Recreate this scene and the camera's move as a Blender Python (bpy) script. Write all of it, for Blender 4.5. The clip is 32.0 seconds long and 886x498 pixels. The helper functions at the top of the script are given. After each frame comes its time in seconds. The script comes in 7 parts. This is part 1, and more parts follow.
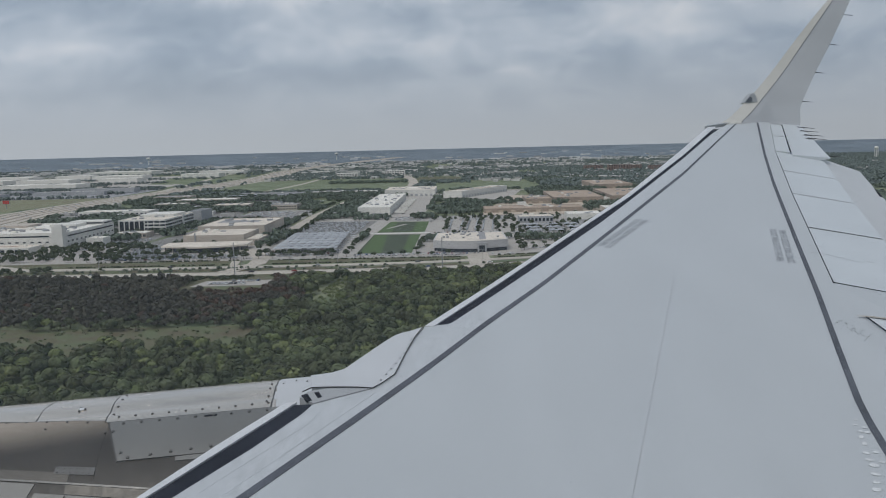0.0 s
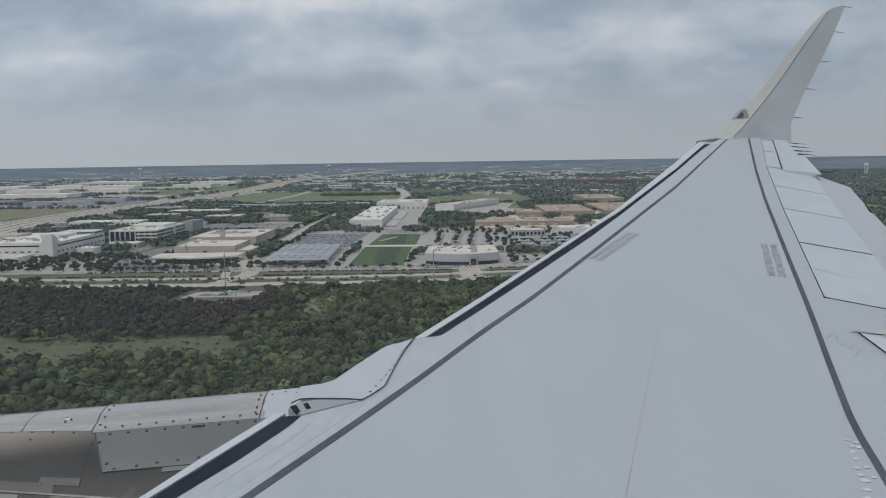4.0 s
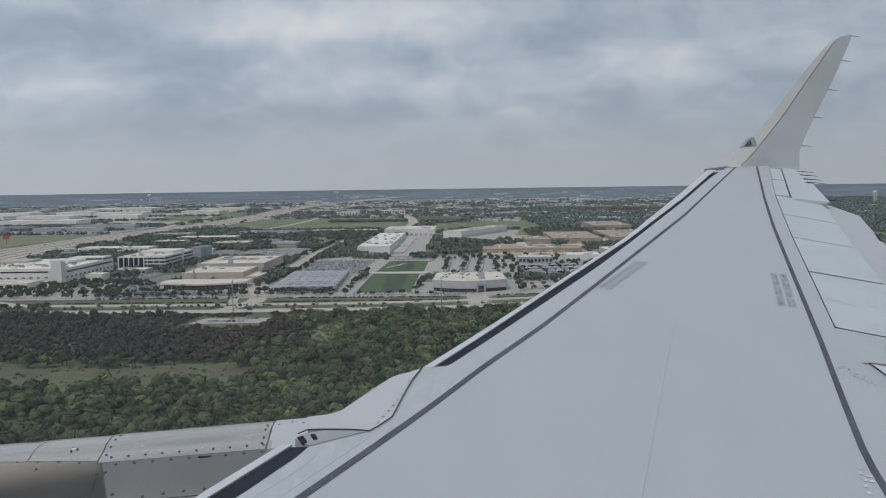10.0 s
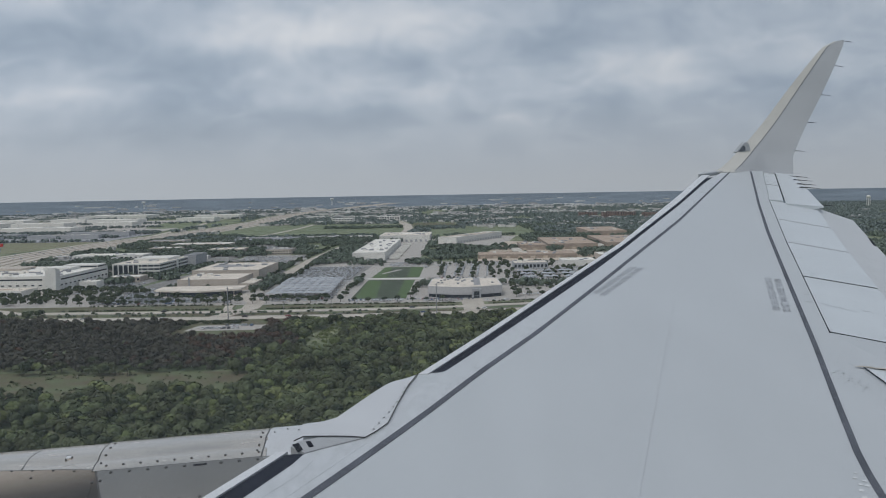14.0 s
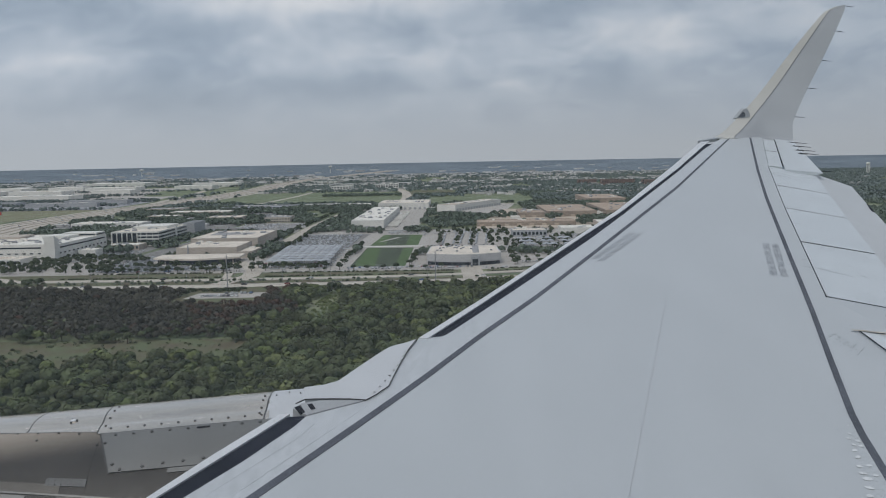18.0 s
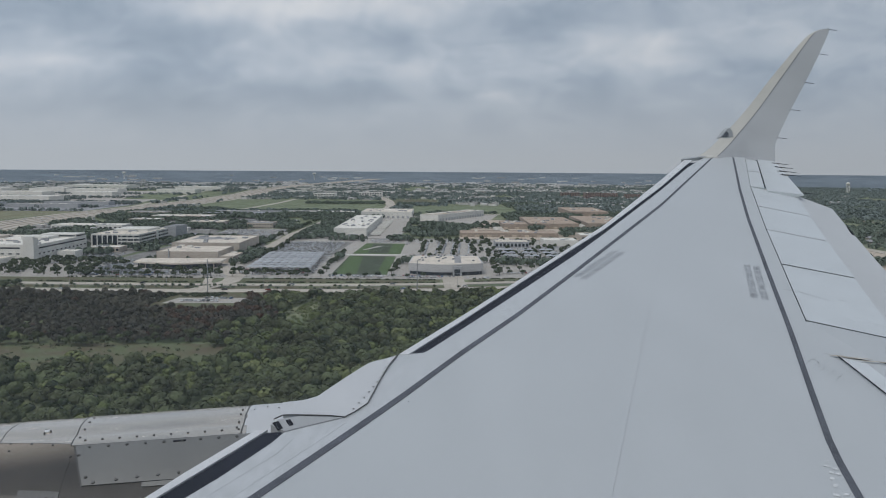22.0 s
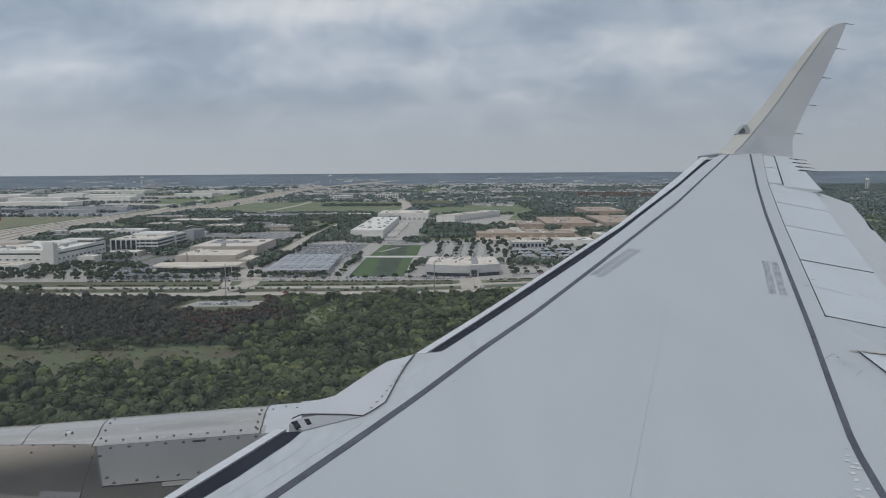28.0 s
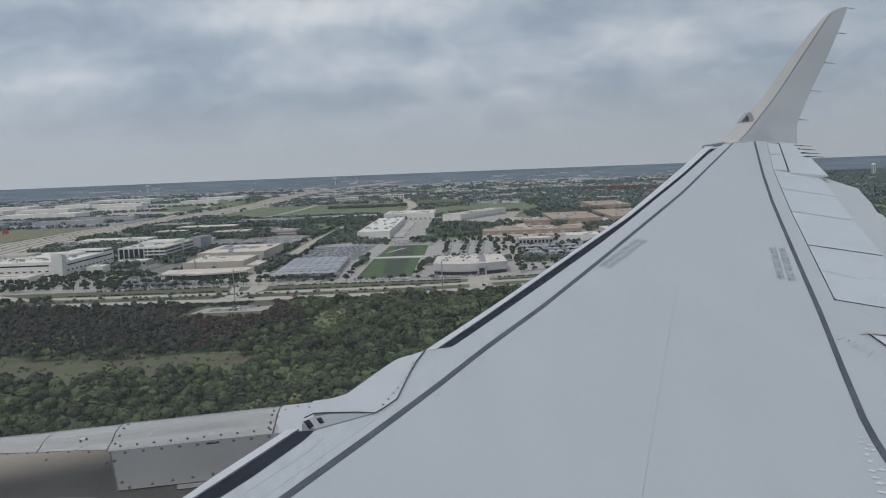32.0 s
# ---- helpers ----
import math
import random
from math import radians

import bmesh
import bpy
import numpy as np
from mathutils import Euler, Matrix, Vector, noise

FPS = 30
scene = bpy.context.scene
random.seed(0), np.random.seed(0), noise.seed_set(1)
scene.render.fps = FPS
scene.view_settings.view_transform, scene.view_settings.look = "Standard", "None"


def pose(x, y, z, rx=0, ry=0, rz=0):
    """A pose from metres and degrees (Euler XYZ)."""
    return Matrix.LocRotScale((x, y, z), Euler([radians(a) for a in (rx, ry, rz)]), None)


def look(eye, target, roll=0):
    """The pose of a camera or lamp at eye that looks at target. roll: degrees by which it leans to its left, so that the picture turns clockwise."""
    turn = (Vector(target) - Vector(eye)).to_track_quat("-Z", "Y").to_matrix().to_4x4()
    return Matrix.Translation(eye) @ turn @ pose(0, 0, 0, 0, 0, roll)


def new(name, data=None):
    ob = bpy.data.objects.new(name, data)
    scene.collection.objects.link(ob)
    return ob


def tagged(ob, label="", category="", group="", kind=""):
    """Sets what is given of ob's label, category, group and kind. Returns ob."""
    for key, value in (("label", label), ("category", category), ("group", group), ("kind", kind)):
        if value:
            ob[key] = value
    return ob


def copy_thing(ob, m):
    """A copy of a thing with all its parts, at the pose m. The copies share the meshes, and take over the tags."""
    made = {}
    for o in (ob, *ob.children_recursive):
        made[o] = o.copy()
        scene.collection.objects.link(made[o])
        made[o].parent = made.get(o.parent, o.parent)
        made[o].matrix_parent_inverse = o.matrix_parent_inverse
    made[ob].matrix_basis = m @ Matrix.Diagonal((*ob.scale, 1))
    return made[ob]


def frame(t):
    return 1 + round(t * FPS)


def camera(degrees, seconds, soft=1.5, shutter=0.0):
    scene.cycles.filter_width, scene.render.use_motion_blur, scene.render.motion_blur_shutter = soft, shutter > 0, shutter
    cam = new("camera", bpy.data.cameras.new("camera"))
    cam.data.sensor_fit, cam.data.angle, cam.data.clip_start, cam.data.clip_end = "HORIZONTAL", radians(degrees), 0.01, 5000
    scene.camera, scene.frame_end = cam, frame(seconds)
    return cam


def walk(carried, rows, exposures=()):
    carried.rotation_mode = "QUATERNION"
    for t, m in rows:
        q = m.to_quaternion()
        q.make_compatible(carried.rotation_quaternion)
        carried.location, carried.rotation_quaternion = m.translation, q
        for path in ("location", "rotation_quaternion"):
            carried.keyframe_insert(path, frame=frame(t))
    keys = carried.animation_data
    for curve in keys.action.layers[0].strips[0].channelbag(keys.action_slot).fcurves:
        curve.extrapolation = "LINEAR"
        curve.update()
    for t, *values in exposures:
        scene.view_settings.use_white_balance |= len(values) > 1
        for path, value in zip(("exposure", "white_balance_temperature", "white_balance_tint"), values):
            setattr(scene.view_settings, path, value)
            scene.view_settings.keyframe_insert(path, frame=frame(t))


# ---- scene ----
# ---- camera and path ----
EYE = 95.0  # height of the seat over the ground
SEAT = pose(0, 0, EYE, -0.283, 0.893, 0)  # how the aircraft banks
cam = camera(52.0, 32.0, soft=1.0)
ROWS = [
    (0, 0.011, -0.017, -0.034, 83.65, 0.46, 1.38),
    (0.5, 0.007, -0.01, -0.046, 84.87, 0.47, 1.67),
    (1, 0.004, 0.004, -0.033, 85.43, 0.31, 1.9),
    (1.5, 0.003, 0.004, -0.038, 85.82, 0.16, 1.99),
    (2, 0.009, 0, -0.031, 85.66, 0.04, 2.06),
    (2.5, 0.009, 0.03, -0.021, 85.97, -0.06, 1.9),
    (3, 0.017, 0.008, -0.02, 85.18, -0.23, 1.67),
    (3.5, 0.012, 0.007, -0.036, 84.44, -0.23, 1.24),
    (5.5, 0.014, -0.016, -0.052, 85.55, 0.42, 0.22),
    (6, 0.012, -0.012, -0.033, 86.44, 0.45, -0.01),
    (6.5, 0.015, -0.008, -0.037, 86.62, 0.54, -0.23),
    (7, 0.012, -0.01, -0.035, 86.33, 0.51, -0.33),
    (7.5, 0.017, -0.008, -0.03, 86.12, 0.39, -0.18),
    (8, 0.009, -0.01, -0.038, 85.86, 0.21, 0.09),
    (8.5, 0.011, 0.002, -0.007, 85.63, 0.01, 0.57),
    (9, 0.01, 0.009, -0.027, 86.06, -0.02, 0.91),
    (9.5, 0.009, 0.009, -0.035, 86.26, 0.05, 1.16),
    (10, 0.009, 0.016, -0.03, 86.15, -0.13, 1.39),
    (10.5, 0.004, 0.029, -0.015, 85.95, -0.33, 1.49),
    (11, 0.012, 0.013, -0.034, 85.82, -0.17, 1.52),
    (11.5, 0.015, -0.005, -0.04, 84.91, 0.29, 1.43),
    (12, 0.018, -0.001, -0.056, 83.93, 0.52, 1.24),
    (12.5, 0.02, -0.027, -0.071, 82.86, 0.65, 1.02),
    (13, 0.023, -0.028, -0.08, 83.08, 0.75, 0.88),
    (13.5, 0.02, -0.027, -0.069, 84.68, 0.58, 0.92),
    (14, 0.01, 0.013, -0.028, 86.53, 0.08, 1.07),
    (14.5, 0.005, 0.031, 0.004, 87.17, -0.18, 1.4),
    (15, 0.004, 0.029, -0.053, 86.92, -0.17, 1.69),
    (15.5, 0.005, 0.024, -0.051, 85.94, -0.17, 1.97),
    (17.5, 0.01, -0.023, -0.031, 83.68, -0.13, 1.24),
    (18, 0.005, -0.02, -0.041, 84.49, 0.15, 0.99),
    (18.5, 0.008, -0.009, -0.024, 84.59, 0.3, 0.99),
    (19, 0.006, -0.01, -0.018, 84.46, 0.43, 0.99),
    (19.5, 0.01, -0.02, -0.039, 84.5, 0.55, 0.89),
    (20, 0.008, -0.016, -0.031, 84.43, 0.57, 0.76),
    (20.5, 0.006, -0.016, -0.027, 84.49, 0.1, 0.55),
    (21, 0.007, -0.014, -0.025, 84.46, -0.66, 0.35),
    (21.5, 0.012, -0.008, -0.003, 84.69, -1.17, 0.23),
    (22, 0, 0, 0, 85.12, -1.29, 0),
    (22.5, -0.002, 0.003, -0.013, 85.48, -0.94, 0.06),
    (23, 0.001, -0.008, -0.032, 85.48, -0.21, 0.36),
    (23.5, 0.008, -0.014, -0.053, 85.83, 0.67, 0.73),
    (24, 0.003, 0.002, -0.039, 86.38, 1.13, 1.02),
    (24.5, 0.001, -0.013, -0.049, 85.6, 1.18, 1.26),
    (25, 0.01, -0.027, -0.052, 84.88, 1.01, 1.52),
    (25.5, 0.008, -0.021, -0.036, 84.13, 0.61, 1.57),
    (27.5, 0.004, -0.01, -0.02, 85.18, -0.24, 1.01),
    (28, 0.005, -0.008, -0.014, 85.17, -0.54, 0.99),
    (28.5, 0.007, -0.006, -0.008, 85.2, -0.76, 1.04),
    (29, 0.007, -0.01, -0.01, 85.29, -0.52, 1.16),
    (29.5, 0.002, -0.002, -0.011, 85.46, -0.29, 1.26),
    (30, 0.004, -0.013, -0.026, 85, -0.03, 1.33),
    (30.5, 0.011, -0.026, -0.046, 84.7, 0.69, 1.46),
    (31, 0.006, -0.017, -0.044, 84.84, 1.12, 1.45),
    (31.5, 0.005, -0.019, -0.041, 84.97, 1.15, 1.39),
    (32, 0.008, -0.017, -0.034, 85.11, 1.33, 1.28),
]
walk(cam, [(t, SEAT @ pose(x, y, z, a, b, c)) for t, x, y, z, a, b, c in ROWS])

# ---- light: overcast afternoon ----
world = bpy.data.worlds.new("overcast_sky")
scene.world = world
world.use_nodes = True
wn, wl = world.node_tree.nodes, world.node_tree.links
wn.clear()


def wnode(kind, **values):
    nd = wn.new(kind)
    for key, value in values.items():
        nd.inputs[key].default_value = value
    return nd


def wmath(op, a, b=None):
    nd = wn.new("ShaderNodeMath")
    nd.operation = op
    for i, s in enumerate((a, b)):
        if s is None:
            continue
        if isinstance(s, (int, float)):
            nd.inputs[i].default_value = s
        else:
            wl.new(s, nd.inputs[i])
    return nd.outputs[0]


def wramp(src, stops):
    nd = wn.new("ShaderNodeValToRGB")
    els = nd.color_ramp.elements
    while len(els) < len(stops):
        els.new(0.5)
    for el, (at, col) in zip(els, stops):
        el.position, el.color = at, (*col, 1)
    wl.new(src, nd.inputs[0])
    return nd.outputs[0]


def wmix(fac, a, b):
    nd = wn.new("ShaderNodeMix")
    nd.data_type = "RGBA"
    for sock, s in ((nd.inputs[0], fac), (nd.inputs[6], a), (nd.inputs[7], b)):
        if isinstance(s, (int, float)):
            sock.default_value = s
        elif isinstance(s, tuple):
            sock.default_value = (*s, 1)
        else:
            wl.new(s, sock)
    return nd.outputs[2]


SUN_UP, SUN_ROT = 58.0, 215.0
sky_tex = wn.new("ShaderNodeTexSky")
sky_tex.sky_type, sky_tex.sun_disc = "NISHITA", False
sky_tex.sun_elevation, sky_tex.sun_rotation = radians(SUN_UP), radians(SUN_ROT)
sky_tex.air_density, sky_tex.dust_density = 1.5, 3.0
tc = wn.new("ShaderNodeTexCoord")
sep = wn.new("ShaderNodeSeparateXYZ")
wl.new(tc.outputs["Generated"], sep.inputs[0])
dx, dy, dz = sep.outputs
# soft banks of cloud, thick and thin: where they hang, how wide and high, and how much they lighten or darken
BANKS = [(-0.129, 0.176, 0.131, 0.034, 0.13), (-0.249, 0.170, 0.056, 0.020, 0.06), (0.268, 0.138, 0.087, 0.025, 0.11), (0.063, 0.073, 0.031, 0.016, 0.10),
         (-0.451, 0.113, 0.081, 0.025, 0.06), (0.134, 0.109, 0.068, 0.019, 0.05), (0.012, 0.177, 0.068, 0.019, 0.06), (-0.344, 0.154, 0.068, 0.017, 0.06),
         (-0.045, 0.096, 0.075, 0.019, 0.04), (-0.430, 0.168, 0.106, 0.026, -0.12), (-0.216, 0.142, 0.081, 0.021, -0.08), (-0.062, 0.134, 0.053, 0.017, -0.12),
         (-0.280, 0.070, 0.131, 0.020, -0.12), (-0.094, 0.075, 0.081, 0.014, -0.06), (0.103, 0.160, 0.093, 0.015, -0.10), (0.220, 0.075, 0.093, 0.026, -0.09),
         (0.371, 0.157, 0.093, 0.025, -0.07), (0.434, 0.090, 0.068, 0.029, -0.08), (-0.365, 0.100, 0.075, 0.014, -0.03), (0.091, 0.088, 0.031, 0.009, -0.06)]
ahead = wmath("MAXIMUM", dy, 0.05)
flat = wn.new("ShaderNodeCombineXYZ")
wl.new(wmath("DIVIDE", dx, ahead), flat.inputs[0])
wl.new(wmath("MULTIPLY", wmath("DIVIDE", dz, ahead), 1.3), flat.inputs[1])
stray = wnode("ShaderNodeTexNoise", Scale=9.0, Detail=6.0, Roughness=0.6)
wl.new(flat.outputs[0], stray.inputs["Vector"])
off = wn.new("ShaderNodeSeparateXYZ")
wl.new(stray.outputs["Color"], off.inputs[0])
su = wmath("ADD", wmath("DIVIDE", dx, ahead), wmath("MULTIPLY", wmath("SUBTRACT", off.outputs[0], 0.5), 0.09))
sv = wmath("ADD", wmath("DIVIDE", dz, ahead), wmath("MULTIPLY", wmath("SUBTRACT", off.outputs[1], 0.5), 0.07))
total = None
for bu, bv, wide, high, amount in BANKS:
    qu = wmath("DIVIDE", wmath("SUBTRACT", su, bu), wide)
    qv = wmath("DIVIDE", wmath("SUBTRACT", sv, bv), high)
    bell = wmath("MULTIPLY", wmath("EXPONENT", wmath("MULTIPLY", wmath("ADD", wmath("MULTIPLY", qu, qu), wmath("MULTIPLY", qv, qv)), -0.7)), amount * 0.9)
    total = bell if total is None else wmath("ADD", total, bell)
# a flat layer of cloud overhead, seen in perspective
den = wmath("ADD", wmath("MAXIMUM", dz, 0.0), 0.55)
comb = wn.new("ShaderNodeCombineXYZ")
wl.new(wmath("DIVIDE", dx, den), comb.inputs[0])
wl.new(wmath("DIVIDE", dy, den), comb.inputs[1])
place = wn.new("ShaderNodeMapping")
place.inputs["Location"].default_value = (3.1, 0.7, 0.0)
place.inputs["Rotation"].default_value = (0, 0, radians(-22))
place.inputs["Scale"].default_value = (1.0, 1.15, 1.0)
wl.new(comb.outputs[0], place.inputs[0])
big = wnode("ShaderNodeTexNoise", Scale=5.0, Detail=9.0, Roughness=0.52, Distortion=0.2)
small = wnode("ShaderNodeTexNoise", Scale=10.0, Detail=10.0, Roughness=0.66, Distortion=0.9)
for nd in (big, small):
    wl.new(place.outputs[0], nd.inputs["Vector"])
lumps = wmath("ADD", wmath("ADD", wmath("MULTIPLY", big.outputs[0], 0.38), wmath("MULTIPLY", small.outputs[0], 0.28)), wmath("ADD", total, 0.18))
cloud = wramp(lumps, [(0.36, (0.268, 0.335, 0.42)), (0.46, (0.342, 0.406, 0.495)), (0.55, (0.45, 0.508, 0.588)), (0.68, (0.655, 0.68, 0.72))])
low = wramp(dz, [(0.0, (0.42, 0.455, 0.495)), (0.12, (0.38, 0.425, 0.48))])
near_horizon = wramp(dz, [(0.01, (1, 1, 1)), (0.10, (0, 0, 0))])
layer = wmix(near_horizon, cloud, low)
thin = wn.new("ShaderNodeVectorMath")
thin.operation = "SCALE"
thin.inputs["Scale"].default_value = 0.09
wl.new(sky_tex.outputs[0], thin.inputs[0])
whole = wmix(0.94, thin.outputs[0], layer)
# the overcast is thinner towards the side where the sun stands
side = wn.new("ShaderNodeVectorMath")
side.operation = "SCALE"
wl.new(whole, side.inputs[0])
wl.new(wmath("ADD", wmath("MULTIPLY", dx, -0.16), 1.0), side.inputs["Scale"])
bg = wn.new("ShaderNodeBackground")
wl.new(side.outputs[0], bg.inputs[0])
bg.inputs[1].default_value = 1.0
out = wn.new("ShaderNodeOutputWorld")
wl.new(bg.outputs[0], out.inputs[0])

sun = new("sun", bpy.data.lights.new("sun", "SUN"))
sun.data.energy, sun.data.angle, sun.data.color = 1.4, radians(25), (1.0, 0.96, 0.9)
sa, se = radians(SUN_ROT), radians(SUN_UP)
sun.matrix_world = look((0, 0, 600), Vector((0, 0, 600)) - Vector((math.sin(sa) * math.cos(se), math.cos(sa) * math.cos(se), math.sin(se))))


# ---- materials ----
def material(name, base, rough=0.6, metal=0.0, vary=0.15, size=1.0, fine=0.0, bump=0.0, island=0.0, rnd=0.0, other=None, blotch=0.0, spec=0.5, stretch=None):
    """A surface with two scales of variation (size: metres of the larger one), a grain and a slight relief."""
    m = bpy.data.materials.new(name)
    m.use_nodes = True
    nt, lk = m.node_tree.nodes, m.node_tree.links
    bsdf = nt["Principled BSDF"]
    bsdf.inputs["Roughness"].default_value, bsdf.inputs["Metallic"].default_value = rough, metal
    bsdf.inputs["Specular IOR Level"].default_value = spec
    geo = nt.new("ShaderNodeNewGeometry")
    pos = nt.new("ShaderNodeTexCoord").outputs["Object"] if size < 8 else geo.outputs["Position"]

    if stretch:
        mp = nt.new("ShaderNodeMapping")
        mp.inputs["Scale"].default_value = stretch
        lk.new(pos, mp.inputs[0])
        pos = mp.outputs[0]

    def nz(scale, detail):
        nd = nt.new("ShaderNodeTexNoise")
        nd.inputs["Scale"].default_value, nd.inputs["Detail"].default_value = scale, detail
        lk.new(pos, nd.inputs["Vector"])
        return nd.outputs[0]

    def mx(kind, fac, a, b):
        nd = nt.new("ShaderNodeMix")
        nd.data_type, nd.blend_type = "RGBA", kind
        for sock, s in ((nd.inputs[0], fac), (nd.inputs[6], a), (nd.inputs[7], b)):
            if isinstance(s, (int, float)):
                sock.default_value = s
            elif isinstance(s, tuple):
                sock.default_value = (*s, 1)
            else:
                lk.new(s, sock)
        return nd.outputs[2]

    def span(src, lo, hi, a=0.3, b=0.7):
        nd = nt.new("ShaderNodeMapRange")
        for i, val in enumerate((a, b, lo, hi)):
            nd.inputs[1 + i].default_value = val
        lk.new(src, nd.inputs[0])
        return nd.outputs[0]

    col = base
    if other:
        col = mx("MIX", span(nz(1.0 / size, 5), 0.0, 1.0, 0.5 - blotch, 0.5 + blotch) if blotch else span(nz(1.0 / size, 4), 0.0, 1.0), base, other)
    coarse, grain = nz(1.0 / size, 5), nz(9.0 / size, 6)
    g1, g2 = span(coarse, 1 - vary, 1 + vary), span(grain, 1 - vary * 0.6, 1 + vary * 0.6)
    both = nt.new("ShaderNodeMath")
    both.operation = "MULTIPLY"
    lk.new(g1, both.inputs[0]), lk.new(g2, both.inputs[1])
    val = both.outputs[0]
    if island or rnd:
        src = geo.outputs["Random Per Island"] if island else nt.new("ShaderNodeObjectInfo").outputs["Random"]
        nd = nt.new("ShaderNodeMath")
        nd.operation = "MULTIPLY"
        amt = island or rnd
        lk.new(val, nd.inputs[0]), lk.new(span(src, 1 - amt, 1 + amt, 0, 1), nd.inputs[1])
        val = nd.outputs[0]
    hsv = nt.new("ShaderNodeHueSaturation")
    lk.new(val, hsv.inputs["Value"])
    if isinstance(col, tuple):
        hsv.inputs["Color"].default_value = (*col, 1)
    else:
        lk.new(col, hsv.inputs["Color"])
    lk.new(hsv.outputs[0], bsdf.inputs["Base Color"])
    if rough < 0.75:
        lk.new(span(grain, max(rough - 0.08, 0.05), min(rough + 0.1, 1)), bsdf.inputs["Roughness"])
    if bump:
        bp = nt.new("ShaderNodeBump")
        bp.inputs["Strength"].default_value, bp.inputs["Distance"].default_value = bump, size * 0.02
        lk.new(grain, bp.inputs["Height"])
        lk.new(bp.outputs[0], bsdf.inputs["Normal"])
    return m


# aircraft
WING_GREY = material("wing_grey_paint", (0.438, 0.463, 0.483), 0.40, vary=0.035, size=0.3, stretch=(1.0, 0.14, 1.0))
LEAD_PAINT = material("worn_leading_paint", (0.46, 0.482, 0.505), 0.38, vary=0.1, size=0.035, stretch=(1.0, 0.25, 1.0))
PANEL_PALE = material("pale_panel_paint", (0.54, 0.575, 0.60), 0.34, vary=0.05, size=0.5)
FLAP_GREY = material("flap_grey_paint", (0.50, 0.515, 0.53), 0.45, vary=0.05, size=0.6)
SLAT_METAL = material("slat_bare_metal", (0.70, 0.70, 0.71), 0.38, metal=0.35, vary=0.06, size=0.5)
FAIRING = material("fairing_paint", (0.50, 0.515, 0.535), 0.4, vary=0.05, size=0.5)
STRIPE = material("grey_stripe_paint", (0.085, 0.092, 0.11), 0.9, vary=0.2, size=0.3, spec=0.15)
GAP = material("dark_gap", (0.012, 0.013, 0.018), 0.95, vary=0.3, size=0.3, spec=0.05)
# near-black colour holds the shade inside the open slat gap
COVE = material("slat_cove_shade", (0.017, 0.019, 0.028), 0.95, vary=0.3, size=0.4, spec=0.05)
COWL = material("cowl_metal", (0.80, 0.715, 0.615), 0.19, metal=1.0, vary=0.10, size=0.5, stretch=(0.22, 1.0, 1.0), other=(0.67, 0.585, 0.49))
COWL_PANEL = material("cowl_panel_paint", (0.160, 0.160, 0.153), 0.42, metal=0.25, vary=0.06, size=0.3)
COWL_DARK = material("cowl_dark_metal", (0.040, 0.036, 0.031), 0.46, metal=0.1, vary=0.25, size=0.35, spec=0.3)
# the flank of the cowl is darker and pales towards its shoulder
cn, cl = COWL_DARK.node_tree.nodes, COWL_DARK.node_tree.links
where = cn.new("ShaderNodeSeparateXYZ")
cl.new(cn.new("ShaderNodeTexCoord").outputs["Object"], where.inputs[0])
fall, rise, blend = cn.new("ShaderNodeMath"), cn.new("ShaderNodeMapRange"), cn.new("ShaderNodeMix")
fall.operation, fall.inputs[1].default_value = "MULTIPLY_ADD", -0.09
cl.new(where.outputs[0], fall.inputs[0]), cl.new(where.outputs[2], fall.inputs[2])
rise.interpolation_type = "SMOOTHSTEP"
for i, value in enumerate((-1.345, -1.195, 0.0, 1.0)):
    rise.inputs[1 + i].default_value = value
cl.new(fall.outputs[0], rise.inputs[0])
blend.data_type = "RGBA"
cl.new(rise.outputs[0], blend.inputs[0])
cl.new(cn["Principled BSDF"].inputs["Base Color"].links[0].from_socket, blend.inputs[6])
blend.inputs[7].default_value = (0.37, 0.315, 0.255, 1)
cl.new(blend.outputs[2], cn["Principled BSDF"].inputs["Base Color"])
LOWER_WHITE = material("dusty_white_plate", (0.20, 0.197, 0.187), 0.5, vary=0.1, size=0.4)
COWL_BROWN = material("cowl_brown_plate", (0.085, 0.077, 0.066), 0.45, metal=0.2, vary=0.1, size=0.3)
OCHRE = material("ochre_stain", (0.40, 0.37, 0.32), 0.6, vary=0.3, size=0.1)
CREAM = material("winglet_edge_cream", (0.47, 0.462, 0.43), 0.4, vary=0.06, size=0.6)
WINGLET_GREY = material("winglet_grey", (0.345, 0.36, 0.375), 0.40, vary=0.06, size=0.8)
BOLT = material("bolt_steel", (0.075, 0.072, 0.068), 0.45, metal=0.4, vary=0.2, size=0.02)
LENS_DARK = material("dark_lens", (0.07, 0.08, 0.095), 0.15, vary=0.1, size=0.1)
LETTER = material("stencil_grey", (0.245, 0.258, 0.285), 0.7, vary=0.2, size=0.1)
SEAM = material("filled_seam", (0.385, 0.405, 0.435), 0.6, vary=0.3, size=0.3)
FASTENER = material("painted_fastener", (0.27, 0.295, 0.335), 0.5, vary=0.2, size=0.05)
RIVET_PAINT = material("painted_rivet", (0.34, 0.355, 0.385), 0.5, vary=0.2, size=0.05)
SLAT_END = material("slat_end_paint", (0.33, 0.34, 0.35), 0.45, vary=0.08, size=0.2)
# grime on the spoiler hinge; on the winglet it paints reflections
FLUSH = material("grime_and_reflection", (0.335, 0.35, 0.37), 0.6, vary=0.3, size=0.3)
FLANGE = material("pale_flange_paint", (0.095, 0.095, 0.094), 0.5, vary=0.08, size=0.3)
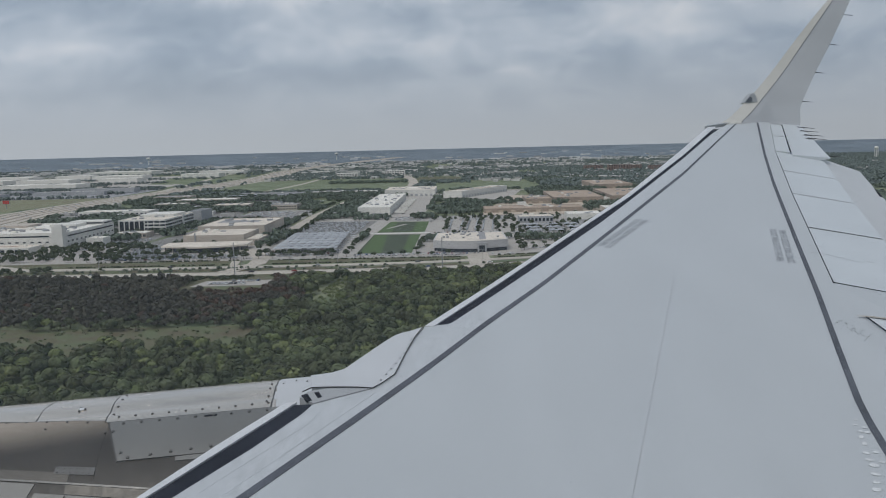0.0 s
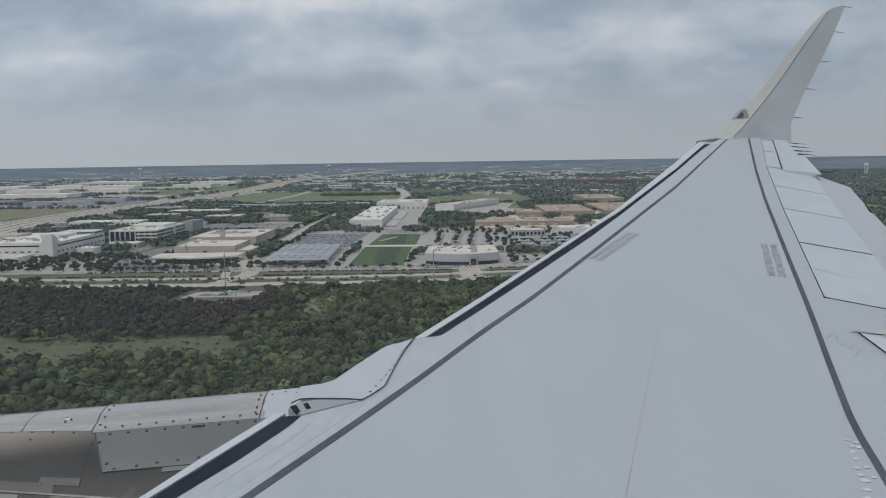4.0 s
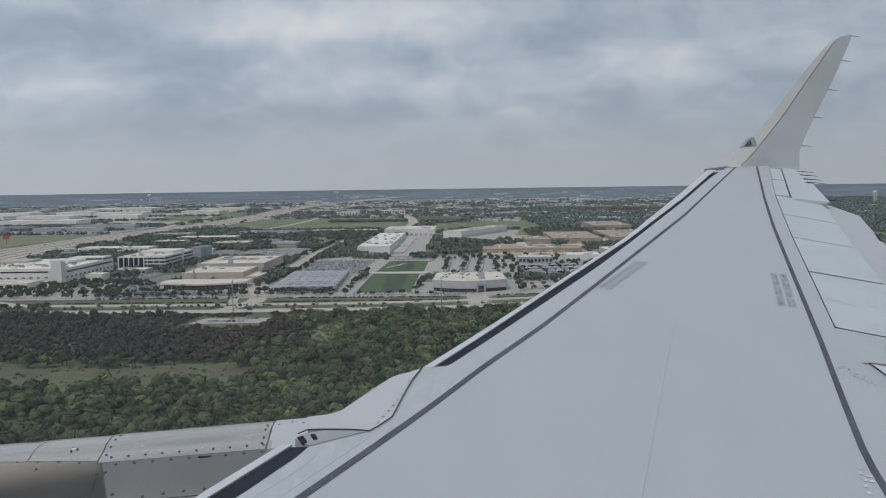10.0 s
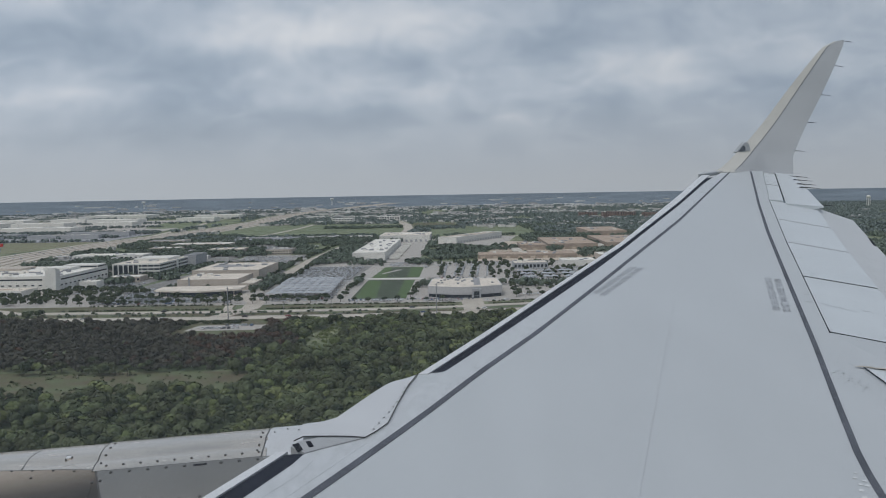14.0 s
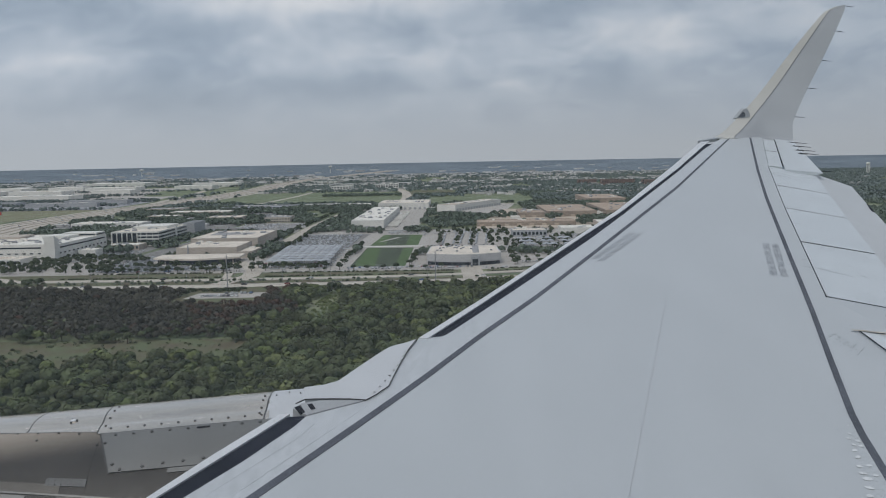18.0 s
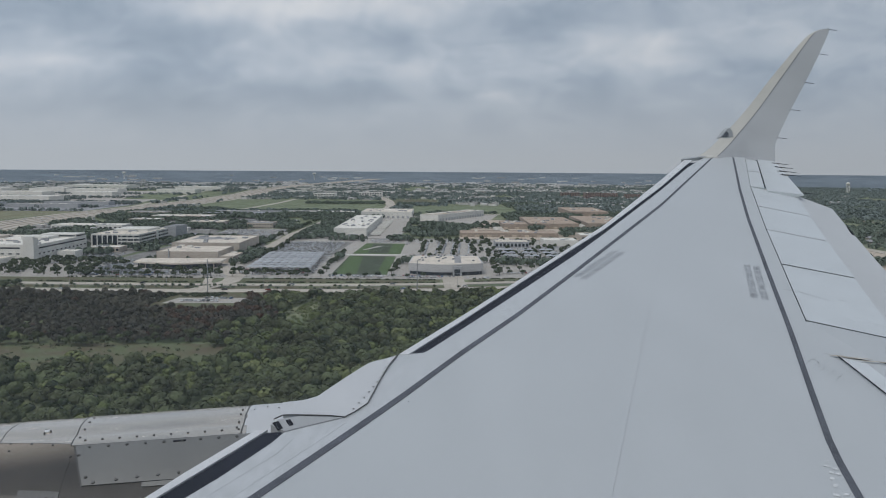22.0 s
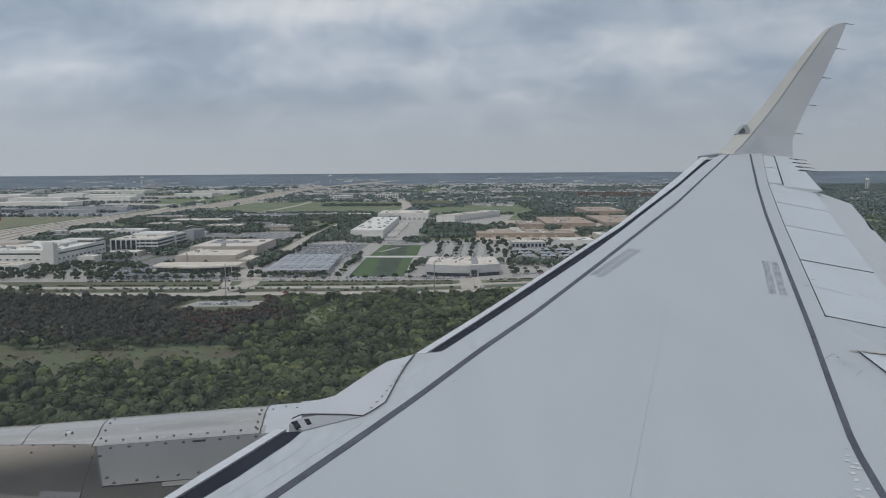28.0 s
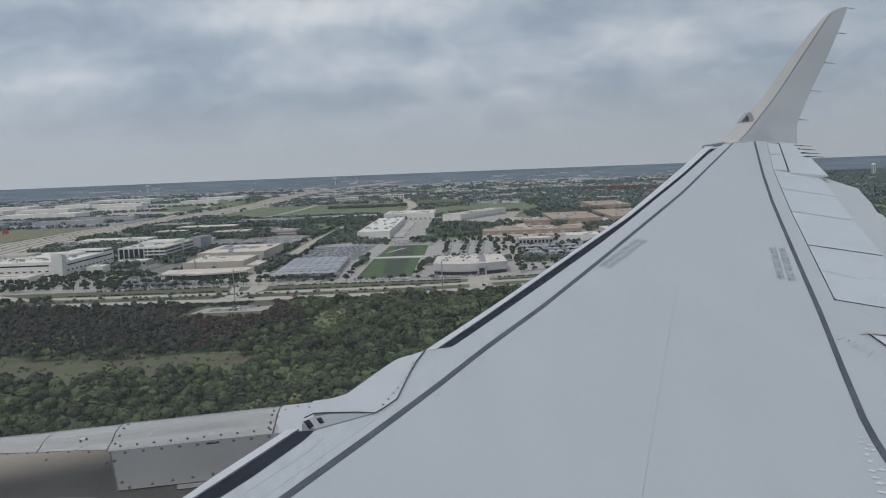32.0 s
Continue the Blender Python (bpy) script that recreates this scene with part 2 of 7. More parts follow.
SCUFF = material("scuffed_paint", (0.62, 0.64, 0.655), 0.6, vary=0.1, size=0.1)
PANE = material("veiled_acrylic", (0.8, 0.8, 0.8), 0.1, vary=0.05, size=0.05)
pn, pl = PANE.node_tree.nodes, PANE.node_tree.links
# translucent veil added to the pane to lift the darks, standing for haze
veil, clear, both_ways = pn.new("ShaderNodeBsdfTranslucent"), pn.new("ShaderNodeBsdfTransparent"), pn.new("ShaderNodeMixShader")
veil.inputs[0].default_value = (0.62, 0.66, 0.72, 1)
both_ways.inputs[0].default_value = 0.038
pl.new(clear.outputs[0], both_ways.inputs[1]), pl.new(veil.outputs[0], both_ways.inputs[2])
pl.new(both_ways.outputs[0], pn["Material Output"].inputs[0])
FUSELAGE = material("white_fuselage_paint", (0.62, 0.63, 0.65), 0.35, vary=0.04, size=1.5)
# land
GRASS = material("ground_grass", (0.105, 0.145, 0.075), 0.95, vary=0.3, size=60, other=(0.17, 0.18, 0.105))
FIELD = material("meadow_grass", (0.125, 0.165, 0.085), 0.95, vary=0.2, size=40, other=(0.165, 0.185, 0.11))
LAWN = material("lawn_grass", (0.056, 0.074, 0.042), 0.95, vary=0.3, size=14, other=(0.045, 0.062, 0.034))
# the blue grey is distance haze put into the base colour
HAZED_WOODS = material("hazed_woods", (0.118, 0.152, 0.182), 1.0, vary=0.16, size=160, other=(0.138, 0.172, 0.20))
LAWN_PALE = material("pale_lawn_grass", (0.085, 0.135, 0.045), 0.95, vary=0.2, size=14, other=(0.06, 0.10, 0.035))
DRY_GRASS = material("dry_grass", (0.128, 0.108, 0.065), 0.95, vary=0.3, size=16, other=(0.088, 0.105, 0.052), blotch=0.12)
STRAW = material("straw_grass", (0.215, 0.20, 0.125), 0.95, vary=0.25, size=30, other=(0.15, 0.165, 0.09))
STORAGE = material("grey_yard_paving", (0.33, 0.335, 0.345), 0.9, vary=0.2, size=30, other=(0.24, 0.245, 0.25))
STAIN = material("stained_shoulder_concrete", (0.22, 0.185, 0.145), 0.9, vary=0.2, size=20)
CONCRETE = material("pale_concrete", (0.44, 0.41, 0.37), 0.9, vary=0.16, size=25, other=(0.33, 0.315, 0.295))
CANOPY = material("blue_grey_fabric", (0.355, 0.375, 0.40), 0.7, vary=0.08, size=9, rnd=0.12)
ROAD = material("road_concrete", (0.43, 0.39, 0.335), 0.9, vary=0.1, size=30)
ASPHALT = material("worn_asphalt", (0.20, 0.195, 0.185), 0.9, vary=0.15, size=25)
TAN_LOT = material("tan_truck_yard", (0.46, 0.39, 0.315), 0.9, vary=0.1, size=35)
MARKING = material("road_marking", (0.7, 0.69, 0.65), 0.8, vary=0.1, size=10)
WALL_WHITE = material("white_stucco", (0.65, 0.64, 0.60), 0.8, vary=0.07, size=9)
WALL_SILVER = material("silver_grey_cladding", (0.46, 0.455, 0.455), 0.6, vary=0.06, size=9)
WALL_TAN = material("tan_block_wall", (0.30, 0.25, 0.205), 0.85, vary=0.12, size=9)
WALL_CREAM = material("cream_precast", (0.45, 0.40, 0.345), 0.8, vary=0.08, size=9)
WALL_GREY = material("grey_metal_cladding", (0.34, 0.35, 0.36), 0.6, vary=0.08, size=9)
WALL_BRICK = material("red_brick", (0.21, 0.155, 0.135), 0.9, vary=0.15, size=9)
APRICOT = material("apricot_stucco", (0.50, 0.36, 0.25), 0.8, vary=0.1, size=9)
WALL_BLUE = material("blue_painted_front", (0.07, 0.13, 0.27), 0.7, vary=0.1, size=9)
ROOF_WHITE = material("white_roof_membrane", (0.70, 0.675, 0.62), 0.8, vary=0.08, size=14)
ROOF_TAN = material("tan_gravel_roof", (0.38, 0.30, 0.235), 0.95, vary=0.1, size=18)
ROOF_GREY = material("grey_roof", (0.27, 0.27, 0.275), 0.9, vary=0.12, size=14)
ROOF_CREAM = material("cream_roof", (0.62, 0.56, 0.485), 0.9, vary=0.14, size=14)
WINDOW = material("dark_window_glass", (0.035, 0.045, 0.055), 0.15, vary=0.2, size=9)
STEEL = material("galvanised_steel", (0.32, 0.33, 0.34), 0.5, metal=0.5, vary=0.1, size=1)
BARK = material("bark", (0.07, 0.055, 0.04), 0.95, vary=0.2, size=0.6)
LEAF = material("wood_foliage", (0.090, 0.100, 0.060), 0.9, vary=0.3, size=20, island=0.18, other=(0.105, 0.128, 0.070), blotch=0.16, spec=0.15)
LEAF_LIGHT = material("light_foliage", (0.125, 0.160, 0.068), 0.9, vary=0.25, size=18, island=0.18, other=(0.15, 0.165, 0.08), spec=0.15)
LEAF_DARK = material("thicket_foliage", (0.052, 0.070, 0.045), 0.9, vary=0.25, size=20, island=0.15, other=(0.07, 0.082, 0.05), spec=0.15)
LEAF_GLOOM = material("gloomy_thicket_foliage", (0.066, 0.066, 0.056), 0.9, vary=0.22, size=18, island=0.12, other=(0.080, 0.078, 0.060), spec=0.15)
LEAF_RUST = material("rusty_foliage", (0.112, 0.070, 0.052), 0.9, vary=0.2, size=12, island=0.15, other=(0.080, 0.070, 0.056), spec=0.15)
LEAF_TREE = material("planted_tree_foliage", (0.118, 0.146, 0.114), 0.9, vary=0.25, size=20, island=0.25, spec=0.15)
# paled and blued so that the colour itself carries the haze of distance
LEAF_HAZED = material("hazed_foliage", (0.155, 0.190, 0.182), 0.95, vary=0.2, size=50, island=0.15, other=(0.15, 0.18, 0.165), spec=0.1)
TOWN = material("distant_building_walls", (0.50, 0.49, 0.47), 0.85, vary=0.1, size=120, island=0.35)
TOWN_ROOF = material("distant_roofs", (0.40, 0.395, 0.39), 0.85, vary=0.1, size=120, island=0.75)
PAINTS = [material("car_" + n, c, 0.3, metal=0.2, vary=0.04, size=1) for n, c in (
    ("white", (0.72, 0.72, 0.72)), ("silver", (0.45, 0.47, 0.49)), ("black", (0.03, 0.03, 0.035)),
    ("grey", (0.17, 0.18, 0.19)), ("blue", (0.08, 0.14, 0.26)), ("red", (0.25, 0.04, 0.035)))]
TYRE = material("tyre_rubber", (0.02, 0.02, 0.02), 0.9, vary=0.1, size=1)


# ---- building helpers ----
def link(name, verts, faces, mat, parent=None, label="", smooth=False):
    me = bpy.data.meshes.new(name)
    me.from_pydata([tuple(p) for p in verts], [], faces)
    me.materials.append(mat)
    if smooth:
        me.shade_smooth()
    ob = new(name, me)
    ob.parent = parent
    if label:
        tagged(ob, label)
    return ob


def part(name, bm, mat, parent, label="", smooth=False):
    bmesh.ops.recalc_face_normals(bm, faces=bm.faces)
    me = bpy.data.meshes.new(name)
    bm.to_mesh(me)
    bm.free()
    me.materials.append(mat)
    if smooth:
        me.shade_smooth()
        me.set_sharp_from_angle(angle=radians(35))
    ob = new(name, me)
    ob.parent = parent
    if label:
        tagged(ob, label)
    return ob


def soup(name, quads, mat, parent=None, label=""):
    """One mesh of loose quads, from an array of n x 4 x 3."""
    n = len(quads)
    me = bpy.data.meshes.new(name)
    me.vertices.add(4 * n)
    me.vertices.foreach_set("co", np.ascontiguousarray(quads, dtype=np.float32).ravel())
    me.loops.add(4 * n)
    me.loops.foreach_set("vertex_index", np.arange(4 * n, dtype=np.int32))
    me.polygons.add(n)
    me.polygons.foreach_set("loop_start", np.arange(0, 4 * n, 4, dtype=np.int32))
    me.update(calc_edges=True)
    me.materials.append(mat)
    ob = new(name, me)
    ob.parent = parent
    if label:
        tagged(ob, label)
    return ob


def box_bm(bm, x0, x1, y0, y1, z0, z1, top=0.0):
    """A box; top: how far its top is drawn in."""
    lo = [bm.verts.new(p) for p in ((x0, y0, z0), (x1, y0, z0), (x1, y1, z0), (x0, y1, z0))]
    hi = [bm.verts.new(p) for p in ((x0 + top, y0 + top, z1), (x1 - top, y0 + top, z1), (x1 - top, y1 - top, z1), (x0 + top, y1 - top, z1))]
    bm.faces.new(lo[::-1]), bm.faces.new(hi)
    for i in range(4):
        j = (i + 1) % 4
        bm.faces.new((lo[i], lo[j], hi[j], hi[i]))


def box(name, x0, x1, y0, y1, z0, z1, mat, parent, label="", top=0.0):
    bm = bmesh.new()
    box_bm(bm, x0, x1, y0, y1, z0, z1, top)
    return part(name, bm, mat, parent, label)


# ---- the aircraft's wing: x aft, y outboard, z up, from the passenger's eye ----
wing = new("airliner_wing")
wing.matrix_world = SEAT @ pose(0, 0, 0, -0.742, -1.628, 5.011)
tagged(wing, "light grey airliner wing with upturned winglet, slats out, in flight", "aircraft wing")


def line(knots):
    """x along the span, from (y, x) knots."""
    ys, xs = zip(*knots)

    def at(y):
        if y <= ys[0]:
            return xs[0] + (y - ys[0]) * (xs[1] - xs[0]) / (ys[1] - ys[0])
        if y >= ys[-1]:
            return xs[-1] + (y - ys[-1]) * (xs[-1] - xs[-2]) / (ys[-1] - ys[-2])
        return float(np.interp(y, ys, xs))
    return at


FRONT_LINE = line([(4.00, -0.486), (4.61, -0.112), (5.15, 0.21), (5.88, 0.622), (6.76, 1.155), (8.13, 1.92), (11.81, 3.945), (17.55, 6.90)])
FRONT_AFT = line([(3.92, -0.479), (4.52, -0.111), (5.05, 0.205), (5.77, 0.609), (6.64, 1.133), (7.98, 1.884), (11.58, 3.868), (17.4, 6.86)])
REAR_LINE = line([(3.73, 2.159), (4.21, 2.291), (4.97, 2.569), (6.10, 2.991), (7.77, 3.596), (8.99, 4.04), (10.64, 4.642), (13.0, 5.538), (17.36, 7.245)])
SLAT_NOSE = line([(5.83, 0.209), (6.78, 0.769), (7.77, 1.335), (9.29, 2.199), (10.32, 2.777), (14.2, 4.746), (16.97, 6.116)])
SLAT_BACK = line([(5.86, 0.292), (6.65, 0.754), (7.63, 1.31), (9.12, 2.158), (10.07, 2.711), (13.43, 4.489), (16.24, 5.90), (17.0, 6.30)])
BOX_NOSE = line([(3.0, -1.40), (3.88, -0.849), (4.39, -0.524), (4.63, -0.432), (5.3, 0.0), (5.87, 0.39), (6.44, 0.728), (7.35, 1.259), (8.77, 2.074), (9.81, 2.639), (13.08, 4.371), (15.88, 5.80), (17.3, 6.62)])
INNER_NOSE = line([(3.91, -1.005), (4.24, -0.827), (4.68, -0.568)])
INNER_BACK = line([(3.90, -0.963), (4.37, -0.686), (4.68, -0.51)])
HINGE = line([(6.4, 3.247), (9.95, 4.555), (13.31, 5.835), (17.1, 7.38)])


def skin(y):
    return -1.905 + 0.1338 * y


def sheet(name, a, b, y0, y1, mat, dz=0.0, thick=0.02, n=24, m=1, droop=0.0, off=(0.0, 0.0), parent=wing, label="", crown=0.0, nose=0.0):
    """A panel between two spanwise lines a and b (x of y), with its underside and edges. droop: fall per metre from a aft."""
    bm = bmesh.new()
    rows_top, rows_low = [], []
    for i in range(n + 1):
        y = y0 + (y1 - y0) * i / n
        xa, xb = a(y) + off[0], b(y) + off[1]
        top, low = [], []
        for j in range(m + 1):
            f = j / m
            x = xa + (xb - xa) * f
            z = skin(y) + dz - droop * (x - xa) + crown * 4 * f * (1 - f) - nose * (1 - f) ** 4
            top.append(bm.verts.new((x, y, z)))
            low.append(bm.verts.new((x, y, z - thick * (0.25 + 0.75 * 4 * f * (1 - f) if m > 2 else 1))))
        rows_top.append(top), rows_low.append(low)
    for i in range(n):
        for j in range(m):
            bm.faces.new((rows_top[i][j], rows_top[i][j + 1], rows_top[i + 1][j + 1], rows_top[i + 1][j]))
            bm.faces.new((rows_low[i][j], rows_low[i + 1][j], rows_low[i + 1][j + 1], rows_low[i][j + 1]))
        bm.faces.new((rows_top[i][0], rows_top[i + 1][0], rows_low[i + 1][0], rows_low[i][0]))
        bm.faces.new((rows_top[i][m], rows_low[i][m], rows_low[i + 1][m], rows_top[i + 1][m]))
    for k in (0, n):
        for j in range(m):
            bm.faces.new((rows_top[k][j], rows_low[k][j], rows_low[k][j + 1], rows_top[k][j + 1]))
    return part(name, bm, mat, parent, label)


def plate(name, pts, mat, dz=0.0, thick=0.01, parent=wing, label="", droop_from=None, droop=0.0):
    """A flat panel on the skin, from its outline in plan."""
    bm = bmesh.new()

    def z(x, y):
        return skin(y) + dz - (droop * max(0, x - droop_from(y)) if droop_from else 0)
    top = [bm.verts.new((x, y, z(x, y))) for x, y in pts]
    low = [bm.verts.new((x, y, z(x, y) - thick)) for x, y in pts]
    bm.faces.new(top), bm.faces.new(low[::-1])
    for i in range(len(pts)):
        j = (i + 1) % len(pts)
        bm.faces.new((top[i], top[j], low[j], low[i]))
    return part(name, bm, mat, parent, label)


TIP = 17.45
# main box, outboard and inboard of the spoilers' inner end
sheet("wing_box", BOX_NOSE, lambda y: HINGE(y) - 0.003 if y >= 6.4 else 3.244 + (6.4 - y) * 0.018, 0.2, TIP, WING_GREY, thick=0.4, n=48, m=8)
plate("inboard_trailing_panel", [(3.243, 6.385), (3.62, 6.12), (4.9, 5.2), (4.9, 0.2), (3.356, 0.2)], WING_GREY, thick=0.3, droop_from=lambda y: 3.25, droop=0.10)
plate("seam", [(3.242, 6.402), (3.80, 6.006), (3.794, 5.992), (3.236, 6.387)], GAP, dz=0.006, thick=0.003, droop_from=lambda y: 3.25, droop=0.10)
sheet("rear_cove", HINGE, HINGE, 6.3, 13.3, GAP, dz=-0.05, thick=0.03, off=(-0.06, 0.9), droop=0.2)
# nearly flush strips; their dark colour stands for the shade in the slat gap
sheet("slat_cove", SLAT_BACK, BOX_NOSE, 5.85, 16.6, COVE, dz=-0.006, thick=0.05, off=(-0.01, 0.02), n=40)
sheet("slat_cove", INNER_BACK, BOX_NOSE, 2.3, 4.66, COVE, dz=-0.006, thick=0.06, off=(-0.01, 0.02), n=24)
for y0, y1 in ((5.84, 8.6), (8.604, 11.4), (11.404, 14.2), (14.204, 16.95)):
    sheet("slat", SLAT_NOSE, SLAT_BACK, y0, y1, SLAT_METAL, dz=0.002, thick=0.05, n=12, m=3)
sheet("slat", INNER_NOSE, INNER_BACK, 2.3, 4.68, SLAT_METAL, dz=0.002, thick=0.05, n=10, m=3, label="inboard slat of pale metal")
# worn paint ahead of the front line
sheet("leading_panel", BOX_NOSE, FRONT_LINE, 2.4, 17.2, LEAD_PAINT, dz=0.0012, thick=0.0008, off=(0.004, -0.002), n=60, label="paler worn paint along the leading edge")
# stripes that bound the walkway
sheet("stripe", FRONT_LINE, FRONT_AFT, 2.4, 17.45, STRIPE, dz=0.003, thick=0.002, n=60, label="dark grey painted walkway line")
sheet("stripe", REAR_LINE, REAR_LINE, 2.6, 17.37, STRIPE, dz=0.003, thick=0.002, off=(-0.019, 0.019), n=60, label="dark grey painted walkway line")
# spoilers
SPANS = [6.4, 8.235, 9.946, 11.564, 13.31]
for y0, y1 in zip(SPANS, SPANS[1:]):
    first = y0 < 6.5
    sheet("spoiler", HINGE, HINGE, 5.75 if first else y0 + 0.003, y1 - 0.003, PANEL_PALE, dz=-0.004 if first else 0.0, thick=0.045, off=(0.004, 0.73), droop=0.2, n=4, m=3, label="pale grey spoiler panel")
    if y0 > 6.5:
        sheet("seam", HINGE, HINGE, y0 - 0.0045, y0 + 0.0045, FLANGE, dz=0.002, thick=0.003, off=(0.008, 0.72), droop=0.2, n=1, m=2)
sheet("seam", HINGE, HINGE, 6.38, 13.31, GAP, dz=0.003, thick=0.003, off=(-0.003, 0.004), n=20)
# flap behind them, and the aileron by the tip
sheet("flap", HINGE, HINGE, 6.3, 13.62, FLAP_GREY, dz=-0.165, thick=0.10, off=(0.70, 1.34), droop=0.36, n=12, m=6, label="grey trailing edge flap, partly lowered")
sheet("tip_panel", HINGE, HINGE, 13.40, 17.05, PANEL_PALE, thick=0.03, off=(0.004, 0.22), droop=0.12, n=4)
sheet("aileron", HINGE, lambda y: HINGE(y) + 0.62 + (17.1 - y) * 0.052, 13.15, 17.30, PANEL_PALE, dz=-0.03, thick=0.06, off=(0.25, 0.0), droop=0.12, n=8, m=4, label="pale grey aileron")
sheet("seam", HINGE, HINGE, 13.42, 17.1, GAP, dz=-0.024, thick=0.003, off=(0.228, 0.242), n=6)
plate("seam", [(HINGE(15.25) + 0.004, 15.25), (HINGE(15.25) + 0.22, 15.25), (HINGE(15.28) + 0.22, 15.28), (HINGE(15.28) + 0.004, 15.28)], GAP, dz=0.002, thick=0.004, droop_from=HINGE, droop=0.12)
# inboard ground spoiler with its open corner seam
plate("ground_spoiler", [(3.05, 5.58), (3.6, 5.30), (4.6, 4.8), (4.6, 3.0), (2.83, 3.2), (2.93, 4.45)], PANEL_PALE, dz=0.008, thick=0.02, droop_from=lambda y: 3.26, droop=0.1, label="pale grey inboard spoiler panel")
for a, b in (((3.05, 5.58), (2.93, 4.45)), ((3.05, 5.58), (3.6, 5.30))):
    nx, ny = (b[1] - a[1]), -(b[0] - a[0])
    k = 0.0045 / math.hypot(nx, ny)
    plate("seam", [(a[0] - nx * k, a[1] - ny * k), (b[0] - nx * k, b[1] - ny * k), (b[0] + nx * k, b[1] + ny * k), (a[0] + nx * k, a[1] + ny * k)], GAP, dz=0.012, thick=0.003, droop_from=lambda y: 3.26, droop=0.1)
# skin seams: one across the box, two along the nose
sheet("seam", lambda y: 1.063 + (y - 3.806) * 0.3765, lambda y: 1.0645 + (y - 3.806) * 0.3765, 2.6, 8.4, SEAM, dz=0.002, thick=0.002)
sheet("seam", lambda y: BOX_NOSE(y) + 0.09, lambda y: BOX_NOSE(y) + 0.093, 2.6, 4.55, SEAM, dz=0.002, thick=0.002)
sheet("seam", lambda y: FRONT_LINE(y) - 0.075, lambda y: FRONT_LINE(y) - 0.072, 2.6, 4.75, SEAM, dz=0.002, thick=0.002)
# scuffs beside the rear line, rivet heads by the nose and near the spoiler
rs = random.Random(5)


def smear(x, y, l, w, mat=SCUFF, turn=-0.6, dz=0.0032):
    """A small oval mark on the paint."""
    pts = []
    for k in range(9):
        q = k * 2 * math.pi / 9
        u, v = l * math.cos(q) * rs.uniform(0.8, 1.15), w * math.sin(q) * rs.uniform(0.75, 1.2)
        pts.append((x + u * math.cos(turn) - v * math.sin(turn), y + u * math.sin(turn) + v * math.cos(turn)))
    plate("scuff", pts, mat, dz=dz, thick=0.0008)


y = 3.10
while y < 4.55:
    near = min(1.0, max(0.35, (4.6 - y) / 0.9))
    smear(1.868 + (y - 3.218) * 0.379 + rs.uniform(-0.012, 0.012), y, 0.017 * near * rs.uniform(0.7, 1.3), 0.016 * near * rs.uniform(0.7, 1.3), dz=0.0032)
    y += rs.uniform(0.045, 0.09)
for x, y in ((2.001, 3.42), (1.974, 3.352), (1.94, 3.28), (2.197, 4.012), (2.184, 3.962), (2.114, 3.765), (2.093, 3.672)):
    smear(x, y, 0.013, 0.012, dz=0.0040)
for i in range(48):
    y = rs.uniform(2.8, 9.0)
    x = rs.uniform(FRONT_LINE(y) + 0.1, REAR_LINE(y) - 0.04)
    smear(x, y, rs.uniform(0.003, 0.009), rs.uniform(0.002, 0.004), FASTENER if rs.random() < 0.6 else SCUFF, rs.uniform(-1, 1))


def rivet(x, y, r=0.008, mat=BOLT, dz=0.002):
    plate("rivet", [(x + r * math.cos(a), y + r * math.sin(a)) for a in (k * math.pi / 3 for k in range(6))], mat, dz=dz, thick=0.002)


for i in range(30):
    f = i / 29
    rivet(2.875 + 0.02 * math.sin(i) + 0.03 * f - 0.035 * (i % 3), 5.56 - 0.40 * f + rs.uniform(-0.015, 0.015), rs.choice((0.003, 0.004, 0.006)), FASTENER if i % 2 else BOLT)
for i in range(8):
    rivet(rs.uniform(2.92, 3.12), rs.uniform(5.60, 5.95), rs.choice((0.003, 0.004, 0.005)), FASTENER)
for x, y, l, w in ((3.06, 5.57, 0.06, 0.016), (3.15, 5.52, 0.09, 0.012), (3.24, 5.44, 0.12, 0.010)):
    smear(x, y, l, w, OCHRE, -0.35, 0.012)
# streaks of grime across the hinge of the inner spoiler
for x, y, l in ((3.60, 7.545, 0.12), (3.50, 7.29, 0.10), (3.60, 7.25, 0.26)):
    plate("grime_streak", [(x, y - 0.008), (x + l, y - 0.42 * l - 0.003), (x + l, y - 0.42 * l), (x, y + 0.004)], FLUSH, dz=0.005, thick=0.001, droop_from=HINGE, droop=0.2)
# fasteners in slanting rows between the strut fairing and the front line
for i in range(9):
    for j in range(4):
        y = 4.98 + i * 0.19 + j * 0.055 + rs.uniform(-0.015, 0.015)
        x = FRONT_LINE(y) - 0.055 - 0.062 * j + rs.uniform(-0.006, 0.006)
        if x > BOX_NOSE(y) + 0.10 and rs.random() < 0.88 and not (y < 5.35 and j > 1):
            rivet(x, y, rs.choice((0.005, 0.006, 0.0075)), RIVET_PAINT)
for y, d in ((5.02, 0.05), (5.3, 0.07), (5.95, 0.06), (6.2, 0.075)):
    rivet(FRONT_AFT(y) + d, y, 0.006, FASTENER)

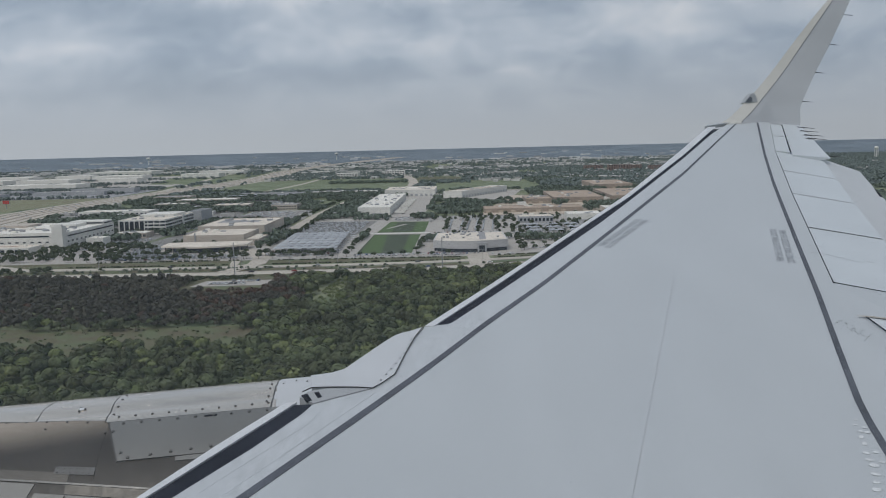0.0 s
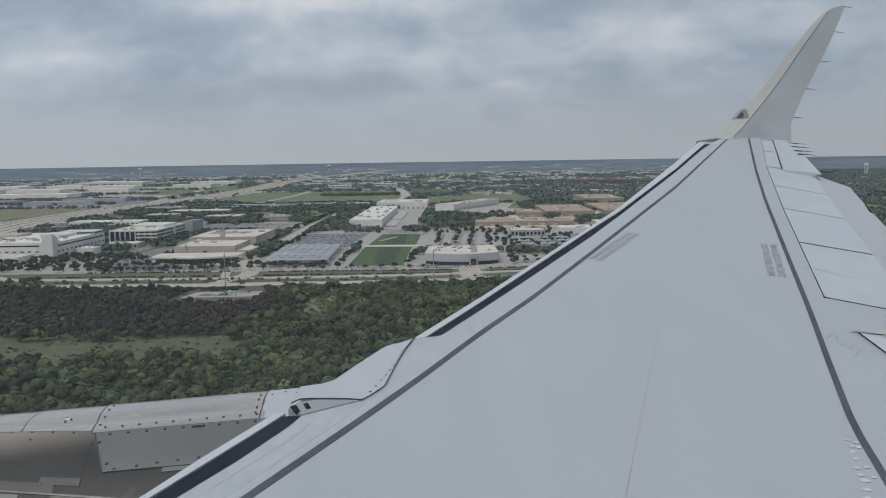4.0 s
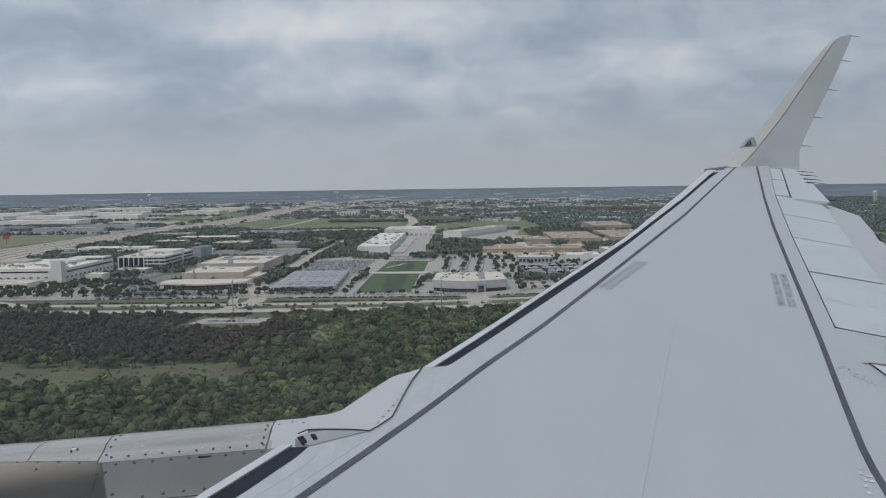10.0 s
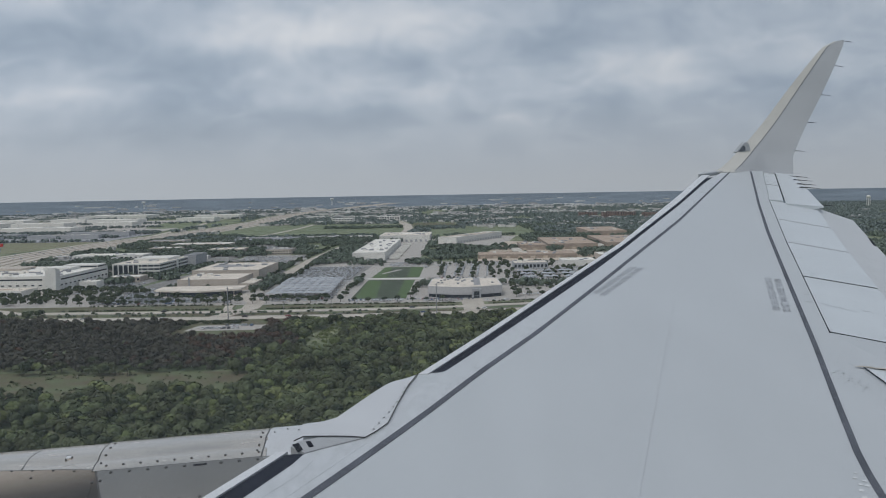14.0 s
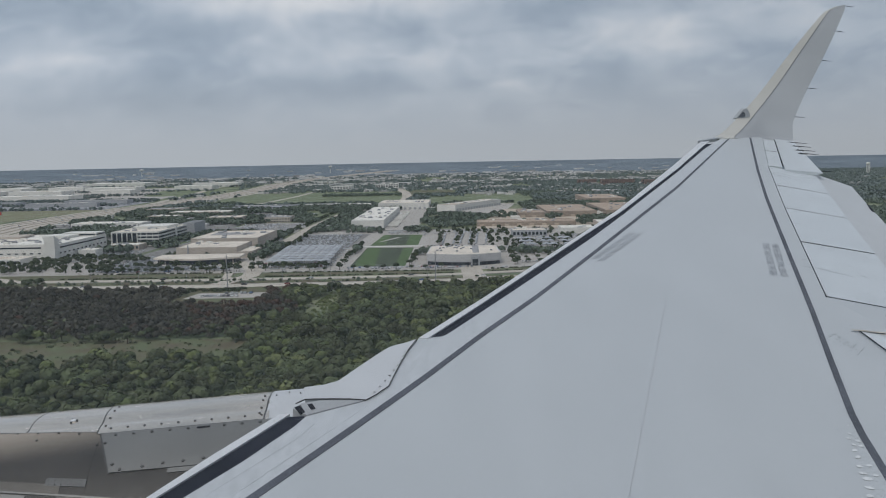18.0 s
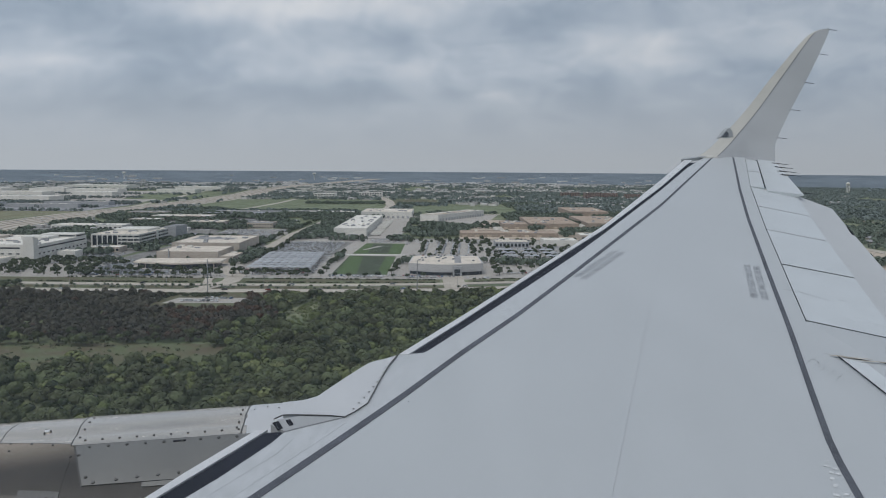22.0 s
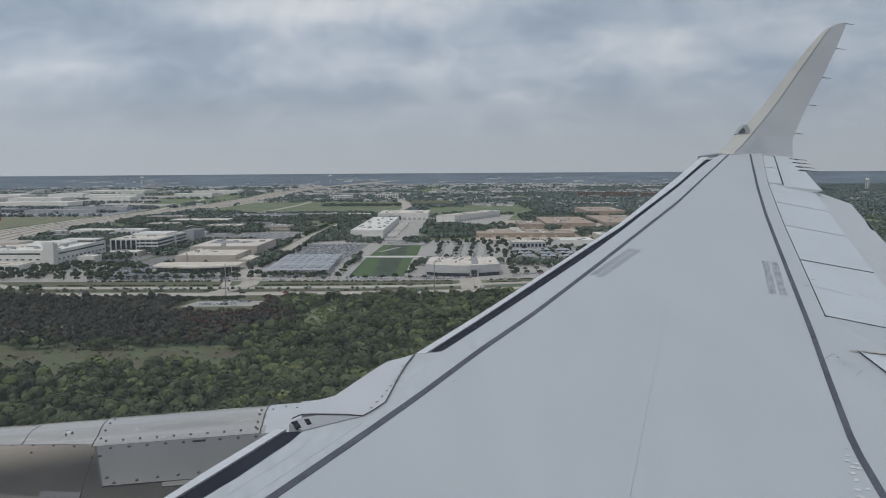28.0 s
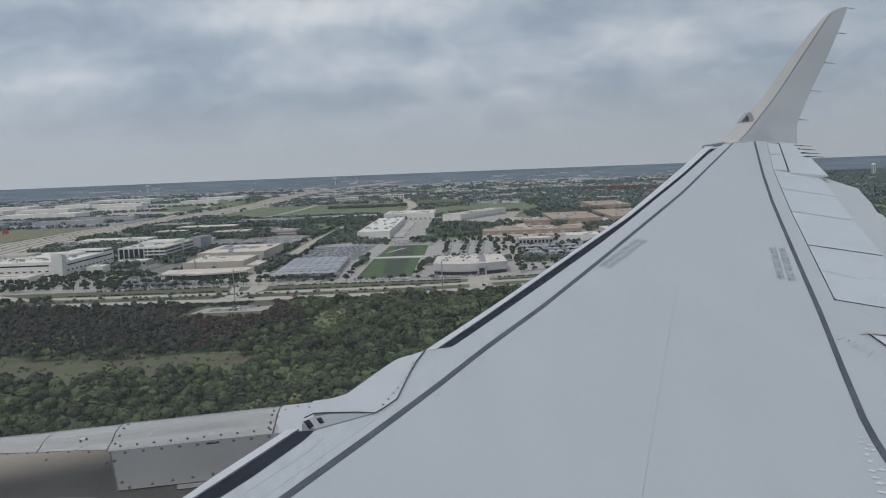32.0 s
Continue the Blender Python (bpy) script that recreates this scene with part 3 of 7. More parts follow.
# stencilled notices beside both lines
def notice(at, turn, text, rowlen, flip):
    fc = bpy.data.curves.new("notice", "FONT")
    fc.body, fc.size, fc.align_x, fc.align_y = text, 0.10, "CENTER", "CENTER"
    fc.space_character, fc.space_word = 1.1, 1.25
    tmp = bpy.data.objects.new("notice", fc)
    scene.collection.objects.link(tmp)
    dg = bpy.context.evaluated_depsgraph_get()
    me = bpy.data.meshes.new_from_object(tmp.evaluated_get(dg))
    bpy.data.objects.remove(tmp)
    wide = max(p.co.x for p in me.vertices) - min(p.co.x for p in me.vertices)
    for p in me.vertices:
        q = Vector((p.co.x * rowlen / wide, p.co.y * flip, 0))
        q.rotate(Euler((0, 0, turn)))
        p.co = (at[0] + q.x, at[1] + q.y, skin(at[1] + q.y) + 0.004)
    me.materials.clear()
    me.materials.append(LETTER)
    ob = new("notice", me)
    ob.parent = wing
    tagged(ob, "grey stencilled lettering")


tf = math.atan2(1.055, 0.642)
notice((2.178, 8.37), tf + math.pi, "DO NOT WALK OUTSIDE THIS AREA", 1.223, 0.84)
notice((2.234, 8.30), tf, "DO NOT WALK OUTSIDE THIS AREA", 1.248, 0.84)
tr = math.atan2(1.152, 0.434)
notice((3.352, 7.625), tr + math.pi, "DO NOT WALK OUTSIDE THIS AREA", 1.227, 0.84)
notice((3.424, 7.569), tr, "DO NOT WALK OUTSIDE THIS AREA", 1.235, 0.84)

# ---- winglet: stations of y, then x and z of nose, seam and tail ----
STATIONS = [(17.30, 6.40, 0.4155, 6.92, 0.4165, 8.09, 0.335), (17.45, 6.54, 0.44, 6.97, 0.46, 8.14, 0.35), (17.55, 6.77, 0.55, 7.14, 0.58, 8.19, 0.46), (17.75, 7.08, 0.77, 7.40, 0.78, 8.28, 0.69), (17.87, 7.29, 0.94, 7.57, 0.93, 8.39, 0.85),
            (18.0, 7.50, 1.10, 7.76, 1.09, 8.53, 1.04), (18.3, 7.96, 1.50, 8.20, 1.49, 8.86, 1.45), (18.6, 8.54, 2.09, 8.74, 2.07, 9.31, 2.04), (18.9, 9.18, 2.72, 9.33, 2.72, 9.76, 2.68),
            (19.1, 9.56, 3.05, 9.67, 3.07, 10.01, 3.04), (19.16, 9.72, 3.14, 9.80, 3.15, 10.08, 3.14), (19.2, 9.90, 3.215, 9.94, 3.22, 10.11, 3.25)]


def curve_at(i, f):
    """A point of the winglet's stations on a smooth curve, f from 0 to 1 past station i."""
    p = [STATIONS[min(max(i + k, 0), len(STATIONS) - 1)] for k in (-1, 0, 1, 2)]
    return tuple(0.5 * (2 * b + (c - a) * f + (2 * a - 5 * b + 4 * c - d) * f * f + (3 * b - a - 3 * c + d) * f ** 3) for a, b, c, d in zip(*p))


FINE = [curve_at(i, k / 4) for i in range(len(STATIONS) - 1) for k in range(4)] + [STATIONS[-1]]


def blade(name, ia, ib, mat, label):
    """A strip of the winglet between two of its spanwise lines, with an outer skin."""
    bm = bmesh.new()
    grid = []
    for s in FINE:
        a, b = Vector((s[1 + 2 * ia], s[0], s[2 + 2 * ia])), Vector((s[1 + 2 * ib], s[0], s[2 + 2 * ib]))
        t = 0.05 * min(1, (s[5] - s[1]) / 1.0)
        inner = [a.lerp(b, f) for f in (0, 0.33, 0.67, 1)]
        outer = [p + Vector((0, t * (0.3 if j in (0, 3) else 1.2), -t * 0.4)) for j, p in enumerate(inner)]
        grid.append([bm.verts.new(p) for p in inner + outer[::-1]])
    for g0, g1 in zip(grid, grid[1:]):
        for j in range(8):
            k = (j + 1) % 8
            bm.faces.new((g0[j], g0[k], g1[k], g1[j]))
    bm.faces.new(grid[0]), bm.faces.new(grid[-1][::-1])
    return part(name, bm, mat, wing, label, smooth=True)


blade("winglet_leading_edge", 0, 1, CREAM, "cream leading edge of the winglet")
blade("winglet", 1, 2, WINGLET_GREY, "light grey upswept winglet")
bm = bmesh.new()
prev = None
for s in FINE[2:-4]:
    p = Vector((s[3], s[0] - 0.012, s[4]))
    row = [bm.verts.new(p + Vector((-0.005, 0, 0.0))), bm.verts.new(p + Vector((0.006, 0, 0.0)))]
    if prev:
        bm.faces.new((prev[0], prev[1], row[1], row[0]))
    prev = row
part("winglet_seam", bm, STRIPE, wing)


def slab(name, pts, y, depth, mat, parent, label=""):
    """A thin body from its outline in x and z, at span y."""
    bm = bmesh.new()
    cx, cz = sum(p[0] for p in pts) / len(pts), sum(p[1] for p in pts) / len(pts)
    near = [bm.verts.new((cx + (x - cx) * 0.9, y, cz + (z - cz) * 0.9)) for x, z in pts]
    far = [bm.verts.new((x, y + depth, z)) for x, z in pts]
    bm.faces.new(near), bm.faces.new(far[::-1])
    for k in range(len(pts)):
        m = (k + 1) % len(pts)
        bm.faces.new((near[k], near[m], far[m], far[k]))
    return part(name, bm, mat, parent, label)


lamp = slab("position_light", [(7.118, 0.821), (7.17, 0.872), (7.211, 0.918), (7.26, 0.98), (7.316, 1.027), (7.37, 1.02), (7.408, 0.979), (7.442, 0.844), (7.291, 0.815)], 17.79, 0.16, WINGLET_GREY, wing, "glazed position light on the winglet root")
slab("lens", [(7.168, 0.84), (7.238, 0.916), (7.273, 0.96), (7.319, 0.925), (7.318, 0.846)], 17.775, 0.03, LENS_DARK, lamp, "dark glass lens")
# reflections at the root, drawn as thin painted lines running up from it
for k in range(7):
    f = 0.12 + k * 0.055
    bm = bmesh.new()
    prev = None
    for s in FINE[2:10 + (k * 5) % 6]:
        p = Vector((s[3] + (s[5] - s[3]) * f, s[0] - 0.008 - 0.05 * f, s[4] + (s[6] - s[4]) * f))
        row = [bm.verts.new(p + Vector((-0.003, -0.012, 0.0))), bm.verts.new(p + Vector((0.004, -0.012, 0.0)))]
        if prev:
            bm.faces.new((prev[0], prev[1], row[1], row[0]))
        prev = row
    part("grime_line", bm, FLUSH, wing)
# joint between wing and winglet
plate("slat_end_cap", [(6.05, 16.95), (6.15, 17.0), (6.75, 17.45), (6.55, 17.45), (6.2, 17.2)], WINGLET_GREY, dz=0.02, thick=0.06, label="rounded end of the slat")


def wick(p, q):
    bm = bmesh.new()
    p, q = Vector(p), Vector(q)
    ring = [Vector((0, 0, 0.009)), Vector((0, 0.008, -0.005)), Vector((0, -0.008, -0.005))]
    a, b = [bm.verts.new(p + r) for r in ring], [bm.verts.new(q + r * 0.5) for r in ring]
    for i in range(3):
        bm.faces.new((a[i], a[(i + 1) % 3], b[(i + 1) % 3], b[i]))
    bm.faces.new(a), bm.faces.new(b)
    part("static_wick", bm, GAP, wing, "thin black static discharge wick")


for i in (4, 6, 7, 8, 11):
    s = STATIONS[i]
    wick((s[5] - 0.05, s[0], s[6] - 0.02), (s[5] + 0.24, s[0] + 0.1, s[6] - 0.04))
for y in (15.25, 15.74, 16.35, 16.95):
    x = HINGE(y) + 0.62 + (17.1 - y) * 0.052
    wick((x - 0.10, y, skin(y) - 0.06), (x + 0.24, y, skin(y) - 0.10))
    plate("wick_base", [(x - 0.12, y - 0.03), (x + 0.03, y - 0.015), (x + 0.03, y + 0.015), (x - 0.12, y + 0.03)], FLANGE, dz=-0.065, thick=0.02)
wick((HINGE(13.2) + 0.80, 13.17, skin(13.2) - 0.08), (HINGE(13.2) + 0.98, 13.16, skin(13.2) - 0.10))
# dark gap in the flap's trailing edge
bm = bmesh.new()
gap_pts = [(x, y, skin(y) - 0.155 - 0.36 * (x - HINGE(y) - 0.70)) for x, y in ((HINGE(11.5) + 1.290, 11.5), (HINGE(11.5) + 1.335, 11.5), (HINGE(12.1) + 1.335, 12.1), (HINGE(12.1) + 1.325, 12.1))]
up = [bm.verts.new(p) for p in gap_pts]
down = [bm.verts.new((p[0], p[1], p[2] - 0.02)) for p in gap_pts]
bm.faces.new(up), bm.faces.new(down[::-1])
for i in range(4):
    bm.faces.new((up[i], up[(i + 1) % 4], down[(i + 1) % 4], down[i]))
part("flap_gap", bm, GAP, wing, "dark gap at the flap's trailing edge")

# ---- engine nacelle and strut fairing ----
NY, NR = 5.3, 1.0


def cowl(x, deg, r=NR):
    a = radians(deg)
    r -= 0.014 * math.exp(-((deg - 80.0) / 3.4) ** 2)  # slight hollow along the cowl
    return Vector((x, NY - r * math.cos(a), -2.303 + 0.0427 * x + r * math.sin(a)))


def cowl_patch(name, x0, x1, d0, d1, mat, r=NR, thick=0.03, n=10, m=12, label="", parent=wing, xa=None, tilt=0.0):
    """A curved panel of the nacelle between two stations and two angles. xa: lean of its ends, metres a degree; tilt: fall of its sides, degrees a metre."""
    bm = bmesh.new()
    lean = xa or 0.0

    def corner(i, j, rad):
        deg = d0 + (d1 - d0) * j / m
        x = x0 + (x1 - x0) * i / n + lean * (deg - 70)
        return bm.verts.new(cowl(x, deg + tilt * (x + 1.7), rad))
    top = [[corner(i, j, r) for j in range(m + 1)] for i in range(n + 1)]
    low = [[corner(i, j, r - thick) for j in range(m + 1)] for i in range(n + 1)]
    for i in range(n):
        for j in range(m):
            bm.faces.new((top[i][j], top[i][j + 1], top[i + 1][j + 1], top[i + 1][j]))
            bm.faces.new((low[i][j], low[i + 1][j], low[i + 1][j + 1], low[i][j + 1]))
    for i in range(n):
        bm.faces.new((top[i][0], top[i + 1][0], low[i + 1][0], low[i][0]))
        bm.faces.new((top[i][m], low[i][m], low[i + 1][m], top[i + 1][m]))
    for j in range(m):
        bm.faces.new((top[0][j], low[0][j], low[0][j + 1], top[0][j + 1]))
        bm.faces.new((top[n][j], top[n][j + 1], low[n][j + 1], low[n][j]))
    return part(name, bm, mat, parent, label, smooth=True)


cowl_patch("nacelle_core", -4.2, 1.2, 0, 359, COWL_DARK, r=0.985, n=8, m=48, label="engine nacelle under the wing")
cowl_patch("upper_cowl", -4.2, -2.02, 74.5, 150, COWL, r=1.0, n=6, m=110, tilt=-11.0, label="shiny bare metal engine cowl")
cowl_patch("upper_cowl", -2.012, -1.60, 74.5, 150, COWL, r=1.0, n=4, m=110, xa=-0.0012, tilt=-11.0)
cowl_patch("upper_cowl", -1.592, -0.66, 72, 150, COWL, r=1.004, n=8, m=110, xa=-0.0012)
cowl_patch("lower_cowl", -4.2, -1.57, 25, 74.2, COWL_DARK, r=1.0, n=12, m=24, tilt=-11.0, label="dark engine cowl flank, paler towards its shoulder")
cowl_patch("lower_cowl", -1.62, 0.3, 25, 72.2, COWL_DARK, r=0.9985, n=12, m=24, label="dark engine cowl flank, paler towards its shoulder")
panel = cowl_patch("cowl_panel", -1.562, -0.60, 54.2, 71.6, COWL_PANEL, r=1.006, thick=0.008, n=8, xa=-0.0063, label="grey access panel held by screws")
cowl_patch("aft_cowl", -0.684, 0.3, 55, 150, FAIRING, r=1.006, n=6)
cowl_patch("seam", -0.693, -0.684, 60, 125, BOLT, r=1.005, thick=0.01, n=1, m=30)
cowl_patch("seam", -1.5985, -1.5915, 72, 125, BOLT, r=1.0045, thick=0.01, n=1, m=30, xa=-0.0012)
cowl_patch("seam", -1.572, -1.564, 54, 72, BOLT, r=1.002, thick=0.01, n=1, m=16, xa=-0.0063)
cowl_patch("seam", -2.018, -2.013, 78.3, 125, FLANGE, r=1.001, thick=0.01, n=1, m=20)
cowl_patch("seam_along", -1.585, -0.69, 71.7, 71.95, BOLT, r=1.0045, thick=0.01, n=8, m=1)
cowl_patch("seam_along", -4.2, -1.60, 74.2, 74.45, FLANGE, r=1.0005, thick=0.01, n=8, m=1, tilt=-11.0)
cowl_patch("lower_flange", -4.2, -1.70, 48.6, 51.7, COWL_BROWN, r=1.003, thick=0.008, n=10, m=3, tilt=-10.0, label="raised brown flange of the lower cowl")
bracket = cowl_patch("bracket", -1.78, -1.57, 51.2, 53.8, FLANGE, r=1.004, thick=0.006, n=3, m=2, tilt=-8.0, label="small riveted bracket")
cowl_patch("pale_edge", -4.2, -1.2, 47.9, 48.5, COWL_PANEL, r=1.005, thick=0.008, n=12, m=1, tilt=-10.0)
cowl_patch("lower_plate", -4.2, -1.73, 30, 47.4, LOWER_WHITE, r=1.004, thick=0.008, n=8, m=6, xa=0.006, tilt=-10.0, label="white painted lower cowl plate")
cowl_patch("brown_plate", -1.705, -1.15, 44.8, 47.8, COWL_BROWN, r=1.003, thick=0.008, n=4, m=3, tilt=-10.0)
hoist = cowl_patch("lower_plate", -1.73, -1.15, 30, 44.5, LOWER_WHITE, r=1.004, thick=0.008, n=4, m=4, tilt=-10.0, xa=0.005, label="white painted plate with a hoist notice")
cowl_patch("seam", -1.82, -1.2, 40.6, 40.95, BOLT, r=1.006, thick=0.006, n=4, m=1, tilt=-8.0)
fc = bpy.data.curves.new("lettering", "FONT")
fc.body, fc.size, fc.align_x, fc.align_y = "HOIST POINT", 0.02, "CENTER", "CENTER"
tmp = bpy.data.objects.new("lettering", fc)
scene.collection.objects.link(tmp)
me = bpy.data.meshes.new_from_object(tmp.evaluated_get(bpy.context.evaluated_depsgraph_get()))
bpy.data.objects.remove(tmp)
for p in me.vertices:
    p.co = cowl(-1.63 + p.co.x, 42.7 - 10.0 * p.co.x + math.degrees(p.co.y), 1.007)
me.materials.clear()
me.materials.append(BOLT)
ob = new("lettering", me)
ob.parent = hoist
# slotted boss, dent and latch marks
cowl_patch("boss", -1.800, -1.774, 82.9, 84.2, SLAT_METAL, r=1.006, thick=0.008, n=2, m=2, label="small oval boss")
cowl_patch("latch_mark", -1.05, -0.98, 69.8, 70.4, GAP, r=1.010, thick=0.004, n=2, m=1)
cowl_patch("drop_tab", -1.16, -1.0, 52.4, 54.0, COWL_PANEL, r=1.004, thick=0.008, n=4, m=2)


def screw(x, deg, r=1.008, size=0.0105, parent=wing):
    c = cowl(x, deg, r)
    n = (c - cowl(x, deg, 0)).normalized()
    t1 = Vector((1, 0, 0))
    t2 = n.cross(t1)
    bm = bmesh.new()
    lo = [bm.verts.new(c + (t1 * math.cos(k * math.pi / 3) + t2 * math.sin(k * math.pi / 3)) * size - n * 0.003) for k in range(6)]
    hi = [bm.verts.new(c + (t1 * math.cos(k * math.pi / 3) + t2 * math.sin(k * math.pi / 3)) * size * 0.7 + n * 0.003) for k in range(6)]
    bm.faces.new(hi)
    for i in range(6):
        bm.faces.new((lo[i], lo[(i + 1) % 6], hi[(i + 1) % 6], hi[i]))
    part("screw", bm, BOLT, parent)


for k in range(9):
    screw(-1.49 + k * 0.098, 70.2, parent=panel)
for k in range(10):
    screw(-1.535 + k * 0.092, 74.6, 1.005, 0.009)
for x, deg in ((-1.455, 57.2), (-1.41, 55.0), (-1.295, 55.4), (-1.19, 55.9), (-1.085, 56.1), (-0.98, 56.4), (-1.53, 66.5)):
    screw(x, deg, parent=panel)
for x, deg in ((-2.18, 79.0), (-2.06, 77.6), (-1.94, 76.2), (-1.82, 74.8), (-1.70, 73.2), (-1.92, 71.5), (-1.575, 66.5)):
    screw(x, deg, 1.002, 0.008)
for k in range(3):
    screw(-1.787 + 0.020 * math.cos(k * 2.094), 83.5 + 1.1 * math.sin(k * 2.094), 1.005, 0.006)
for k in range(4):
    screw(-1.575 - 0.004 * k, 77 + k * 6, 1.005, 0.009)
    screw(-0.72, 76 + k * 5, 1.006, 0.008)
for k in range(7):
    screw(-0.65 + 0.07 * k, 90 + (k % 2) * 3, 1.008, 0.005)
for k in range(6):
    screw(-1.765 + 0.034 * k, 53.2 - 8.0 * (-0.065 + 0.034 * k), 1.005, 0.004, bracket)
    screw(-1.765 + 0.034 * k, 51.8 - 8.0 * (-0.065 + 0.034 * k), 1.005, 0.004, bracket)
for x, deg in ((-2.0, 44.0), (-1.96, 44.2), (-2.05, 40.5), (-1.70, 44.0), (-1.45, 42.0), (-1.38, 39.4)):
    screw(x, deg, 1.006, 0.006, hoist)


plate("strut_fairing", [(-0.462, 5.034), (-0.35, 5.06), (-0.276, 5.111), (-0.118, 5.415), (-0.04, 5.56), (0.023, 5.664), (0.07, 5.705), (0.114, 5.727), (0.201, 5.80), (0.143, 5.624), (0.067, 5.29), (0.005, 4.992),
                               (-0.068, 4.87), (-0.119, 4.805), (-0.20, 4.832), (-0.297, 4.846), (-0.38, 4.855), (-0.445, 4.857)], FAIRING, dz=0.010, thick=0.22, label="white fairing where the engine strut meets the wing")
plate("nose_filler", [(0.06, 5.25), (0.14, 5.60), (0.205, 5.80), (0.212, 5.835), (0.30, 5.86), (0.41, 5.88), (0.30, 5.5), (0.15, 5.25)], WING_GREY, dz=-0.003, thick=0.12)
edge = [(0.205, 5.81), (0.148, 5.624), (0.072, 5.29), (0.010, 4.992), (-0.063, 4.87), (-0.114, 4.801), (-0.20, 4.828), (-0.297, 4.842), (-0.38, 4.851), (-0.445, 4.853), (-0.49, 4.80)]
for a, b in zip(edge, edge[1:]):
    nx, ny = b[1] - a[1], -(b[0] - a[0])
    k = 0.0015 / math.hypot(nx, ny)
    plate("seam", [(a[0] - nx * k, a[1] - ny * k), (b[0] - nx * k, b[1] - ny * k), (b[0] + nx * k, b[1] + ny * k), (a[0] + nx * k, a[1] + ny * k)], BOLT, dz=0.012, thick=0.006)
for i in range(9):
    f = i / 8
    rivet(0.12 - 0.19 * f ** 1.3, 5.56 - 0.66 * f, 0.006, dz=0.016)
# slat end with two dark slots, and the lip over it
plate("slat_end", [(-0.50, 4.73), (-0.46, 4.80), (-0.36, 4.835), (-0.13, 4.80), (-0.28, 4.72), (-0.42, 4.64)], SLAT_END, dz=0.008, thick=0.05)
plate("slot", [(-0.492, 4.745), (-0.462, 4.765), (-0.432, 4.675), (-0.455, 4.66)], GAP, dz=0.012, thick=0.01)
plate("slot", [(-0.425, 4.775), (-0.402, 4.785), (-0.380, 4.715), (-0.402, 4.705)], GAP, dz=0.012, thick=0.01)


# ---- fuselage wall round the seat, open at the cabin window ----
def fuselage(x0, x1, radius, yc, zc, half_w, half_h):
    bm = bmesh.new()
    xs = [x0 + (x1 - x0) * i / 14 for i in range(15)]
    xs = sorted([x for x in xs if abs(x) > half_w + 0.1] + [-half_w, half_w])
    w = math.degrees(math.asin(half_h / radius))
    mid = math.degrees(math.asin(-zc / radius))
    angs = [mid - w, mid + w] + [mid + w + (360 - 2 * w) * k / 40 for k in range(1, 40)]

    def grid(r):
        return [[bm.verts.new((x, yc + r * math.cos(radians(a)), zc + r * math.sin(radians(a)))) for a in angs] for x in xs]
    outer, inner = grid(radius), grid(radius - 0.04)
    n = len(angs)
    gap = xs.index(-half_w)
    for i in range(len(xs) - 1):
        for k in range(n):
            m = (k + 1) % n
            if i == gap and k == 0:
                o, q = outer, inner
                for a, b in (((i, k), (i + 1, k)), ((i + 1, k), (i + 1, m)), ((i + 1, m), (i, m)), ((i, m), (i, k))):
                    bm.faces.new((o[a[0]][a[1]], o[b[0]][b[1]], q[b[0]][b[1]], q[a[0]][a[1]]))
                continue
            bm.faces.new((outer[i][k], outer[i][m], outer[i + 1][m], outer[i + 1][k]))
            bm.faces.new((inner[i][k], inner[i + 1][k], inner[i + 1][m], inner[i][m]))
    for e in (0, -1):
        bm.faces.new(outer[e])
        bm.faces.new(inner[e])
    part("fuselage_wall", bm, FUSELAGE, wing, "plain white fuselage wall round the window seat", smooth=True)


fuselage(-9.0, 9.0, 1.88, -1.72, -0.1, 0.24, 0.20)
pane = box("window_pane", -0.239, 0.239, 0.118, 0.121, -0.20, 0.19, PANE, wing, "clear cabin window pane with an added veil that lifts the darks")
pane.visible_shadow = False


# ---- land: plan in metres from below the seat, y ahead; far land rises gently so that it closes at the horizon ----
FLAT = 2600.0


def lay(x, y):
    r = math.hypot(x, y)
    if r <= FLAT:
        return x, y, 0.0, 1.0
    rp = FLAT + 2200 * (1 - math.exp(-(r - FLAT) / 3200))
    return x * rp / r, y * rp / r, EYE * (1 - rp / r), rp / r


def lay_all(pts):
    """The same for an array of points n x 3, whose z is the height over the land."""
    r = np.maximum(np.hypot(pts[:, 0], pts[:, 1]), 1e-6)
    rp = np.where(r <= FLAT, r, FLAT + 2200 * (1 - np.exp(-(np.maximum(r, FLAT) - FLAT) / 3200)))
    k = rp / r
    return np.stack([pts[:, 0] * k, pts[:, 1] * k, EYE * (1 - k) + pts[:, 2] * k], 1)


def disc(name, radii, mat, label):
    n = 120
    verts, faces = [], []
    for r in radii:
        for i in range(n):
            a = 2 * math.pi * i / n
            x, y, z, k = lay(r * math.sin(a), r * math.cos(a))
            verts.append((x, y, z))
    for j in range(len(radii) - 1):
        for i in range(n):
            i2 = (i + 1) % n
            faces.append((j * n + i, (j + 1) * n + i, (j + 1) * n + i2, j * n + i2))
    ob = link(name, verts, faces, mat)
    return tagged(ob, label, "ground", kind="structure")


disc("ground", [0.01, 200, 400, 600, 900, 1400, 2000, 2300, 2600, 2800, 3000, 3300, 3600, 4000, 4400], GRASS, "green and dry grass land around the town")
disc("backdrop", [4400, 5200, 6000, 7000, 8500, 10000, 12000, 14000, 17000], HAZED_WOODS, "far wooded plain at the horizon, haze painted into its blue grey")


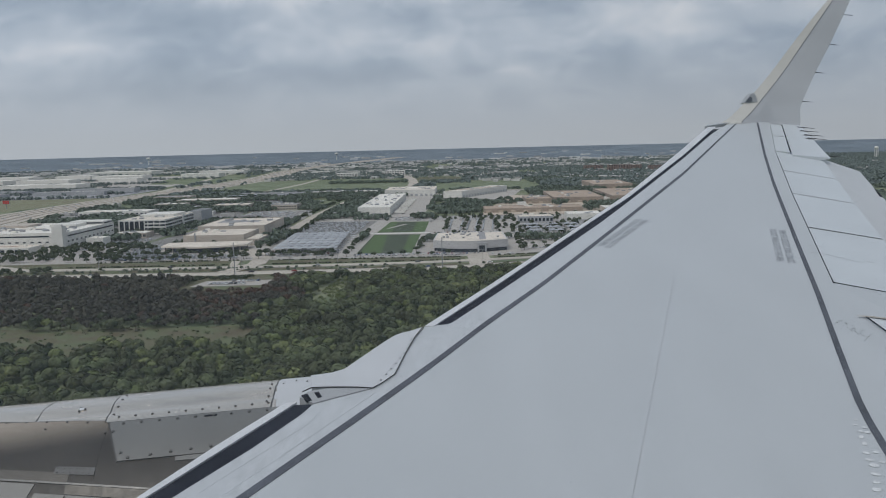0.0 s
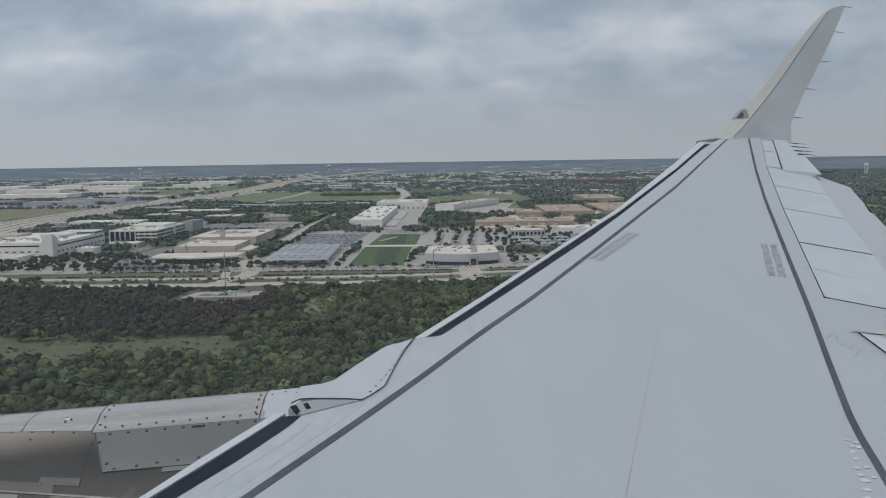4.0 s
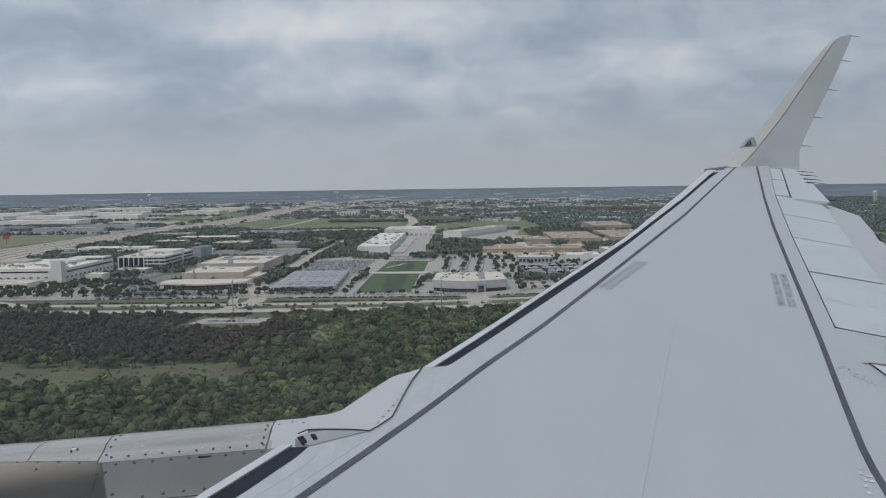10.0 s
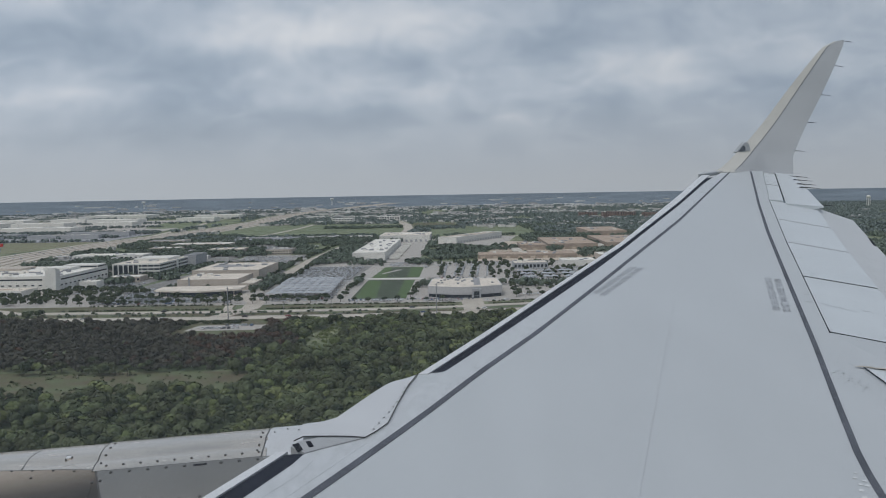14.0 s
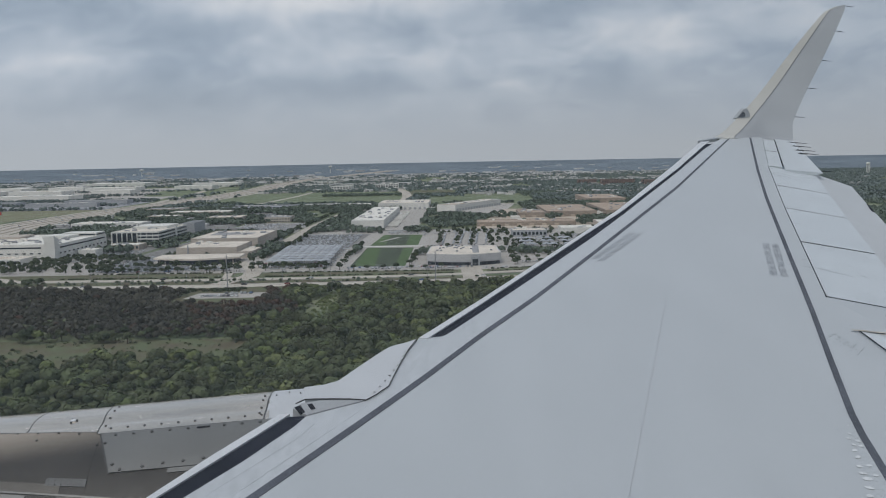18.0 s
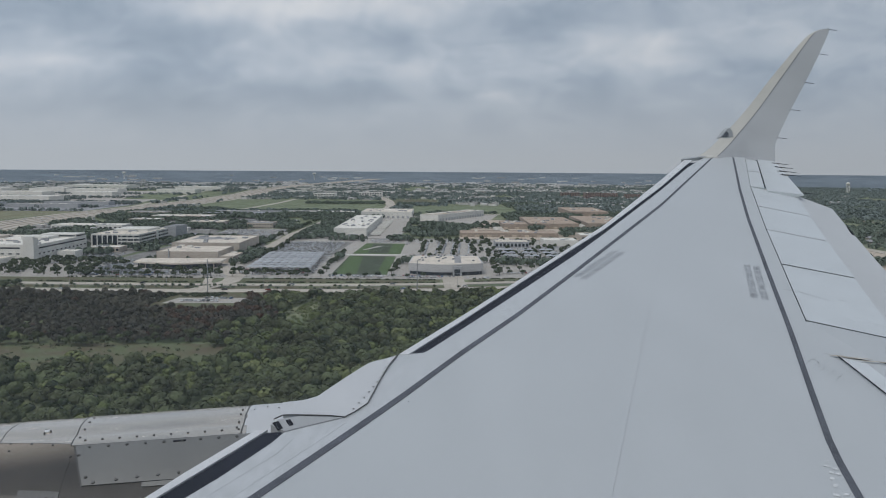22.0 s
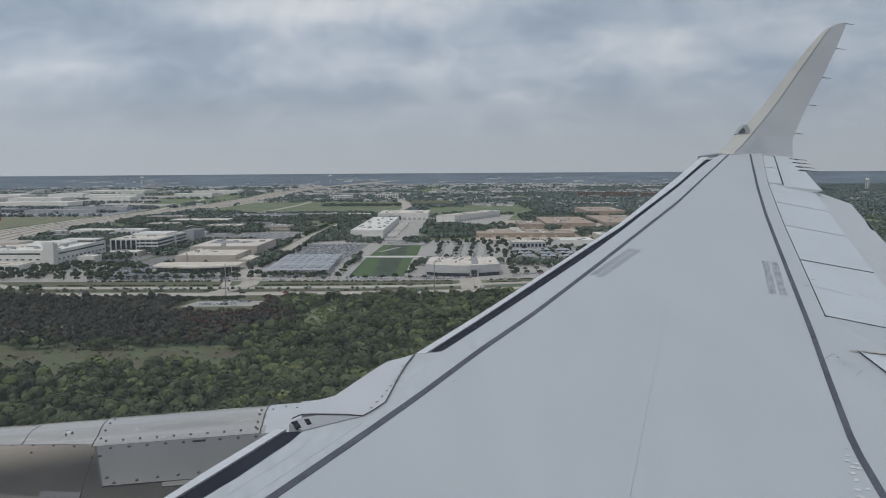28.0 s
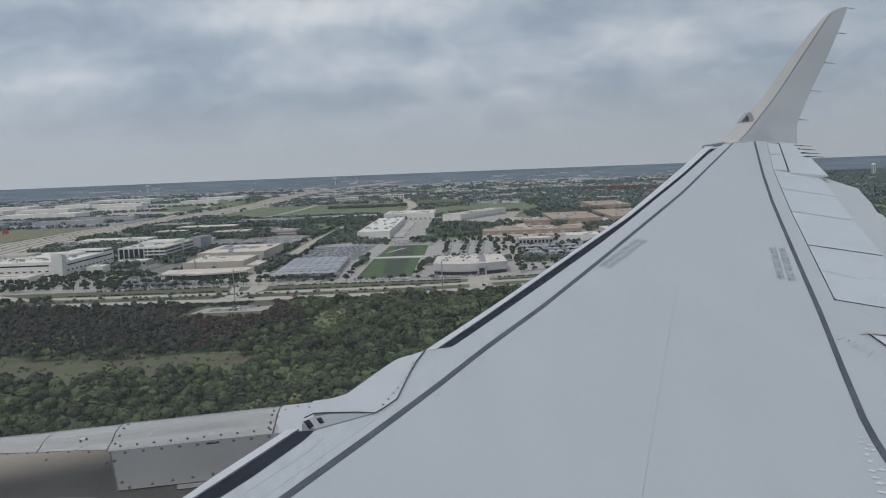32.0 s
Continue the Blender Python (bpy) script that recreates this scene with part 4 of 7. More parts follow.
def ribbon(name, pts, width, mat, dz, label="", parent=None, step=60, kind="structure"):
    """A road or strip along a line of plan points."""
    dense = []
    for a, b in zip(pts, pts[1:]):
        k = max(1, int(math.dist(a, b) / step))
        dense += [(a[0] + (b[0] - a[0]) * i / k, a[1] + (b[1] - a[1]) * i / k) for i in range(k)]
    dense.append(pts[-1])
    verts, faces = [], []
    cols = max(1, int(width / 60))
    for i, p in enumerate(dense):
        a, b = dense[max(i - 1, 0)], dense[min(i + 1, len(dense) - 1)]
        d = math.hypot(b[0] - a[0], b[1] - a[1])
        nx, ny = -(b[1] - a[1]) / d * width / 2, (b[0] - a[0]) / d * width / 2
        for c in range(cols + 1):
            s = 1 - 2 * c / cols
            x, y, z, k = lay(p[0] + s * nx, p[1] + s * ny)
            verts.append((x, y, z + dz))
        for s in (1, -1):
            x, y, z, k = lay(p[0] + s * nx, p[1] + s * ny)
            verts.append((x, y, z - 0.3))
    w = cols + 3
    for i in range(len(dense) - 1):
        o = w * i
        faces += [(o + c, o + c + 1, o + w + c + 1, o + w + c) for c in range(cols)]
        faces += [(o + cols + 1, o, o + w, o + w + cols + 1), (o + cols, o + cols + 2, o + w + cols + 2, o + w + cols)]
    ob = link(name, verts, faces, mat, parent)
    if label:
        tagged(ob, label, name.replace("_", " "), kind=kind)
    return ob


def quad_area(name, corners, mat, dz, label):
    """A four-cornered area of ground, near left, near right, far right, far left, cut fine enough to follow the land."""
    n = 12
    a, b, c, d = (Vector(p) for p in corners)
    verts, faces = [], []
    for j in range(n + 1):
        for i in range(n + 1):
            u, v = i / n, j / n
            p = a.lerp(b, u).lerp(d.lerp(c, u), v)
            x, y, z, k = lay(p.x, p.y)
            verts.append((x, y, z + dz))
    for j in range(n):
        for i in range(n):
            o = j * (n + 1) + i
            faces.append((o, o + 1, o + n + 2, o + n + 1))
    return tagged(link(name, verts, faces, mat), label, name.replace("_", " "), kind="structure")


def beside(pts, off):
    """The same line moved sideways."""
    out2 = []
    for i, (x, y) in enumerate(pts):
        a, b = pts[max(i - 1, 0)], pts[min(i + 1, len(pts) - 1)]
        d = math.hypot(b[0] - a[0], b[1] - a[1])
        out2.append((x + (b[1] - a[1]) / d * off, y - (b[0] - a[0]) / d * off))
    return out2


# paved grounds of the business park, lawns and yards
quad_area("pavement", [(-560, 764), (60, 764), (60, 905), (-560, 905)], CONCRETE, 0.10, "pale concrete frontage of a business park")
quad_area("pavement", [(-200, 905), (180, 905), (200, 1200), (-200, 1200)], CONCRETE, 0.10, "pale concrete parking areas of a business park")
quad_area("pavement", [(-330, 905), (-200, 905), (-210, 1090), (-320, 1090)], ASPHALT, 0.12, "worn paved grounds round cream halls")
quad_area("pavement", [(-560, 905), (-335, 905), (-335, 1180), (-560, 1180)], ASPHALT, 0.10, "paved grounds round white offices")
quad_area("pavement", [(60, 764), (150, 782), (150, 905), (60, 905)], CONCRETE, 0.10, "pale concrete car park beside a drive")
quad_area("pavement", [(-190, 1200), (-60, 1200), (-40, 1820), (-190, 1820)], CONCRETE, 0.12, "pale paved yard beside long warehouses")
quad_area("pavement", [(-40, 1500), (70, 1500), (110, 1820), (-40, 1820)], CONCRETE, 0.11, "pale yard round a white warehouse")
quad_area("truck_yard", [(15, 1190), (240, 1190), (240, 1640), (80, 1640)], TAN_LOT, 0.14, "tan paved yard between warehouses")
quad_area("truck_yard", [(230, 1700), (360, 1700), (380, 2050), (230, 2050)], TAN_LOT, 0.14, "tan paved yard of far warehouses")
quad_area("pavement", [(-320, 1180), (-215, 1180), (-225, 1370), (-320, 1370)], CONCRETE, 0.12, "pale car park behind the halls")
quad_area("pavement", [(-640, 1200), (-325, 1200), (-325, 1478), (-660, 1478)], ASPHALT, 0.09, "worn paved grounds among trees and low offices")
quad_area("pavement", [(-530, 1480), (-300, 1480), (-300, 1900), (-530, 1900)], ASPHALT, 0.10, "grey paved grounds of low offices")
quad_area("pavement", [(-300, 1740), (-130, 1740), (-150, 1850), (-320, 1850)], CONCRETE, 0.12, "pale lot at the meadow's edge")
quad_area("pavement", [(-196, 962), (-118, 962), (-112, 1140), (-197, 1140)], ASPHALT, 0.16, "dark asphalt lot with close rows of cars")
quad_area("lawn", [(-98, 796), (-49, 792), (-49, 958), (-99, 964)], LAWN, 0.18, "mown green lawn between car parks")
quad_area("lawn", [(-95, 799), (-76, 798), (-84, 955), (-98, 957)], LAWN_PALE, 0.22, "paler mown strip along the lawn")
quad_area("lawn", [(-58, 796), (-49, 793), (-49, 955), (-60, 956)], LAWN_PALE, 0.24, "paler mown strip along the lawn")
quad_area("lawn", [(-98, 985), (-46, 985), (-46, 1117), (-94, 1122)], LAWN_PALE, 0.18, "green lawn with a path")
quad_area("lawn", [(-82, 992), (-60, 992), (-61, 1114), (-85, 1118)], LAWN, 0.22, "dark mown stretch of the lawn")
quad_area("path", [(-92, 1030), (-88, 1030), (-70, 1085), (-76, 1085)], CONCRETE, 0.26, "pale path across the lawn")
quad_area("verge", [(-560, 735), (-190, 732), (-190, 762), (-560, 763)], DRY_GRASS, 0.12, "green strip between road and frontage")
quad_area("verge", [(-168, 735), (-2, 740), (-2, 758), (-166, 760)], DRY_GRASS, 0.12, "green strip between road and frontage")
quad_area("verge", [(22, 748), (150, 778), (150, 794), (22, 764)], DRY_GRASS, 0.14, "green strip between road and frontage")
quad_area("verge", [(-400, 697), (-40, 702), (-40, 712), (-400, 711)], DRY_GRASS, 0.12, "grass strip between the carriageways")
quad_area("verge", [(-400, 640), (200, 670), (200, 740), (-400, 678)], DRY_GRASS, 0.06, "dry grass along the woods' edge")
quad_area("clearing", [(-205, 570), (-130, 570), (-130, 662), (-205, 660)], DRY_GRASS, 0.08, "dry grass round a small lot in the woods")
quad_area("meadow", [(-560, 1900), (-124, 1880), (-164, 2521), (-610, 2800)], FIELD, 0.16, "wide green meadow beyond the warehouses")
quad_area("meadow", [(-57, 1835), (150, 1835), (175, 2190), (-75, 2260)], FIELD, 0.16, "wide green meadow beyond the warehouses")
quad_area("meadow", [(-116, 2290), (-5, 2270), (-20, 2600), (-150, 2640)], DRY_GRASS, 0.16, "dry meadow behind a hedgerow")
quad_area("meadow", [(-1000, 1480), (-760, 1480), (-735, 1850), (-960, 1850)], STRAW, 0.14, "tan and green field beside the motorway")
quad_area("meadow", [(-900, 2550), (-720, 2450), (-740, 3000), (-1000, 3100)], FIELD, 0.14, "green field beyond the motorway")
quad_area("meadow", [(1300, 2700), (1900, 2700), (1900, 2950), (1300, 2900)], DRY_GRASS, 0.14, "pale field among distant trees")
quad_area("pavement", [(-1300, 1850), (-735, 1850), (-740, 2200), (-1300, 2200)], STORAGE, 0.14, "grey storage yard with long rows of parked cars")
quad_area("pavement", [(-1700, 2200), (-760, 2200), (-860, 3300), (-2000, 3300)], CONCRETE, 0.12, "pale yards round huge white warehouses")
quad_area("pavement", [(-194, 621), (-138, 624), (-138, 648), (-189, 647)], CONCRETE, 0.12, "pale parking lot hidden in the woods")

# carriageways and streets
NEAR_ROAD = [(-520, 690), (-343, 684), (-256, 683), (-191, 682), (-150, 686), (-85, 687), (-42, 691), (1, 697), (33, 707), (73, 718), (160, 736), (320, 748), (520, 756), (816, 800), (914, 811), (1063, 842), (1165, 890), (1300, 985), (1436, 1040), (1564, 960), (1667, 764)]
FAR_ROAD = [(-520, 728), (-363, 724), (-317, 723), (-270, 721), (-225, 721), (-179, 720), (-112, 722), (-66, 724), (-21, 730), (25, 740), (72, 752), (160, 770), (320, 782), (520, 790), (812, 834), (910, 845), (1060, 876), (1160, 924), (1296, 1020), (1436, 1076), (1590, 980), (1700, 770)]
ribbon("road", NEAR_ROAD, 17, ROAD, 0.30, "pale concrete carriageway beside the woods", step=20)
ribbon("road", FAR_ROAD, 13, ROAD, 0.30, "pale concrete carriageway along the business park", step=20)
ribbon("kerb", beside(NEAR_ROAD, -9.0), 0.5, CONCRETE, 0.42, "pale kerb along the median", step=20)
ribbon("kerb", beside(FAR_ROAD, 7.0), 0.5, CONCRETE, 0.42, "pale kerb along the median", step=20)
ribbon("road", [(-188, 690), (-182, 712), (-174, 740), (-178, 780), (-197, 824), (-211, 850)], 15, ROAD, 0.34, "curved entrance drive of pale concrete", step=10)
ribbon("road", [(-182, 716), (-192, 735), (-196, 760)], 7, ROAD, 0.33, "slip lane of the entrance drive", step=8)
ribbon("road", [(11, 704), (10, 740), (9, 764), (8, 800)], 18, ROAD, 0.34, "entrance drive of pale concrete")
ribbon("road", [(-201, 1000), (-203, 1048), (-209, 1263), (-203, 1567), (-180, 1700)], 13, ROAD, 0.26, "pale street between car parks")
ribbon("road", [(-115, 780), (-112, 960), (-105, 1190)], 10, CONCRETE, 0.2, "side street beside the lawns")
ribbon("road", [(-40, 790), (-38, 960), (-34, 1190)], 9, CONCRETE, 0.2, "side street beside the showroom")
ribbon("road", [(-40, 905), (10, 903), (60, 905)], 9, ASPHALT, 0.22, "street through the business park")
ribbon("road", [(-330, 1196), (-60, 1192), (200, 1185)], 10, ASPHALT, 0.24, "street behind the car parks")
ribbon("path", [(-105, 976), (-40, 974)], 5, MARKING, 0.26, "pale path between two lawns")
ribbon("road", [(-149, 1820), (-140, 1900), (-129, 1968), (-124, 2100), (-127, 2222), (-149, 2516), (-208, 2911)], 24, ROAD, 0.34, "pale road curving through the meadow")
ribbon("road", [(-150, 1822), (-60, 1826), (140, 1828)], 14, ROAD, 0.32, "pale road along the warehouses")
ribbon("road", [(-480, 1860), (-433, 2015), (-420, 2350), (-425, 2733)], 12, ROAD, 0.3, "pale road across the meadow")
ribbon("road", [(-700, 1900), (-707, 2079), (-770, 2600), (-874, 3266)], 16, ROAD, 0.3, "pale ramp beside the motorway")
HWY = [(-330, 150), (-419, 386), (-480, 508), (-571, 800), (-625, 1055), (-680, 1400), (-682, 1750), (-655, 2100), (-634, 2500), (-642, 3000), (-690, 3500), (-690, 4400), (-640, 5200), (-500, 7000)]
for off in (-47, -29, -10, 10, 29, 47):
    ribbon("motorway", beside(HWY, off), 15.6, ROAD, 0.36, "pale concrete carriageway of a wide motorway", step=40)
for off in (-38, -19.5, 0, 19.5, 38):
    ribbon("median", beside(HWY[4:], off), 4.6 if off else 6.0, DRY_GRASS if abs(off) == 38 else STAIN, 0.46, "dark median strip of the motorway", step=80)
    ribbon("barrier", beside(HWY[:5], off), 0.6, CONCRETE, 1.0, "concrete barrier between carriageways", step=40)
ribbon("road", [(-640, 1000), (-560, 900), (-492, 803), (-351, 554), (-270, 423), (-229, 359), (-190, 290)], 12, ROAD, 0.3, "pale frontage road behind a grass slope")
ribbon("road", [(-900, 850), (-760, 780), (-640, 560), (-520, 380), (-430, 250)], 10, ROAD, 0.3, "pale frontage road along the motorway")
ribbon("road", [(-1200, 780), (-800, 790), (-646, 822)], 12, ROAD, 0.3, "pale cross road leading to the bridge")
ribbon("road", [(-486, 782), (-420, 765), (-360, 724)], 12, ROAD, 0.31, "pale cross road leading to the bridge")
quad_area("meadow", [(-760, 290), (-470, 290), (-640, 700), (-760, 700)], FIELD, 0.1, "green meadow dotted with junipers beside the motorway")
quad_area("meadow", [(-330, 420), (-290, 420), (-480, 790), (-545, 790)], FIELD, 0.12, "green grass slope beside the motorway")
for side, line_pts in ((-2.0, NEAR_ROAD), (2.2, NEAR_ROAD), (0.0, FAR_ROAD)):
    pts = beside(line_pts, side)
    for a, b in zip(pts[1:8], pts[2:9]):
        k = int(math.dist(a, b) / 12)
        for i in range(k):
            p0, p1 = (i + 0.1) / k, (i + 0.38) / k
            ribbon("road_marking", [(a[0] + (b[0] - a[0]) * p0, a[1] + (b[1] - a[1]) * p0), (a[0] + (b[0] - a[0]) * p1, a[1] + (b[1] - a[1]) * p1)], 0.22, MARKING, 0.36, "white lane dash on the road")

# the stretch of town further east: truck yards, a street, housing, a railway, a switchyard and a park
quad_area("truck_yard", [(152, 800), (500, 806), (500, 1060), (152, 1040)], TAN_LOT, 0.12, "tan concrete yards between low warehouses")
for x0, x1 in ((160, 205), (222, 252), (262, 320), (340, 400)):
    quad_area("verge", [(x0, 792), (x1, 793), (x1, 803), (x0, 802)], LAWN_PALE, 0.18, "green strip before a truck yard")
quad_area("truck_yard", [(540, 600), (860, 600), (850, 780), (540, 745)], TAN_LOT, 0.12, "tan concrete yards of long warehouses")
quad_area("truck_yard", [(540, 800), (800, 830), (800, 905), (540, 880)], CONCRETE, 0.12, "pale concrete grounds of small shops")
quad_area("pavement", [(912, 880), (1012, 895), (980, 1440), (850, 1440)], CONCRETE, 0.12, "pale car parks of an office park")
quad_area("pavement", [(966, 660), (1080, 655), (1076, 770), (968, 775)], CONCRETE, 0.14, "pale concrete switchyard ground")
quad_area("lawn", [(1020, 1020), (1118, 1030), (1100, 1149), (1016, 1120)], LAWN_PALE, 0.2, "bright green lawn before an office")
quad_area("meadow", [(1400, 720), (1640, 730), (1545, 950), (1390, 940)], LAWN_PALE, 0.16, "bright green field inside the road's bend")
quad_area("meadow", [(1090, 640), (1390, 640), (1380, 900), (1170, 850)], STRAW, 0.12, "bare brown and tan building ground")
quad_area("meadow", [(866, 640), (960, 640), (955, 770), (880, 780)], FIELD, 0.12, "rough green grass beside the railway")
ribbon("road", [(478, 560), (505, 640), (512, 756), (514, 933), (500, 1250), (488, 1522), (440, 2400)], 16, ROAD, 0.36, "pale concrete street running north")
ribbon("road", [(1500, 1020), (1524, 1242), (1576, 1880), (1640, 2600)], 22, ROAD, 0.36, "wide pale road running north")
ribbon("railway", [(935, 520), (918, 650), (894, 829), (841, 1251), (674, 2420), (560, 3200)], 9, STAIN, 0.5, "brown ballast of a straight railway line", step=30)
for off in (-0.75, 0.75):
    ribbon("rail", beside([(935, 520), (918, 650), (894, 829), (841, 1251)], off), 0.16, STEEL, 0.66, "steel rail on the ballast", step=30)
for y in range(960, 1460, 62):
    ribbon("road", [(530, y), (690, y - 6), (835 - 0.1 * (y - 960), y - 10)], 7, ASPHALT, 0.24, "grey housing street under trees")

# overpass
over = new("overpass")
tagged(over, "tan concrete road bridge over the motorway on round piers", "bridge")
L = 170
box("deck", -L / 2, L / 2, -8, 8, 6.2, 7.4, ROAD, over)
for sy in (-8, 7.6):
    box("parapet", -L / 2, L / 2, sy, sy + 0.4, 7.4, 8.4, ROAD, over)
for k in range(5):
    box("girder", -L / 2, L / 2, -7 + k * 3.3, -6.4 + k * 3.3, 5.2, 6.2, TAN_LOT, over)
for k in range(1, 4):
    x = -L / 2 + k * L / 4
    box("cap_beam", x - 0.8, x + 0.8, -7.5, 7.5, 4.2, 5.2, TAN_LOT, over)
    for py in (-5, 0, 5):
        bm = bmesh.new()
        lo = [bm.verts.new((x + 0.6 * math.cos(q * math.pi / 4), py + 0.6 * math.sin(q * math.pi / 4), -0.5)) for q in range(8)]
        hi = [bm.verts.new((x + 0.6 * math.cos(q * math.pi / 4), py + 0.6 * math.sin(q * math.pi / 4), 4.2)) for q in range(8)]
        for q in range(8):
            bm.faces.new((lo[q], lo[(q + 1) % 8], hi[(q + 1) % 8], hi[q]))
        part("pier", bm, ROAD, over)
for sx in (-1, 1):
    box("abutment", sx * L / 2 - 4, sx * L / 2 + 4, -8.5, 8.5, -0.5, 6.2, ROAD, over)
over.matrix_world = Matrix.Translation((-566, 802, 0)) @ Matrix.Rotation(math.atan2(-40, 160), 4, "Z")


# ---- buildings ----
def at_plan(ob, x, y, rot=0.0):
    px, py, pz, k = lay(x, y)
    ob.matrix_world = Matrix.Translation((px, py, pz)) @ Matrix.Rotation(radians(rot), 4, "Z") @ Matrix.Scale(k, 4)
    return ob


def windows(parent, side, w, d, h, storeys, bays, mat=WINDOW, fill=0.62, z0=0.0, tall=0.5, group=""):
    """Separate window panes on one side of a block."""
    span = w if side in "sn" else d
    hs = (h - z0) / storeys
    for s in range(storeys):
        for b in range(bays):
            c = -span / 2 + span * (b + 0.5) / bays
            hw, za = span / bays * fill / 2, z0 + hs * (s + 0.28)
            zb = za + hs * tall
            if side == "s":
                box("window", c - hw, c + hw, -d / 2 - 0.12, -d / 2 + 0.3, za, zb, mat, parent)
            elif side == "e":
                box("window", w / 2 - 0.3, w / 2 + 0.12, c - hw, c + hw, za, zb, mat, parent)
            elif side == "w":
                box("window", -w / 2 - 0.12, -w / 2 + 0.3, c - hw, c + hw, za, zb, mat, parent)


def block(name, label, category, x, y, w, d, h, wall, roof, rot=0.0, units=0, parapet=0.7, group="", seed=1):
    """A flat-roofed building: walls, a roof inside its parapet and rooftop units."""
    ob = new(name)
    box("wall", -w / 2, w / 2, -d / 2, d / 2, -1.0, h, wall, ob)
    t = min(0.5, w * 0.02)
    for a in ((-w / 2, w / 2, -d / 2, -d / 2 + t), (-w / 2, w / 2, d / 2 - t, d / 2), (-w / 2, -w / 2 + t, -d / 2 + t, d / 2 - t), (w / 2 - t, w / 2, -d / 2 + t, d / 2 - t)):
        box("parapet", *a, h, h + parapet, wall, ob)
    top = box("roof", -w / 2 + t, w / 2 - t, -d / 2 + t, d / 2 - t, h + 0.004, h + 0.2, roof, ob)
    r3 = random.Random(seed)
    for i in range(4 if w > 60 and roof is not ROOF_TAN else 0):
        ux, uy = r3.uniform(-0.3, 0.3) * w, r3.uniform(-0.3, 0.3) * d
        a, b = r3.uniform(0.06, 0.17) * w, r3.uniform(0.05, 0.15) * d
        box("roof_patch", ux - a, ux + a, uy - b, uy + b, h + 0.2, h + 0.26 + 0.02 * i, r3.choice((ROOF_WHITE, ROOF_GREY, ROOF_TAN, ROOF_CREAM)), top)
    for i in range(units):
        ux, uy = r3.uniform(-0.4, 0.4) * w, r3.uniform(-0.42, 0.42) * d
        a, b = r3.uniform(1.5, 3.2), r3.uniform(1.5, 3.2)
        box("roof_unit", ux - a, ux + a, uy - b, uy + b, h + 0.2, h + r3.uniform(1.2, 2.4), STEEL if r3.random() < 0.6 else ROOF_WHITE, top, top=0.15)
    tagged(ob, label, category, group)
    return at_plan(ob, x, y, rot)


def prism(name, ring, z0, z1, mat, parent, grow=0.0, label=""):
    bm = bmesh.new()
    cx, cy = sum(p[0] for p in ring) / len(ring), sum(p[1] for p in ring) / len(ring)
    pts = [(cx + (x - cx) * (1 + grow), cy + (y - cy) * (1 + grow)) for x, y in ring]
    lo, hi = [bm.verts.new((x, y, z0)) for x, y in pts], [bm.verts.new((x, y, z1)) for x, y in pts]
    bm.faces.new(lo[::-1]), bm.faces.new(hi)
    for i in range(len(pts)):
        j = (i + 1) % len(pts)
        bm.faces.new((lo[i], lo[j], hi[j], hi[i]))
    return part(name, bm, mat, parent, label)


def span_block(name, label, category, x0, x1, y0, y1, h, wall, roof, **more):
    """A flat-roofed building over a stretch of the plan."""
    return block(name, label, category, (x0 + x1) / 2, (y0 + y1) / 2, x1 - x0, y1 - y0, h, wall, roof, **more)


# curved showroom
hall = new("showroom")
tagged(hall, "pale grey showroom with a bowed front and dark glazing below", "commercial building")
n = 24
ring = [(-33 + 66 * i / n, -30 - 13 * math.sin(math.pi * i / n)) for i in range(n + 1)] + [(31, 36), (-31, 36)]
prism("glazing", ring, -1, 3.2, WINDOW, hall, -0.03)
prism("wall", ring, 3.2, 9.0, WALL_SILVER, hall)
prism("band", ring, 3.9, 4.2, WALL_GREY, hall, 0.003)
prism("parapet", ring, 9.0, 10.0, WALL_SILVER, hall, 0.006)
rf = prism("roof", ring, 10.0, 10.12, ROOF_CREAM, hall, -0.03)
for i in range(13):
    x = -30 + i * 5.0
    box("mullion", x - 0.12, x + 0.12, -31 - 13 * math.sin(math.pi * (x + 33) / 66), -30.4 - 13 * math.sin(math.pi * (x + 33) / 66), -0.5, 3.2, FLANGE, hall)
box("portal", 6, 14, -45, -40, -1, 8.4, WALL_GREY, hall)
box("door_glass", 7.5, 12.5, -45.25, -44.9, 0, 6.2, WINDOW, hall)
r4 = random.Random(8)
for i in range(16):
    ux, uy = r4.uniform(-25, 25), r4.uniform(-24, 30)
    box("roof_unit", ux - 1.1, ux + 1.1, uy - 0.9, uy + 0.9, 10.12, 11.3, STEEL, rf)
box("roof_strip", 8, 14, -30, 35, 10.13, 10.25, ROOF_GREY, rf)
at_plan(hall, 3, 832)

# long white warehouses
w1 = span_block("warehouse", "long white warehouse with a white roof and rooftop units", "warehouse", -147, -103, 1224, 1560, 11.2, WALL_WHITE, ROOF_WHITE, units=22, group="white warehouses", seed=4)
for k in range(16):
    box("dock_door", 21.9, 22.15, -155 + k * 20, -150 + k * 20, 0, 4.2, WALL_GREY, w1)
for k in range(5):
    box("dock_door", -20 + k * 8.6, -15.5 + k * 8.6, -168.15, -167.9, 0, 4.0, WALL_GREY, w1)
w2 = span_block("warehouse", "white warehouse with a cream roof beside the meadow", "warehouse", -150, -57, 1672, 1800, 11.5, WALL_WHITE, ROOF_CREAM, units=10, group="white warehouses", seed=5)
for k in range(10):
    box("dock_door", -44 + k * 9, -39.5 + k * 9, -64.2, -63.9, 0, 4.2, WALL_GREY, w2)
